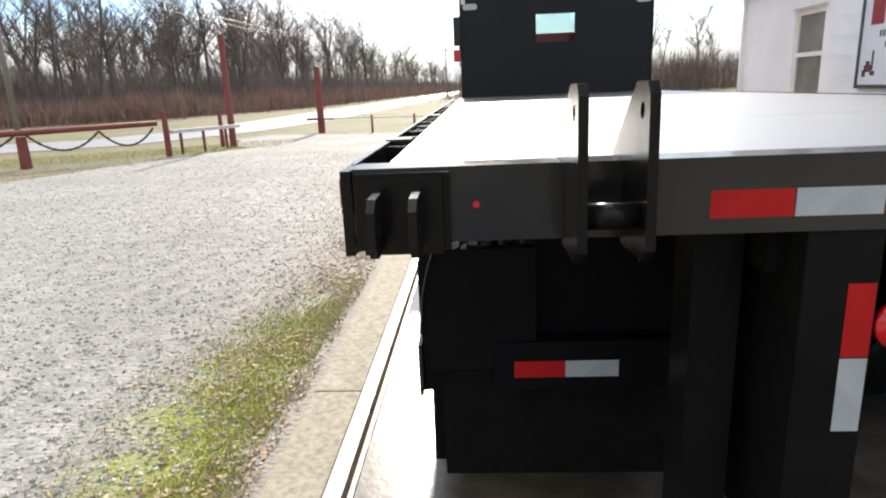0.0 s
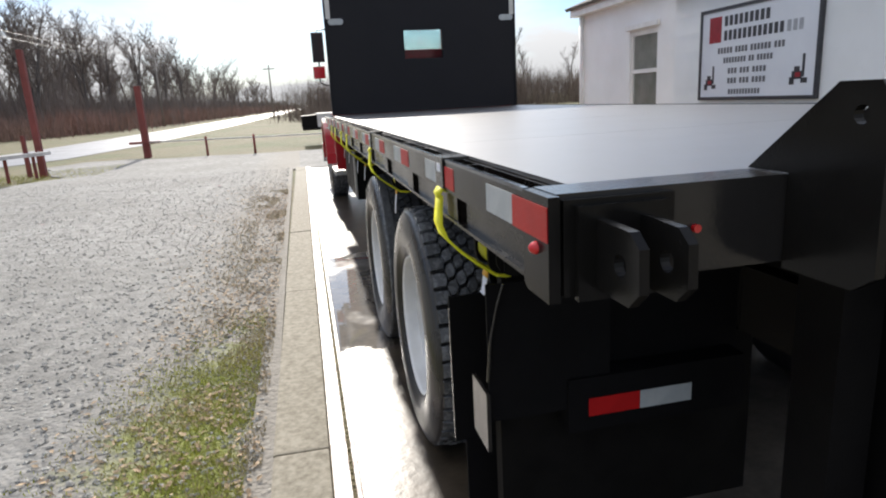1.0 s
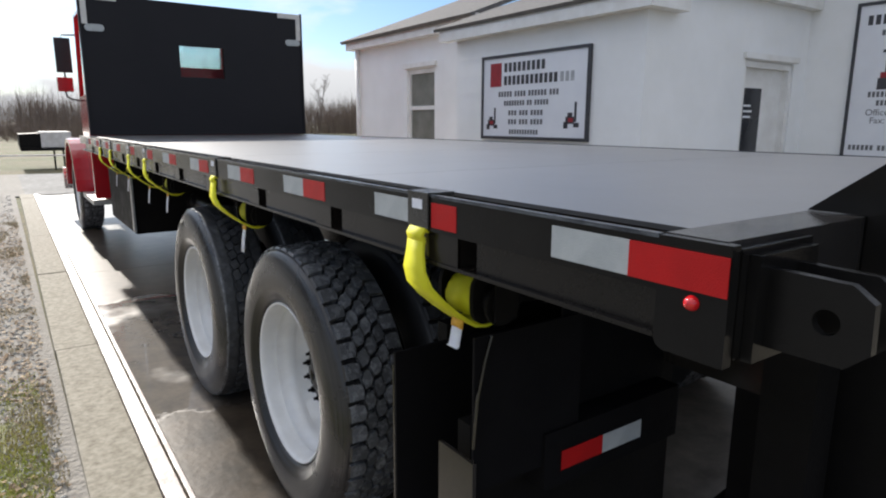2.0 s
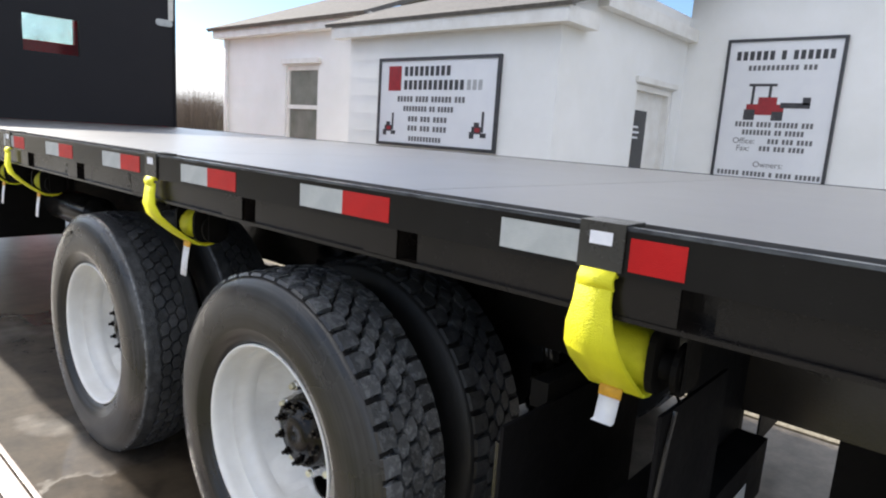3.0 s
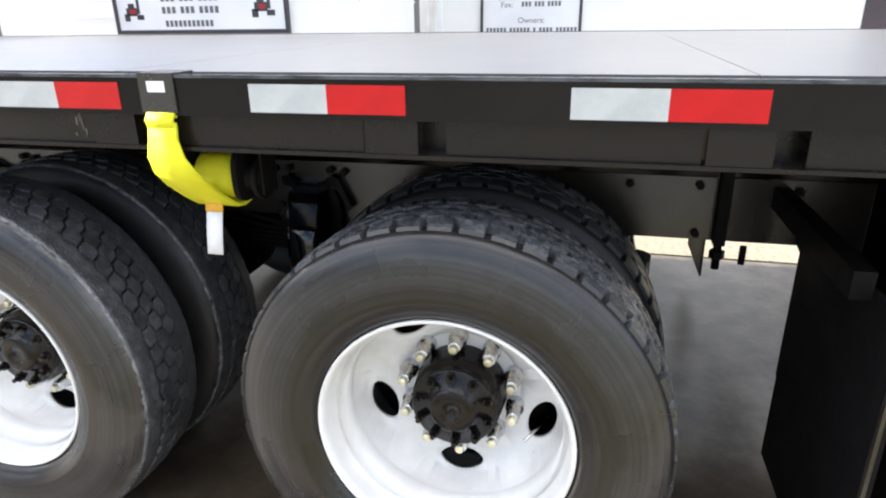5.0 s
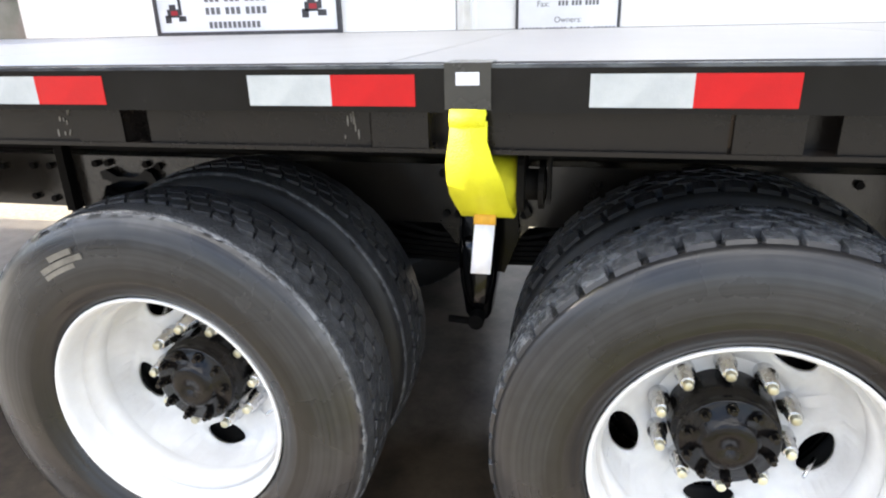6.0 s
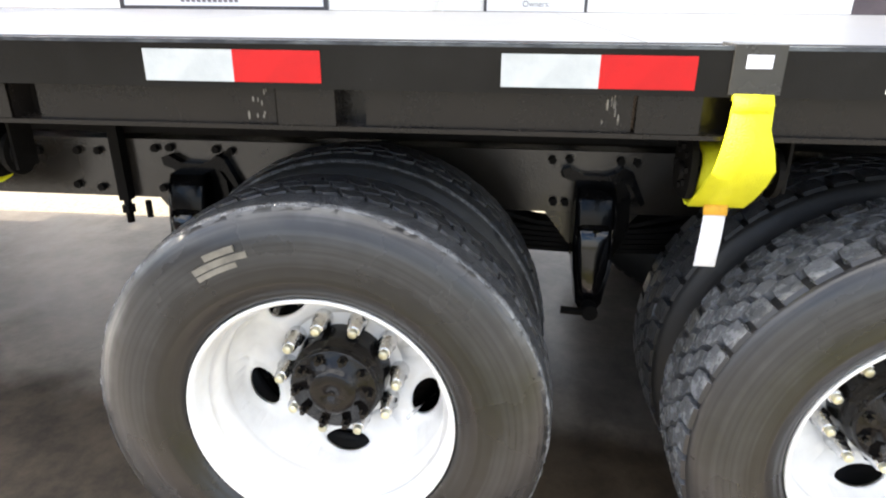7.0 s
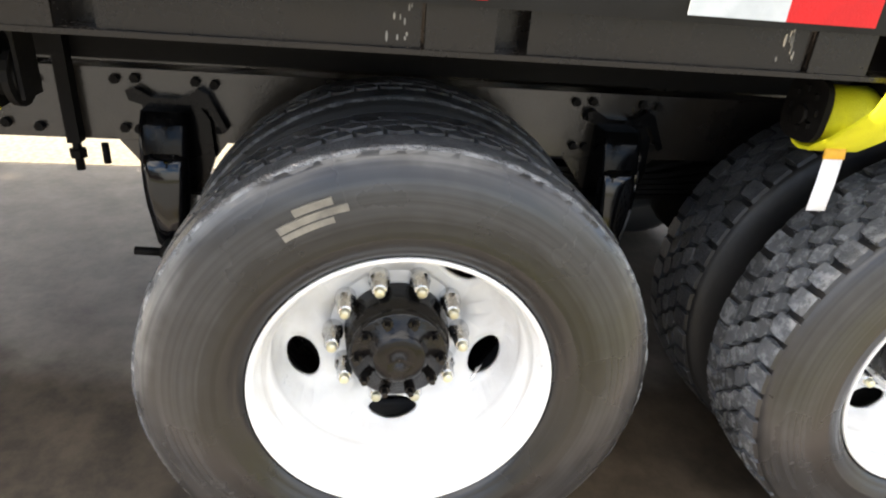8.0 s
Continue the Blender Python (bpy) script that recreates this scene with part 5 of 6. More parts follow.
    ribbon(b, [(XL + 0.105, y + 0.026, tz - 0.001), (XL + 0.099, y + 0.029, tz - 0.045), (XL + 0.095, y + 0.033, tz - (0.050 if k == 0 else 0.100))], [0.0195, 0.0195, 0.0195], 0.0006)
    part("tag", b, M_TAG, drum, "white paper tag hanging from the strap")
    # rail bracket with label
    b = bm_new()
    prism(b, [(XL - 0.005, ZD - 0.070), (XL - 0.005, ZD + 0.004), (XL + 0.062, ZD + 0.004), (XL + 0.062, ZD - 0.003), (XL - 0.0015, ZD - 0.003), (XL - 0.0015, ZD - 0.070)], "y", y + 0.022 + tilt - 0.038, y + 0.022 + tilt + 0.038)
    part("rail_bracket", b, M_BRACKET, drum)
    b = bm_new()
    box(b, XL - 0.0062, XL - 0.0052, y + 0.022 + tilt - 0.019, y + 0.022 + tilt + 0.019, ZD - 0.031, ZD - 0.011)
    part("paper_label", b, M_TAG, drum)


for k, (sy, tilt, loose) in enumerate(((2.125, -0.003, 0.02), (3.650, 0.015, 0.0), (5.130, 0.02, 0.005), (5.70, 0.015, 0.01), (6.55, 0.02, 0.0), (7.15, 0.015, 0.01))):
    strap_winch(sy, tilt, loose, k)

# ---- tail: mud flaps, plates and struts ----
for side in (0, 1):
    S = (lambda a, c: (a, c)) if side == 0 else mirrored
    b = bm_new()
    x0, x1 = S(-0.062, 0.555 if side == 0 else 0.45)
    box(b, x0, x1, 2.322, 2.330, 0.415, 0.875)
    part("mud_flap", b, M_FLAP, truck, "black rubber mud flap", bevel=0.002)
    b = bm_new()
    x0, x1 = S(-0.030, 0.555 if side == 0 else 0.45)
    box(b, x0, x1, 2.3195, 2.3275, 0.145, 0.414)
    part("flap_skirt", b, M_FLAP, truck, bevel=0.002)
    b = bm_new()
    x0, x1 = S(0.10, 0.729)
    box(b, x0, x1, 2.3305, 2.372, 0.855, 0.915)
    part("flap_bar", b, M_BLACKMATT, truck, bevel=0.004)
    b = bm_new()
    x0, x1 = S(-0.062, -0.050)
    box(b, x0, x1, 2.3305, 2.338, 0.42, 0.8395)
    part("flap_edge", b, M_FRAME, truck)
    b = bm_new()
    x0, x1 = S(0.18, 0.70)
    box(b, x0, x1, 2.036, 2.11, 0.555, 0.705)
    part("tail_bumper", b, M_FLAP, truck, "dark tail bumper bar with tape", bevel=0.006)
    b = bm_new()
    x0, x1 = S(-0.043, -0.033)
    box(b, x0, x1, 2.03, 2.16, 0.545, 0.705)
    part("flap_guard", b, M_FRAME, truck)
    b = bm_new()
    gx = -0.038 if side == 0 else 2 * XC + 0.038
    sg = 1 if side == 0 else -1
    tube(b, [(gx + 0.05 * sg, 2.04, 0.985), (gx + 0.032 * sg, 2.04, 0.93), (gx + 0.014 * sg, 2.04, 0.85), (gx + 0.004 * sg, 2.04, 0.735)], 0.004, 6)
    part("flap_rod", b, M_FRAME, truck)
    b = bm_new()
    x0, x1 = S(-0.03, 0.30)
    box(b, x0, x1, 2.045, 2.052, 0.62, 0.985)
    x0, x1 = S(0.3005, 0.725)
    box(b, x0, x1, 2.113, 2.119, 0.56, 1.045)
    part("inner_flap", b, M_FLAP, truck)
    for tx, me in ((0.3085, ME_RED), (0.383 + TAPE / 2, ME_WHITE)):
        piece("tape", me, pose(tx if side == 0 else 2 * XC - tx, 2.034, 0.622, 0, 0, 90), truck)
    # rear carrier plate and its leg
    b = bm_new()
    x0, x1 = S(0.735, 0.870)
    box(b, x0, x1, Y0 + 0.004, Y0 + 0.014, 0.42, 1.149)
    part("carrier_plate", b, M_TAIL, truck, "tall black carrier plate at the tail", bevel=0.003)
    b = bm_new()
    x0, x1 = S(0.735, 0.747)
    box(b, x0, x1, Y0 + 0.015, Y0 + 0.42, 0.42, 1.149)
    part("carrier_web", b, M_TAIL, truck)
    for k, me in ((0, ME_RED), (1, ME_WHITE)):
        tx = 0.841 if side == 0 else 2 * XC - 0.841
        piece("tape", me, pose(tx, Y0 + 0.0035, 0.975 - k * TAPE, 90, 0, 90), truck)
    b = bm_new()
    cx = 0.924 if side == 0 else 2 * XC - 0.924
    lathe(b, [(-0.012, 0.001), (-0.010, 0.03), (0.0, 0.05), (0.012, 0.052), (0.012, 0.001)], 28)
    bmesh.ops.transform(b, matrix=pose(cx, Y0 + 0.0, 0.964, 0, 0, 90), verts=b.verts)
    part("tail_lamp", b, M_LAMP, truck, "round red tail lamp")
    b = bm_new()
    x0, x1 = S(0.588, 0.690)
    box(b, x0, x1, 1.63, 1.75, 0.22, 1.149)
    part("tail_post", b, M_TAIL, truck, "square black steel leg at the tail", bevel=0.006)
    # bumper beam, tow arm and hose
    if side == 0:
        b = bm_new()
        box(b, 0.02, 0.79, 2.121, 2.17, 0.22, 0.738)
        part("bumper_beam", b, M_BLACKMATT, truck, "deep black beam behind the tail bumper", bevel=0.006)
        b = bm_new()
        ax = 0.98 if side == 0 else 2 * XC - 0.98
        tube(b, [(ax, 2.10, 0.14), (ax, 1.92, 0.40), (ax, 1.76, 0.62)], 0.022, 10)
        part("tow_arm", b, M_BLACKMATT, truck)
        b = bm_new()
        tube(b, [(0.731, 2.305, 0.822), (0.715, 2.300, 0.800), (0.712, 2.285, 0.750), (0.712, 2.262, 0.705), (0.712, 2.225, 0.664), (0.712, 2.190, 0.652), (0.690, 2.150, 0.650)], 0.0055, 8)
        part("brake_hose", b, M_BLACKMATT, truck, "thin black hose looping under the frame")
# three pale strips on the forward tyre
for r0, r1, a0, a1 in ((0.428, 0.441, 108, 117), (0.411, 0.424, 105, 122), (0.397, 0.408, 109, 122)):
    b = bm_new()
    rows = []
    for q in range(8):
        a = radians(a0 + (a1 - a0) * q / 7)
        rows.append([b.verts.new((0.085 - 0.1416, 4.441 - r * math.cos(a), ZW + r * math.sin(a))) for r in (r0, r1)] + [b.verts.new((0.085 - 0.136, 4.441 - r * math.cos(a), ZW + r * math.sin(a))) for r in (r1, r0)])
    for p, q in zip(rows, rows[1:]):
        for c in range(4):
            b.faces.new((p[c], p[(c + 1) % 4], q[(c + 1) % 4], q[c]))
    b.faces.new(rows[0]), b.faces.new(list(reversed(rows[-1])))
    part("pale_tyre_strip", b, M_MARK, truck, "pale strip on the tyre wall")

# ---- cab ----
b = bm_new()
CX0, CX1, CY0, CY1 = 0.10, 2 * XC - 0.10, 8.98, 10.55
box(b, CX0, CX1, CY0, CY0 + 0.05, 0.62, 2.055)
box(b, CX0, 0.90, CY0, CY0 + 0.05, 2.055, 2.68)
box(b, 1.48, CX1, CY0, CY0 + 0.05, 2.055, 2.68)
box(b, 0.90, 1.48, CY0, CY0 + 0.05, 2.45, 2.68)
bmesh.ops.remove_doubles(b, verts=b.verts, dist=0.0005)
part("cab_back", b, M_RED, truck, "glossy red back wall of the cab")
for px in (CX0, CX1 - 0.05):
    b = bm_new()
    prism(b, [(CY0 + 0.051, 0.62), (CY1 - 0.051, 0.62), (CY1 - 0.051, 1.75), (CY0 + 0.45, 1.75), (CY0 + 0.45, 2.679), (CY0 + 0.051, 2.679)], "x", px, px + 0.05)
    part("cab_side", b, M_RED, truck)
    b = bm_new()
    prism(b, [(CY1 - 0.05, 1.752), (CY1, 1.752), (CY1 - 0.2, 2.679), (CY1 - 0.26, 2.679)], "x", px, px + 0.05)
    part("windscreen_pillar", b, M_RED, truck)
for name, box6 in (("cab_roof", (CX0, CX1, CY0, CY1 - 0.2, 2.68, 2.715)), ("cab_front", (CX0, CX1, CY1 - 0.05, CY1, 0.62, 1.75)), ("cab_floor", (CX0 + 0.051, CX1 - 0.051, CY0 + 0.051, CY1 - 0.051, 0.62, 0.68))):
    b = bm_new()
    box(b, *box6)
    part(name, b, M_RED, truck, bevel=0.012 if name == "cab_roof" else 0.0)
b = bm_new()
box(b, 0.91, 1.47, CY0 + 0.02, CY0 + 0.026, 2.06, 2.445)
g = part("rear_window", b, M_GLASS, truck)
g.visible_shadow = False
b = bm_new()
prism(b, [(CY1 - 0.03, 1.755), (CY1 - 0.024, 1.755), (CY1 - 0.224, 2.675), (CY1 - 0.23, 2.675)], "x", CX0 + 0.05, CX1 - 0.05)
g = part("windscreen", b, M_GLASS, truck)
g.visible_shadow = False
b = bm_new()
prism(b, [(CY1 + 0.01, 0.70), (CY1 + 0.01, 1.72), (11.7, 1.62), (12.25, 1.42), (12.35, 0.75)], "x", 0.42, 2 * XC - 0.42)
part("hood", b, M_RED, truck, bevel=0.04)
for s in (0, 1):
    S = (lambda a, c: (a, c)) if s == 0 else mirrored
    b = bm_new()
    arc = [(10.9 + 0.66 * math.cos(a * math.pi / 14), 0.56 + 0.66 * math.sin(a * math.pi / 14)) for a in range(15)]
    arc2 = [(10.9 + 0.60 * math.cos(a * math.pi / 14), 0.56 + 0.60 * math.sin(a * math.pi / 14)) for a in range(14, -1, -1)]
    x0, x1 = S(-0.07, 0.415)
    prism(b, arc + arc2, "x", x0, x1)
    part("fender", b, M_RED, truck, "red front fender")
    b = bm_new()
    x0, x1 = S(0.00, 0.30)
    box(b, x0, x1, 8.90, 8.96, 0.60, 1.34)
    part("cab_skirt", b, M_RED, truck, bevel=0.02)
    b = bm_new()
    x0, x1 = S(-0.03, 0.28)
    box(b, x0, x1, 8.88, 9.9, 0.53, 0.585)
    part("cab_step", b, M_STEEL, truck, bevel=0.006)
    b = bm_new()
    x0, x1 = S(-0.05, 0.8)
    box(b, x0, x1, 12.36, 12.52, 0.42, 0.74)
    part("bumper", b, M_CHROME, truck, bevel=0.03)
    # mirror on its arms
    mx = -0.05 if s == 0 else 2 * XC + 0.05
    b = bm_new()
    box(b, mx - 0.085, mx + 0.085, 10.30, 10.38, 2.03, 2.44)
    mir = part("mirror", b, M_MIRROR, truck, "tall black door mirror with a red lower mirror", bevel=0.035)
    b = bm_new()
    box(b, mx - 0.095, mx + 0.075, 10.30, 10.40, 1.80, 1.97)
    part("convex_mirror", b, M_RED, mir, bevel=0.035)
    inn = 1 if s == 0 else -1
    b = bm_new()
    tube(b, [(mx, 10.36, 2.43), (mx, 10.36, 2.48), (mx + 0.20 * inn, 10.36, 2.49)], 0.011, 8)
    tube(b, [(mx - 0.01, 10.36, 1.80), (mx, 10.36, 1.74), (mx + 0.05 * inn, 10.36, 1.71), (mx + 0.22 * inn, 10.36, 1.68)], 0.011, 8)
    tube(b, [(mx, 10.36, 2.05), (mx, 10.36, 1.95)], 0.011, 8)
    part("mirror_arm", b, M_MIRROR, mir)

# ---- building ----
bld = thing("office_building", (5, 8, 0), "low white-painted block building with two signs", "building")
BX, AX, DX = 4.078, 4.745, 7.0                # wall planes that face the truck
BY0, BY1 = 4.86, 7.75
AY1 = 11.7
# wall with the window
b = bm_new()
WY0, WY1, WZA, WZB = 9.24, 10.05, 0.95, 2.27
for y0, y1, z0, z1 in ((BY1, WY0, 0, 2.82), (WY1, AY1, 0, 2.82), (WY0, WY1, 0, WZA), (WY0, WY1, WZB, 2.82)):
    box(b, AX, AX + 0.2, y0, y1, z0, z1)
part("wall", b, M_WALL, bld, "white painted block wall")
win = thing("window", (AX, (WY0 + WY1) / 2, WZA), "white sash window with dark panes in the block wall", "window", kind="structure")
b = bm_new()
for y0, y1, z0, z1 in ((WY0 + 0.002, WY0 + 0.06, WZA + 0.002, WZB - 0.002), (WY1 - 0.06, WY1 - 0.002, WZA + 0.002, WZB - 0.002), (WY0 + 0.06, WY1 - 0.06, WZB - 0.07, WZB - 0.002), (WY0 + 0.06, WY1 - 0.06, WZA + 0.002, WZA + 0.06),
                       (WY0 + 0.06, WY1 - 0.06, 1.64, 1.70)):
    box(b, AX + 0.03, AX + 0.09, y0, y1, z0, z1)
part("window_frame", b, M_TRIM, win, bevel=0.004)
for z0, z1 in ((1.70, WZB - 0.07), (WZA + 0.06, 1.64)):
    b = bm_new()
    box(b, AX + 0.055, AX + 0.062, WY0 + 0.06, WY1 - 0.06, z0, z1)
    part("pane", b, M_PANE, win)
b = bm_new()
box(b, AX - 0.05, AX - 0.002, WY0 - 0.06, WY1 + 0.06, WZB + 0.02, WZB + 0.09)
part("lintel", b, M_TRIM, win, bevel=0.004)
# sign bay
b = bm_new()
box(b, BX, BX + 0.2, BY0, BY1, 0, 2.62)
part("wall", b, M_WALL, bld, "white painted block bay")
b = bm_new()
box(b, BX + 0.2, AX, BY1 - 0.2, BY1 - 0.0, 0, 2.62)
part("return_wall", b, M_WALL, bld)
# rear-facing wall with the door
DY0, DY1 = 5.72, 6.72
b = bm_new()
for x0, x1, z0, z1 in ((BX + 0.2, DY0, 0, 3.0), (DY1, DX + 0.2, 0, 3.0), (DY0, DY1, 2.10, 3.0)):
    box(b, x0, x1, BY0, BY0 + 0.2, z0, z1)
part("door_wall", b, M_WALL, bld)
door = thing("door_1", ((DY0 + DY1) / 2, BY0, 0), "white door with a tall narrow dark pane", "door", kind="structure")
b = bm_new()
for x0, x1, z0, z1 in ((DY0 + 0.002, DY0 + 0.06, 0, 2.095), (DY1 - 0.06, DY1 - 0.002, 0, 2.095), (DY0 + 0.06, DY1 - 0.06, 2.03, 2.095)):
    box(b, x0, x1, BY0 + 0.02, BY0 + 0.15, z0, z1)
part("door_frame", b, M_TRIM, door)
b = bm_new()
box(b, DY0 + 0.06, DY1 - 0.06, BY0 + 0.09, BY0 + 0.13, 0.01, 2.03)
part("door_leaf", b, M_TRIM, door)
b = bm_new()
box(b, DY0 + 0.09, DY0 + 0.52, BY0 + 0.084, BY0 + 0.089, 0.80, 1.82)
part("pane", b, M_DARKPANE, door, "dark narrow glass pane")
for z0, x1 in ((1.62, 0.14), (1.56, 0.17), (1.50, 0.15)):
    b = bm_new()
    box(b, DY0 + 0.18, DY0 + 0.18 + x1, BY0 + 0.081, BY0 + 0.0835, z0, z0 + 0.022)
    part("pane_lettering", b, M_SIGN, door)
b = bm_new()
box(b, DY0 - 0.05, DY1 + 0.05, BY0 - 0.04, BY0 - 0.002, 2.11, 2.17)
part("lintel", b, M_TRIM, door)
# wall with the second sign, and the dark panel at its end
b = bm_new()
box(b, DX, DX + 0.2, 0.15, BY0, 0, 3.4)
part("wall", b, M_WALL, bld)
b = bm_new()
box(b, DX - 0.02, DX + 0.2, -3.2, 0.148, 0, 3.4)
part("dark_door_panel", b, M_DARKDOOR, bld, "dark purple-brown overhead door")
b = bm_new()
box(b, DX, DX + 0.2, -9, -3.21, 0, 3.4)
part("wall", b, M_WALL, bld)
# rear closing walls
b = bm_new()
box(b, 12.0, 12.2, -9, AY1, 0, 3.2)
box(b, AX + 0.2, 12.0, AY1 - 0.2, AY1, 0, 2.82)
box(b, DX + 0.2, 12.0, -9, -8.8, 0, 3.2)
part("wall", b, M_WALL, bld)
# eaves, gutter boards, roofs
b = bm_new()
box(b, AX - 0.16, AX - 0.002, BY1 + 0.25, AY1 + 0.22, 2.72, 2.87)
part("fascia", b, M_TRIM, bld, bevel=0.01)
b = bm_new()
box(b, BX - 0.14, BX - 0.002, BY0 - 0.14, BY1 + 0.2, 2.44, 2.58)
part("fascia", b, M_TRIM, bld, bevel=0.01)
b = bm_new()
box(b, BX - 0.002, BX + 0.42, BY0 - 0.14, BY0 - 0.002, 2.44, 2.58)
part("fascia", b, M_TRIM, bld)
b = bm_new()
box(b, BX + 0.6, DX - 0.002, BY0 - 0.12, BY0 - 0.002, 2.70, 2.84)
part("fascia", b, M_TRIM, bld)
b = bm_new()
prism(b, [(AX - 0.24, 2.875), (8.4, 4.35), (12.3, 2.9), (12.3, 2.85), (8.4, 4.28), (AX - 0.2, 2.83)], "y", BY1 + 0.3, AY1 + 0.3)
part("roof", b, M_ROOF, bld, "grey shingle roof")
b = bm_new()
prism(b, [(BX - 0.18, 2.60), (AX + 0.1, 2.95), (8.4, 4.10), (8.4, 4.03), (AX + 0.1, 2.88), (BX - 0.16, 2.565)], "y", BY0 - 0.18, BY1 + 0.29)
part("roof", b, M_ROOF, bld)
b = bm_new()
box(b, DX - 0.2, 12.2, -9.1, BY0 + 0.2, 3.4, 3.55)
part("roof", b, M_ROOF, bld)
b = bm_new()
tube(b, [(AX - 0.05, AY1 - 0.02, 0.05), (AX - 0.05, AY1 - 0.02, 2.72)], 0.04, 10)
part("downpipe", b, M_TRIM, bld)
# block coursing, struck joints standing a little proud
for k in range(1, 14):
    z = 0.2 * k
    for x, y0, y1 in ((BX, BY0 + 0.03, BY1 - 0.03), (AX, BY1 + 0.02, WY0 - 0.08), (AX, WY1 + 0.08, AY1 - 0.08)):
        if x == BX and k > 12:
            continue
        b = bm_new()
        box(b, x - 0.0025, x, y0, y1, z - 0.004, z + 0.004)
        part("joint_line", b, M_WALL, bld)


# ---- signs ----
def sign(x, y0, y1, z0, z1, label):
    """A framed white board on a wall that faces -x; u runs from its left as one reads it, v up."""
    s = thing("sign", (x, (y0 + y1) / 2, z0), label, "sign", "signs on the building")
    b = bm_new()
    box(b, x - 0.025, x - 0.001, y0 + 0.03, y1 - 0.03, z0 + 0.03, z1 - 0.03)
    part("sign_board", b, M_SIGN, s)
    b = bm_new()
    for a0, a1, c0, c1 in ((y0, y1, z0, z0 + 0.034), (y0, y1, z1 - 0.034, z1), (y0, y0 + 0.034, z0 + 0.034, z1 - 0.034), (y1 - 0.034, y1, z0 + 0.034, z1 - 0.034)):
        box(b, x - 0.036, x - 0.001, a0, a1, c0, c1)
    part("sign_frame", b, M_INK, s, "thin black frame")
    return s


def bars(s, x, y1, rows, material, name="lettering"):
    """Unreadable lettering as plain bars, one a letter: (from, to, foot, height, letters a word)."""
    for u0, u1, v, h, counts in rows:
        b = bm_new()
        step = (u1 - u0) / (sum(counts) + 0.7 * (len(counts) - 1))
        pos = u0
        for c in counts:
            for _ in range(c):
                box(b, x - 0.0275, x - 0.0255, y1 - pos - step * 0.78, y1 - pos - step * 0.12, v + h * 0.10, v + h * 0.90)
                pos += step
            pos += step * 0.7
        tagged(part(name, b, material, s), kind="stuff")


def words(s, x, y1, u, v, h, body, material):
    """Readable words in the built-in font, raised off the board."""
    c = bpy.data.curves.new("words", "FONT")
    c.body, c.size, c.extrude = body, h * 1.4, 0.0008
    tmp = bpy.data.objects.new("words", c)
    me = bpy.data.meshes.new_from_object(tmp)
    bpy.data.objects.remove(tmp)
    me.materials.append(material)
    return piece("words", me, Matrix.Translation((x - 0.0268, y1 - u, v)) @ Euler((radians(90), 0, radians(-90))).to_matrix().to_4x4(), s)


SY0, SY1, SZ0, SZ1 = 5.485, 7.203, 1.250, 2.203
sg = sign(BX, SY0, SY1, SZ0, SZ1, "white framed company sign with red square and small machines")
b = bm_new()
box(b, BX - 0.0275, BX - 0.0255, SY1 - 0.36, SY1 - 0.16, 1.850, 2.115)
part("red_square", b, M_SIGNRED, sg)
bars(sg, BX, SY1, [(0.40, 1.09, 1.995, 0.125, (9,)), (0.40, 1.28, 1.850, 0.125, (12,))], M_INK, "heading")
bars(sg, BX, SY1, [(1.30, 1.52, 1.850, 0.125, (3,))], M_GREYINK, "heading_tail")
bars(sg, BX, SY1, [(0.31, 1.30, 1.725, 0.075, (5, 4, 6, 3)), (0.41, 1.15, 1.625, 0.070, (8, 2, 5)), (0.49, 1.07, 1.515, 0.070, (3, 3, 4)), (0.49, 1.07, 1.415, 0.070, (3, 3, 4)), (0.51, 1.00, 1.305, 0.065, (11,))], M_INK2)


def machine(s, x, y, z, k, flip=1):
    """A small printed machine: mast, body and wheels."""
    b = bm_new()
    def q(u0, u1, v0, v1):
        a0, a1 = sorted((y - flip * u0 * k, y - flip * u1 * k))
        box(b, x - 0.0275, x - 0.0255, a0, a1, z + v0 * k, z + v1 * k)
    q(0.55, 0.66, 0.25, 1.0), q(0.1, 0.55, 0.18, 0.45), q(0.0, 0.22, 0.0, 0.25), q(0.52, 0.80, 0.05, 0.22), q(0.2, 0.45, 0.45, 0.6)
    part("printed_machine", b, M_INK, s)
    b = bm_new()
    def q2(u0, u1, v0, v1):
        a0, a1 = sorted((y - flip * u0 * k, y - flip * u1 * k))
        box(b, x - 0.0285, x - 0.0278, a0, a1, z + v0 * k, z + v1 * k)
    q2(0.25, 0.50, 0.25, 0.40)
    part("printed_body", b, M_SIGNRED, s)


machine(sg, BX, SY1 - 0.10, 1.36, 0.25, 1)
machine(sg, BX, SY0 + 0.34, 1.38, 0.27, 1)
QY0, QY1, QZ0, QZ1 = 3.145, 4.370, 1.00, 2.71
s2 = sign(DX, QY0, QY1, QZ0, QZ1, "tall white framed company sign with a red machine")
bars(s2, DX, QY1, [(0.11, 1.14, 2.46, 0.125, (6, 1, 6))], M_INK, "heading")
bars(s2, DX, QY1, [(0.26, 0.98, 2.35, 0.070, (11, 3))], M_INK2, "heading_tail")
bars(s2, DX, QY1, [(0.20, 1.03, 1.715, 0.072, (5, 4, 6, 3)), (0.29, 0.95, 1.625, 0.070, (8, 2, 5)), (0.58, 1.05, 1.530, 0.068, (3, 3, 4)), (0.50, 0.98, 1.445, 0.068, (3, 3, 4)), (0.07, 1.18, 1.150, 0.068, (6, 6, 1, 4, 6))], M_INK2)
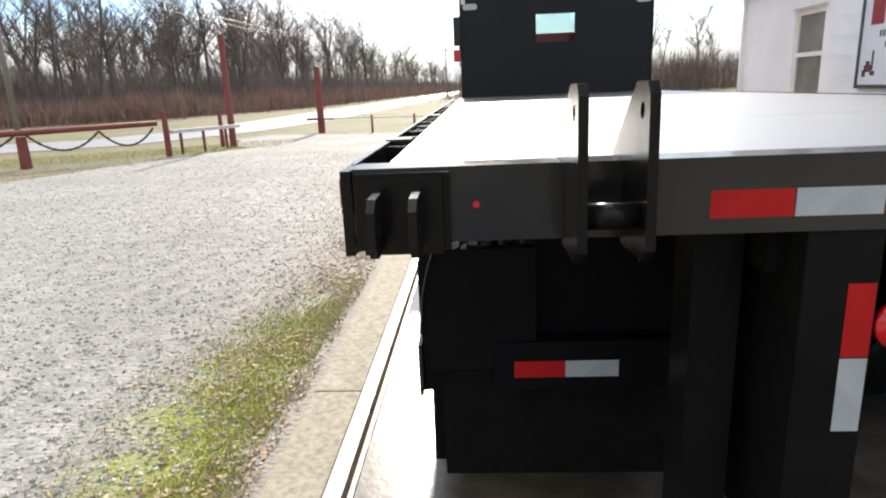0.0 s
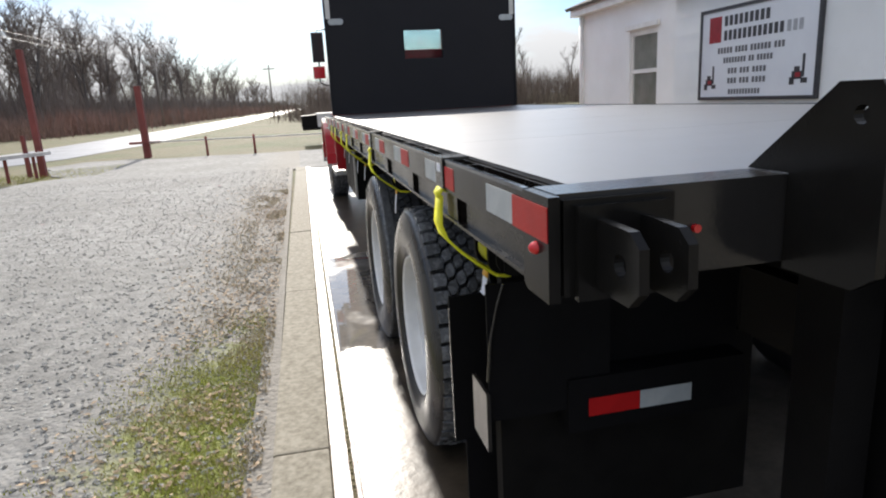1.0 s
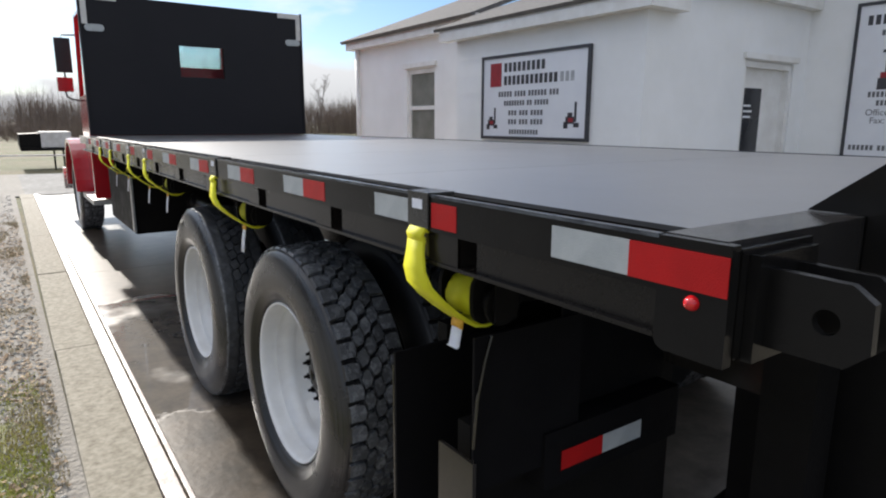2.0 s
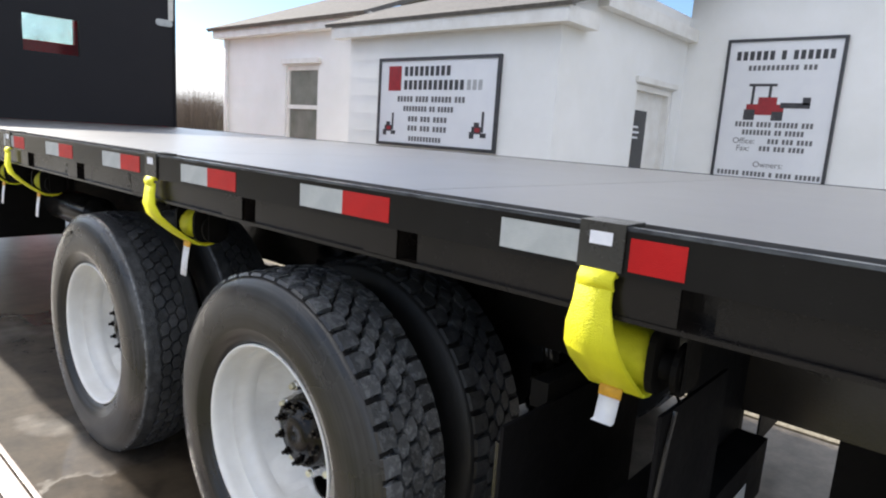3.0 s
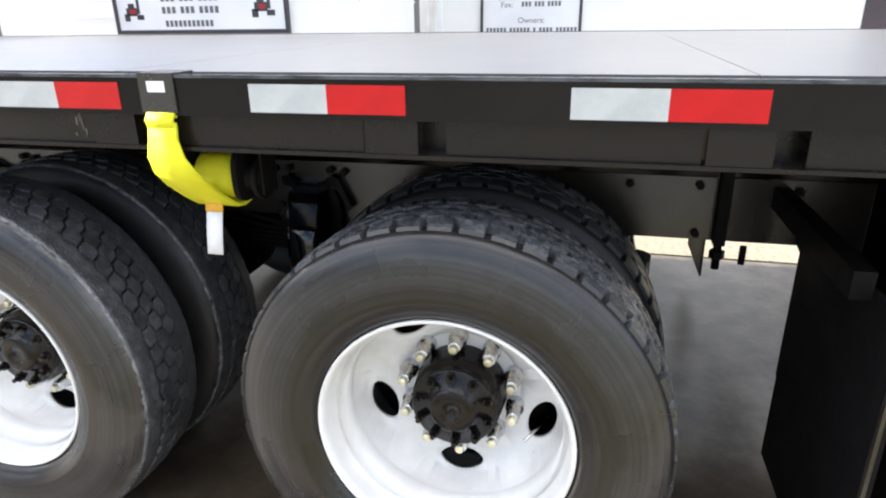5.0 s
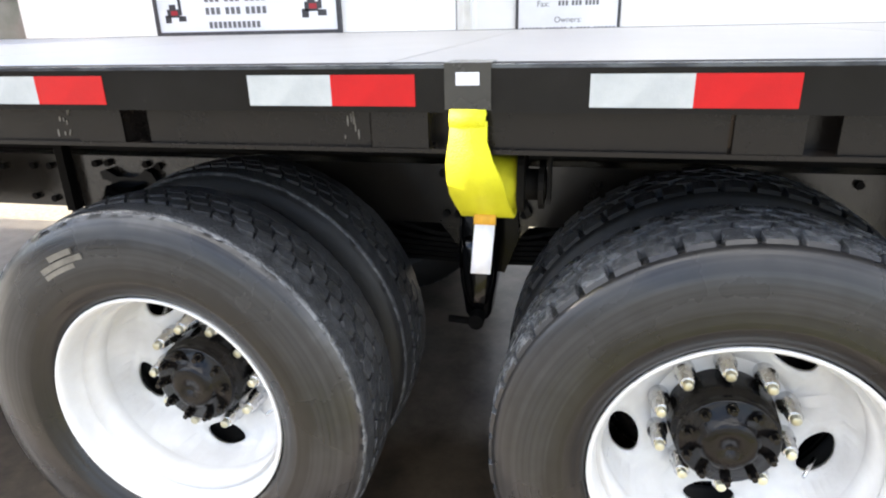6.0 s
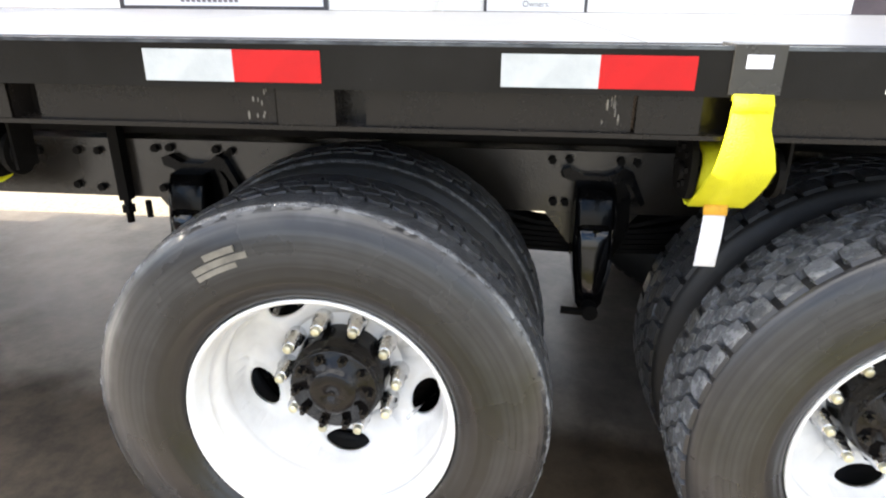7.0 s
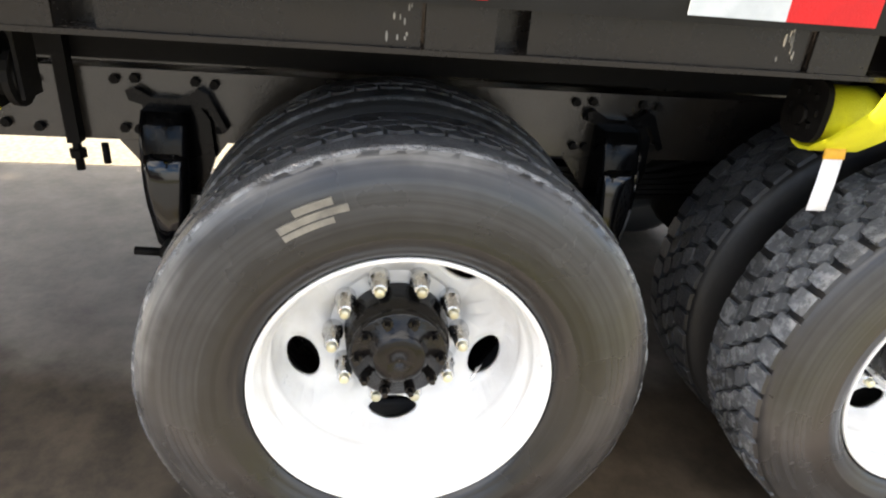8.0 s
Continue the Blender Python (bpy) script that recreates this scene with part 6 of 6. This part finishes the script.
words(s2, DX, QY1, 0.20, 1.530, 0.066, "Office:", M_INK2)
words(s2, DX, QY1, 0.25, 1.445, 0.066, "Fax:", M_INK2)
words(s2, DX, QY1, 0.46, 1.265, 0.066, "Owners:", M_INK2)
b = bm_new()
for u0, u1, v0, v1 in ((0.30, 0.70, 1.86, 1.98), (0.42, 0.62, 1.98, 2.06)):
    box(b, DX - 0.0275, DX - 0.0255, QY1 - u1, QY1 - u0, v0, v1)
part("printed_body", b, M_SIGNRED, s2)
b = bm_new()
for u0, u1, v0, v1 in ((0.28, 0.40, 1.80, 1.92), (0.58, 0.70, 1.80, 1.90), (0.34, 0.37, 1.98, 2.18), (0.52, 0.55, 2.06, 2.18), (0.30, 0.60, 2.18, 2.21), (0.66, 0.96, 1.94, 2.00), (0.88, 0.96, 1.98, 2.06)):
    box(b, DX - 0.0285, DX - 0.0278, QY1 - u1, QY1 - u0, v0, v1)
part("printed_machine", b, M_INK, s2)

# ---- entrance posts, rails, poles ----
def post(x, y, w, h, label):
    b = bm_new()
    prism(b, [(x - w / 2, y - w / 2), (x + w / 2, y - w / 2), (x + w / 2, y + w / 2), (x - w / 2, y + w / 2)], "z", -0.1, h)
    for v in b.verts:
        if v.co.z > 0:
            v.co.x, v.co.y = x + (v.co.x - x) * 0.86, y + (v.co.y - y) * 0.86
    return solid("gate_post", b, M_POST, label, "post", "red posts at the entrance", bevel=0.012)


post(-7.02, 18.9, 0.15, 3.15, "tall rust-red timber gate post")
post(-5.56, 24.0, 0.22, 2.35, "rust-red timber post beside the entrance")
post(-7.42, 19.1, 0.10, 1.05, "short rust-red post beside the tall one")
post(-7.88, 16.6, 0.12, 1.12, "short rust-red post at the end of the rail")
post(-10.39, 14.65, 0.18, 0.72, "stout rust-red rail post")
post(-14.2, 12.2, 0.18, 0.72, "stout rust-red rail post")
b = bm_new()
tube(b, [(-17.5, 10.0, 0.80), (-14.2, 12.2, 0.80), (-10.39, 14.65, 0.80), (-8.02, 16.45, 0.84)], 0.068, 8)
solid("timber_rail", b, M_POST, "rust-red horizontal timber rail on posts", "rail")
for (xa, ya), (xb, yb) in (((-14.1, 12.264), (-12.2, 13.486)), ((-12.2, 13.486), (-10.5, 14.579)), ((-10.3, 14.718), (-9.1, 15.63)), ((-9.1, 15.63), (-8.1, 16.389))):
    b = bm_new()
    pts = []
    for k in range(11):
        u = k / 10
        pts.append((xa + (xb - xa) * u, ya + (yb - ya) * u, 0.735 - 1.6 * u * (1 - u)))
    for k in range(10):
        p, q = Vector(pts[k]), Vector(pts[k + 1])
        tube(b, [p, p.lerp(q, 0.5), q], [0.022, 0.032, 0.022], 5)
    solid("hanging_chain", b, M_CHAIN, "dark chain slung below the timber rail", "chain", "chains below the rail")
gate = thing("swing_barrier", (-7.4, 17.8, 0), "white board barrier on red brackets between posts", "barrier")
b = bm_new()
prism(b, [(-7.90, 16.75), (-6.86, 18.70), (-6.66, 18.60), (-7.70, 16.65)], "z", 0.55, 0.64)
part("barrier_board", b, M_BOARD, gate, bevel=0.01)
for u in (0.12, 0.45, 0.8):
    b = bm_new()
    x, y = -7.80 + 1.04 * u, 16.72 + 1.95 * u
    box(b, x - 0.03, x + 0.03, y - 0.03, y + 0.03, -0.02, 0.548)
    part("barrier_leg", b, M_POST, gate)
b = bm_new()
box(b, -6.05, -5.1, 23.8, 24.1, 0.45, 0.53)
solid("cross_board", b, M_POST, "short dark red board nailed to the post", "board")
for px, py in ((-3.45, 22.75), (-1.9, 22.2)):
    b = bm_new()
    tube(b, [(px, py, -0.05), (px, py, 0.62)], 0.04, 8)
    solid("fence_post", b, M_POST, "low thin red fence post in dry grass", "post", "low fence posts")
b = bm_new()
tube(b, [(-5.4, 23.8, 0.50), (-3.45, 22.75, 0.52), (-1.9, 22.2, 0.52), (1.5, 21.9, 0.5)], 0.022, 6)
solid("fence_rail", b, M_BOARD, "thin pale rail along the low fence", "rail")


def pole(x, y, h, r, label):
    b = bm_new()
    tube(b, [(x, y, -0.2), (x, y, h)], [r, r * 0.7], 10)
    box(b, x - 0.9, x + 0.9, y - 0.06, y + 0.06, h - 0.7, h - 0.55)
    return solid("utility_pole", b, M_POLE, label, "pole", "utility poles along the road")


pole(-22.5, 31.0, 9.0, 0.15, "grey wooden utility pole")
pole(-15.6, 80.0, 8.0, 0.14, "grey wooden utility pole by the road")
pole(-4.2, 108.0, 8.0, 0.14, "grey wooden utility pole by the road")
for dz, dx in ((0.0, -0.8), (0.0, 0.8)):
    b = bm_new()
    pts = [(-22.5 + dx, 31.0, 8.4 + dz), (-15.6 + dx, 80.0, 7.4 + dz), (-4.2 + dx, 108.0, 7.4 + dz)]
    line = []
    for p, q in zip(pts, pts[1:]):
        for k in range(13):
            u = k / 12
            v = Vector(p).lerp(Vector(q), u)
            v.z -= 4 * 0.7 * u * (1 - u)
            line.append(v)
    tube(b, line, 0.011, 4)
    solid("overhead_wire", b, M_WIRE, "overhead wire between utility poles", "wire", "overhead wires")

# far white trailer
tr = thing("parked_trailer", (0.8, 25, -0.03), "low white and black trailer parked beyond the lot", "trailer")
b = bm_new()
box(b, 0.235, 1.05, 24.0, 25.8, 0.66, 1.13)
part("trailer_box", b, M_BOARD, tr, bevel=0.02)
b = bm_new()
box(b, -0.30, 2.6, 23.95, 25.85, 0.56, 0.655)
part("trailer_bed", b, M_BLACKMATT, tr, bevel=0.01)
b = bm_new()
prism(b, [(-0.32, 0.66), (0.23, 0.66), (0.23, 1.09), (-0.32, 1.06)], "y", 24.0, 25.8)
part("trailer_load", b, M_BLACKMATT, tr)
for wx in (1.35, 2.05):
    b = bm_new()
    lathe(b, [(-0.10, 0.05), (-0.10, 0.24), (-0.07, 0.27), (0.07, 0.27), (0.10, 0.24), (0.10, 0.05)], 20)
    bmesh.ops.transform(b, matrix=pose(wx, 23.98, 0.24, 0, 0, 90), verts=b.verts)
    part("trailer_wheel", b, M_RUBBER, tr)
for lx in (0.55, 0.80):
    b = bm_new()
    box(b, lx - 0.025, lx + 0.025, 24.1, 24.15, -0.03, 0.559)
    part("trailer_leg", b, M_BLACKMATT, tr)


# ---- woods ----
def grow(r, p, way, length, rad, depth, out, sides, many=4):
    """Branches as tapered sticks: appends (start, end, radius, end radius, sides)."""
    n = 3 if depth > 1 else 2
    q = Vector(p)
    w = Vector(way)
    for i in range(n):
        w = (w + Vector((r.uniform(-1, 1), r.uniform(-1, 1), r.uniform(-0.3, 0.6))) * 0.16).normalized()
        e = q + w * length / n
        ra, rb = rad * (1 - 0.55 * i / n), rad * (1 - 0.55 * (i + 1) / n)
        out.append((q.copy(), e.copy(), ra, rb, sides if depth > 1 else 3))
        if depth > 0 and (i > 0 or depth < 3):
            for _ in range(many):
                a = r.uniform(0, math.tau)
                side = Vector((math.cos(a), math.sin(a), r.uniform(0.25, 1.0))).normalized()
                grow(r, q.lerp(e, r.uniform(0.1, 1)), (w * 0.55 + side).normalized(), length * r.uniform(0.26, 0.44), rb * 0.52, depth - 1, out, sides, many)
        q = e
    return out


def sticks(lst):
    vs, fs = [], []
    for a, c, ra, rb, seg in lst:
        way = (c - a).normalized()
        side = way.orthogonal().normalized()
        up = way.cross(side)
        base = len(vs)
        for p, rr in ((a, ra), (c, rb)):
            for k in range(seg):
                t = k * math.tau / seg
                vs.append(p + rr * (math.cos(t) * side + math.sin(t) * up))
        for k in range(seg):
            j = (k + 1) % seg
            fs.append((base + k, base + j, base + seg + j, base + seg + k))
    return np.array([tuple(v) for v in vs]), fs


rw = random.Random(11)
TREES = []
for k in range(5):
    lst = grow(rw, (0, 0, -0.2), (rw.uniform(-0.05, 0.05), rw.uniform(-0.05, 0.05), 1), 9.4, 0.17, 3, [], 5)
    trunk = [s for s in lst if s[2] > 0.045]
    crown = [(a, c, max(ra, 0.014), max(rb, 0.011), sg_) for a, c, ra, rb, sg_ in lst if ra <= 0.045]
    TREES.append((sticks(trunk), sticks(crown)))


LIGHT = []
for k in range(5):
    lst = grow(rw, (0, 0, -0.2), (rw.uniform(-0.05, 0.05), rw.uniform(-0.05, 0.05), 1), 9.4, 0.17, 3, [], 3, 3)
    LIGHT.append(sticks([(a, c, max(ra, 0.019), max(rb, 0.014), 3) for a, c, ra, rb, sg_ in lst]))


def data_mesh(name, vf, material):
    me = bpy.data.meshes.new(name)
    me.from_pydata([tuple(v) for v in vf[0]], [], vf[1])
    me.materials.append(material)
    return me


TREE_MESH = [(data_mesh("trunk", t, M_BARK), data_mesh("crown", c, M_TWIG)) for t, c in TREES]


def tree(x, y, k, s, turn):
    t = thing("bare_tree", (x, y, 0), "tall bare winter tree at the wood's edge", "tree", "bare trees along the road")
    m = pose(x, y, -0.05, 0, 0, turn) @ Matrix.Scale(s, 4)
    piece("trunk", TREE_MESH[k][0], m, t)
    piece("crown", TREE_MESH[k][1], m, t)


EDGE = [(-95, 32), (-60, 36), (-38, 41), (-27, 50), (-21, 66), (-19, 95), (-16, 150), (-11, 250), (-4, 380)]


def along(u):
    d = u * (len(EDGE) - 1)
    i = min(int(d), len(EDGE) - 2)
    return Vector(EDGE[i]).lerp(Vector(EDGE[i + 1]), d - i)


for i in range(34):
    u = 0.10 + 0.62 * (i + rw.uniform(-0.3, 0.3)) / 34
    p = along(u)
    tree(p.x - rw.uniform(0, 5), p.y + rw.uniform(0, 5), rw.randrange(5), rw.uniform(0.75, 1.2), rw.uniform(0, 360))
for x, y, s in ((24.0, 92, 0.9), (27, 96, 0.75), (33, 98, 0.95), (35.5, 99, 0.7), (52, 120, 0.9), (15, 110, 0.6)):
    tree(x, y, rw.randrange(5), s, rw.uniform(0, 360))

# the woods behind, one mass of bare trees
vs_all, fs_all, base = [], [], 0
for i in range(330):
    p = along(0.03 + 0.95 * rw.random())
    x, y = p.x - rw.uniform(4, 34), p.y + rw.uniform(4, 30)
    k = rw.randrange(5)
    s, a = rw.uniform(0.8, 1.35), rw.uniform(0, math.tau)
    rot = np.array([[math.cos(a), -math.sin(a), 0], [math.sin(a), math.cos(a), 0], [0, 0, 1]]) * s
    v = LIGHT[k][0] @ rot.T + np.array([x, y, -0.1])
    vs_all.append(v)
    fs_all += [tuple(q + base for q in f) for f in LIGHT[k][1]]
    base += len(v)
raw("bare_woods", [tuple(v) for v in np.concatenate(vs_all)], fs_all, M_TWIG, "deep bare winter woods behind the road", "woods", kind="stuff")


def brush(name, spots, label, material, height, spread):
    """Thickets of thin upright stems."""
    vs, fs = [], []
    for (x, y), count in spots:
        for _ in range(count):
            px, py = x + rw.gauss(0, spread), y + rw.gauss(0, spread)
            h = height * rw.uniform(0.25, 0.8) * (0.8 + 0.5 * noise.noise(Vector((px * 0.22, py * 0.22, 2.0))) + 0.25)
            q = Vector((px + rw.uniform(-0.3, 0.3) * height * 0.5, py + rw.uniform(-0.3, 0.3) * height * 0.5, h))
            w = rw.uniform(0.010, 0.028)
            a = rw.uniform(0, math.pi)
            d = Vector((math.cos(a), math.sin(a), 0)) * w
            b0 = len(vs)
            p = Vector((px, py, -0.05))
            mid = p.lerp(q, 0.55) + Vector((rw.uniform(-0.2, 0.2), rw.uniform(-0.2, 0.2), 0))
            vs += [p - d, p + d, mid + d * 0.8, mid - d * 0.8, q + d * 0.3, q - d * 0.3]
            fs += [(b0, b0 + 1, b0 + 2, b0 + 3), (b0 + 3, b0 + 2, b0 + 4, b0 + 5)]
            for _k in range(4):
                e = mid.lerp(q, rw.random()) + Vector((rw.uniform(-0.6, 0.6), rw.uniform(-0.6, 0.6), rw.uniform(-0.2, 0.6))) * height * 0.4
                b1 = len(vs)
                vs += [mid - d * 0.5, mid + d * 0.5, e]
                fs += [(b1, b1 + 1, b1 + 2)]
    return raw(name, [tuple(v) for v in vs], fs, material, label, "brush", kind="stuff")


brush("red_brush", [((along(k / 90).x + 1.0, along(k / 90).y - 1.0), 230) for k in range(6, 90)], "reddish brown winter brush below the woods", M_BRUSH, 2.6, 2.4)
brush("wood_understorey", [((along(k / 90).x - 7.0, along(k / 90).y + 7.0), 420) for k in range(4, 90)], "grey-brown saplings filling the wood's edge", M_TWIG, 5.6, 5.0)
brush("far_brush", [((1.5 + k * 2.2, 88 + 9 * math.sin(k)), 380) for k in range(37)], "brown scrub on the far field edge", M_BRUSH2, 6.0, 3.0)
brush("roadside_scrub", [((2.0 + k * 0.42 + 1.5 * math.sin(k * 1.7), 60 + k * 3.4), 210) for k in range(22)], "brown scrub beside the far road", M_BRUSH2, 2.1, 2.2)


# ---- grass, stones ----
def blades(name, count, spot, h0, h1, material, label):
    vs, fs = [], []
    made = 0
    while made < count:
        s = spot()
        if s is None:
            continue
        x, y, z = s
        h, a = rw.uniform(h0, h1), rw.uniform(0, math.tau)
        w = 0.0018 + 0.0022 * rw.random()
        lean = Vector((rw.uniform(-1, 1), rw.uniform(-1, 1), 0)) * h * 0.7
        d = Vector((math.cos(a), math.sin(a), 0)) * w
        p = Vector((x, y, z))
        b0 = len(vs)
        vs += [p - d, p + d, p + lean * 0.4 + Vector((0, 0, h * 0.7)) + d * 0.7, p + lean * 0.4 + Vector((0, 0, h * 0.7)) - d * 0.7, p + lean + Vector((0, 0, h))]
        fs += [(b0, b0 + 1, b0 + 2, b0 + 3), (b0 + 3, b0 + 2, b0 + 4)]
        made += 1
    return raw(name, [tuple(v) for v in vs], fs, material, label, "grass", kind="stuff")


def moss_spot():
    y = rw.uniform(0.8, 5.2)
    x = -0.78 - abs(rw.gauss(0.24, 0.30))
    if noise.noise(Vector((x * 2.6, y * 2.6, 5.0))) < rw.uniform(-0.6, 0.15) or x < -1.75 or y > 4.6 + 1.2 * (x + 1.2) + rw.uniform(-0.5, 0.3):
        return None
    return (x, y, 0.004)


def edge_spot():
    y = rw.uniform(0.5, 12.0)
    x = -0.72 - abs(rw.gauss(0, 0.30))
    if noise.noise(Vector((x * 3.0, y * 1.6, 9.0))) < 0.02:
        return None
    return (x, y, 0.004)


def leaf_litter(name, count, label):
    """Small curled leaves lying on the ground by the kerb."""
    vs, fs = [], []
    while len(fs) < 2 * count:
        y = rw.uniform(0.3, 13.0)
        x = -0.72 - abs(rw.gauss(0, 0.42))
        if noise.noise(Vector((x * 1.7, y * 1.3, 4.0))) < rw.uniform(-0.5, 0.3):
            continue
        s, a = rw.uniform(0.009, 0.024), rw.uniform(0, math.tau)
        u, w = Vector((math.cos(a), math.sin(a), rw.uniform(-0.2, 0.4))) * s, Vector((-math.sin(a), math.cos(a), rw.uniform(0.0, 0.7))) * s * 0.5
        p = Vector((x, y, 0.010))
        b0 = len(vs)
        vs += [p - u, p + u, p + w, p - Vector((w.x, w.y, -w.z))]
        fs += [(b0, b0 + 1, b0 + 2), (b0, b0 + 3, b0 + 1)]
    return raw(name, [tuple(v) for v in vs], fs, M_LEAF, label, "leaves", kind="stuff")


leaf_litter("fallen_leaves", 4200, "brown fallen leaves scattered along the kerb")
blades("kerb_grass", 20000, moss_spot, 0.005, 0.018, M_BLADE, "short yellow-green grass in the moss by the kerb")
blades("dead_grass", 9000, edge_spot, 0.006, 0.022, M_DRY, "dry straw and leaf litter along the kerb")


def verge_spot():
    u = rw.random()
    x = -5.5 - 14 * u
    y = 19.5 - 8 * u + rw.uniform(-1.6, 1.6)
    return (x, y, -0.02)


blades("verge_grass", 16000, verge_spot, 0.03, 0.09, M_BLADE, "yellow-green winter grass below the timber rail")


def pebbles(name, count, spot, s0, s1, label):
    vs, fs = [], []
    for _ in range(count):
        x, y, z = spot()
        s = rw.uniform(s0, s1)
        b0 = len(vs)
        a = rw.uniform(0, math.tau)
        fx, fz = rw.uniform(0.7, 1.3), rw.uniform(0.35, 0.8)
        for k in range(5):
            t = a + k * math.tau / 5
            rr = s * rw.uniform(0.75, 1.15)
            vs.append((x + fx * rr * math.cos(t), y + rr * math.sin(t), z + s * fz * rw.uniform(0.1, 0.4)))
        vs.append((x, y, z + s * fz * 1.1))
        vs += [(x + 0.9 * s * math.cos(a + k * math.tau / 5), y + 0.9 * s * math.sin(a + k * math.tau / 5), z - s * 0.4) for k in range(5)]
        for k in range(5):
            j = (k + 1) % 5
            fs += [(b0 + k, b0 + j, b0 + 5), (b0 + 6 + k, b0 + 6 + j, b0 + j, b0 + k)]
    return raw(name, vs, fs, M_STONE, label, "gravel", kind="stuff")


def near_gravel():
    y = 1.2 + 15.0 * rw.random() ** 2.0
    return (-0.75 - (4.2 + 0.4 * y) * rw.random() ** 1.3, y, 0.002)


pebbles("loose_stones", 20000, near_gravel, 0.006, 0.017, "loose grey gravel stones on the lot")
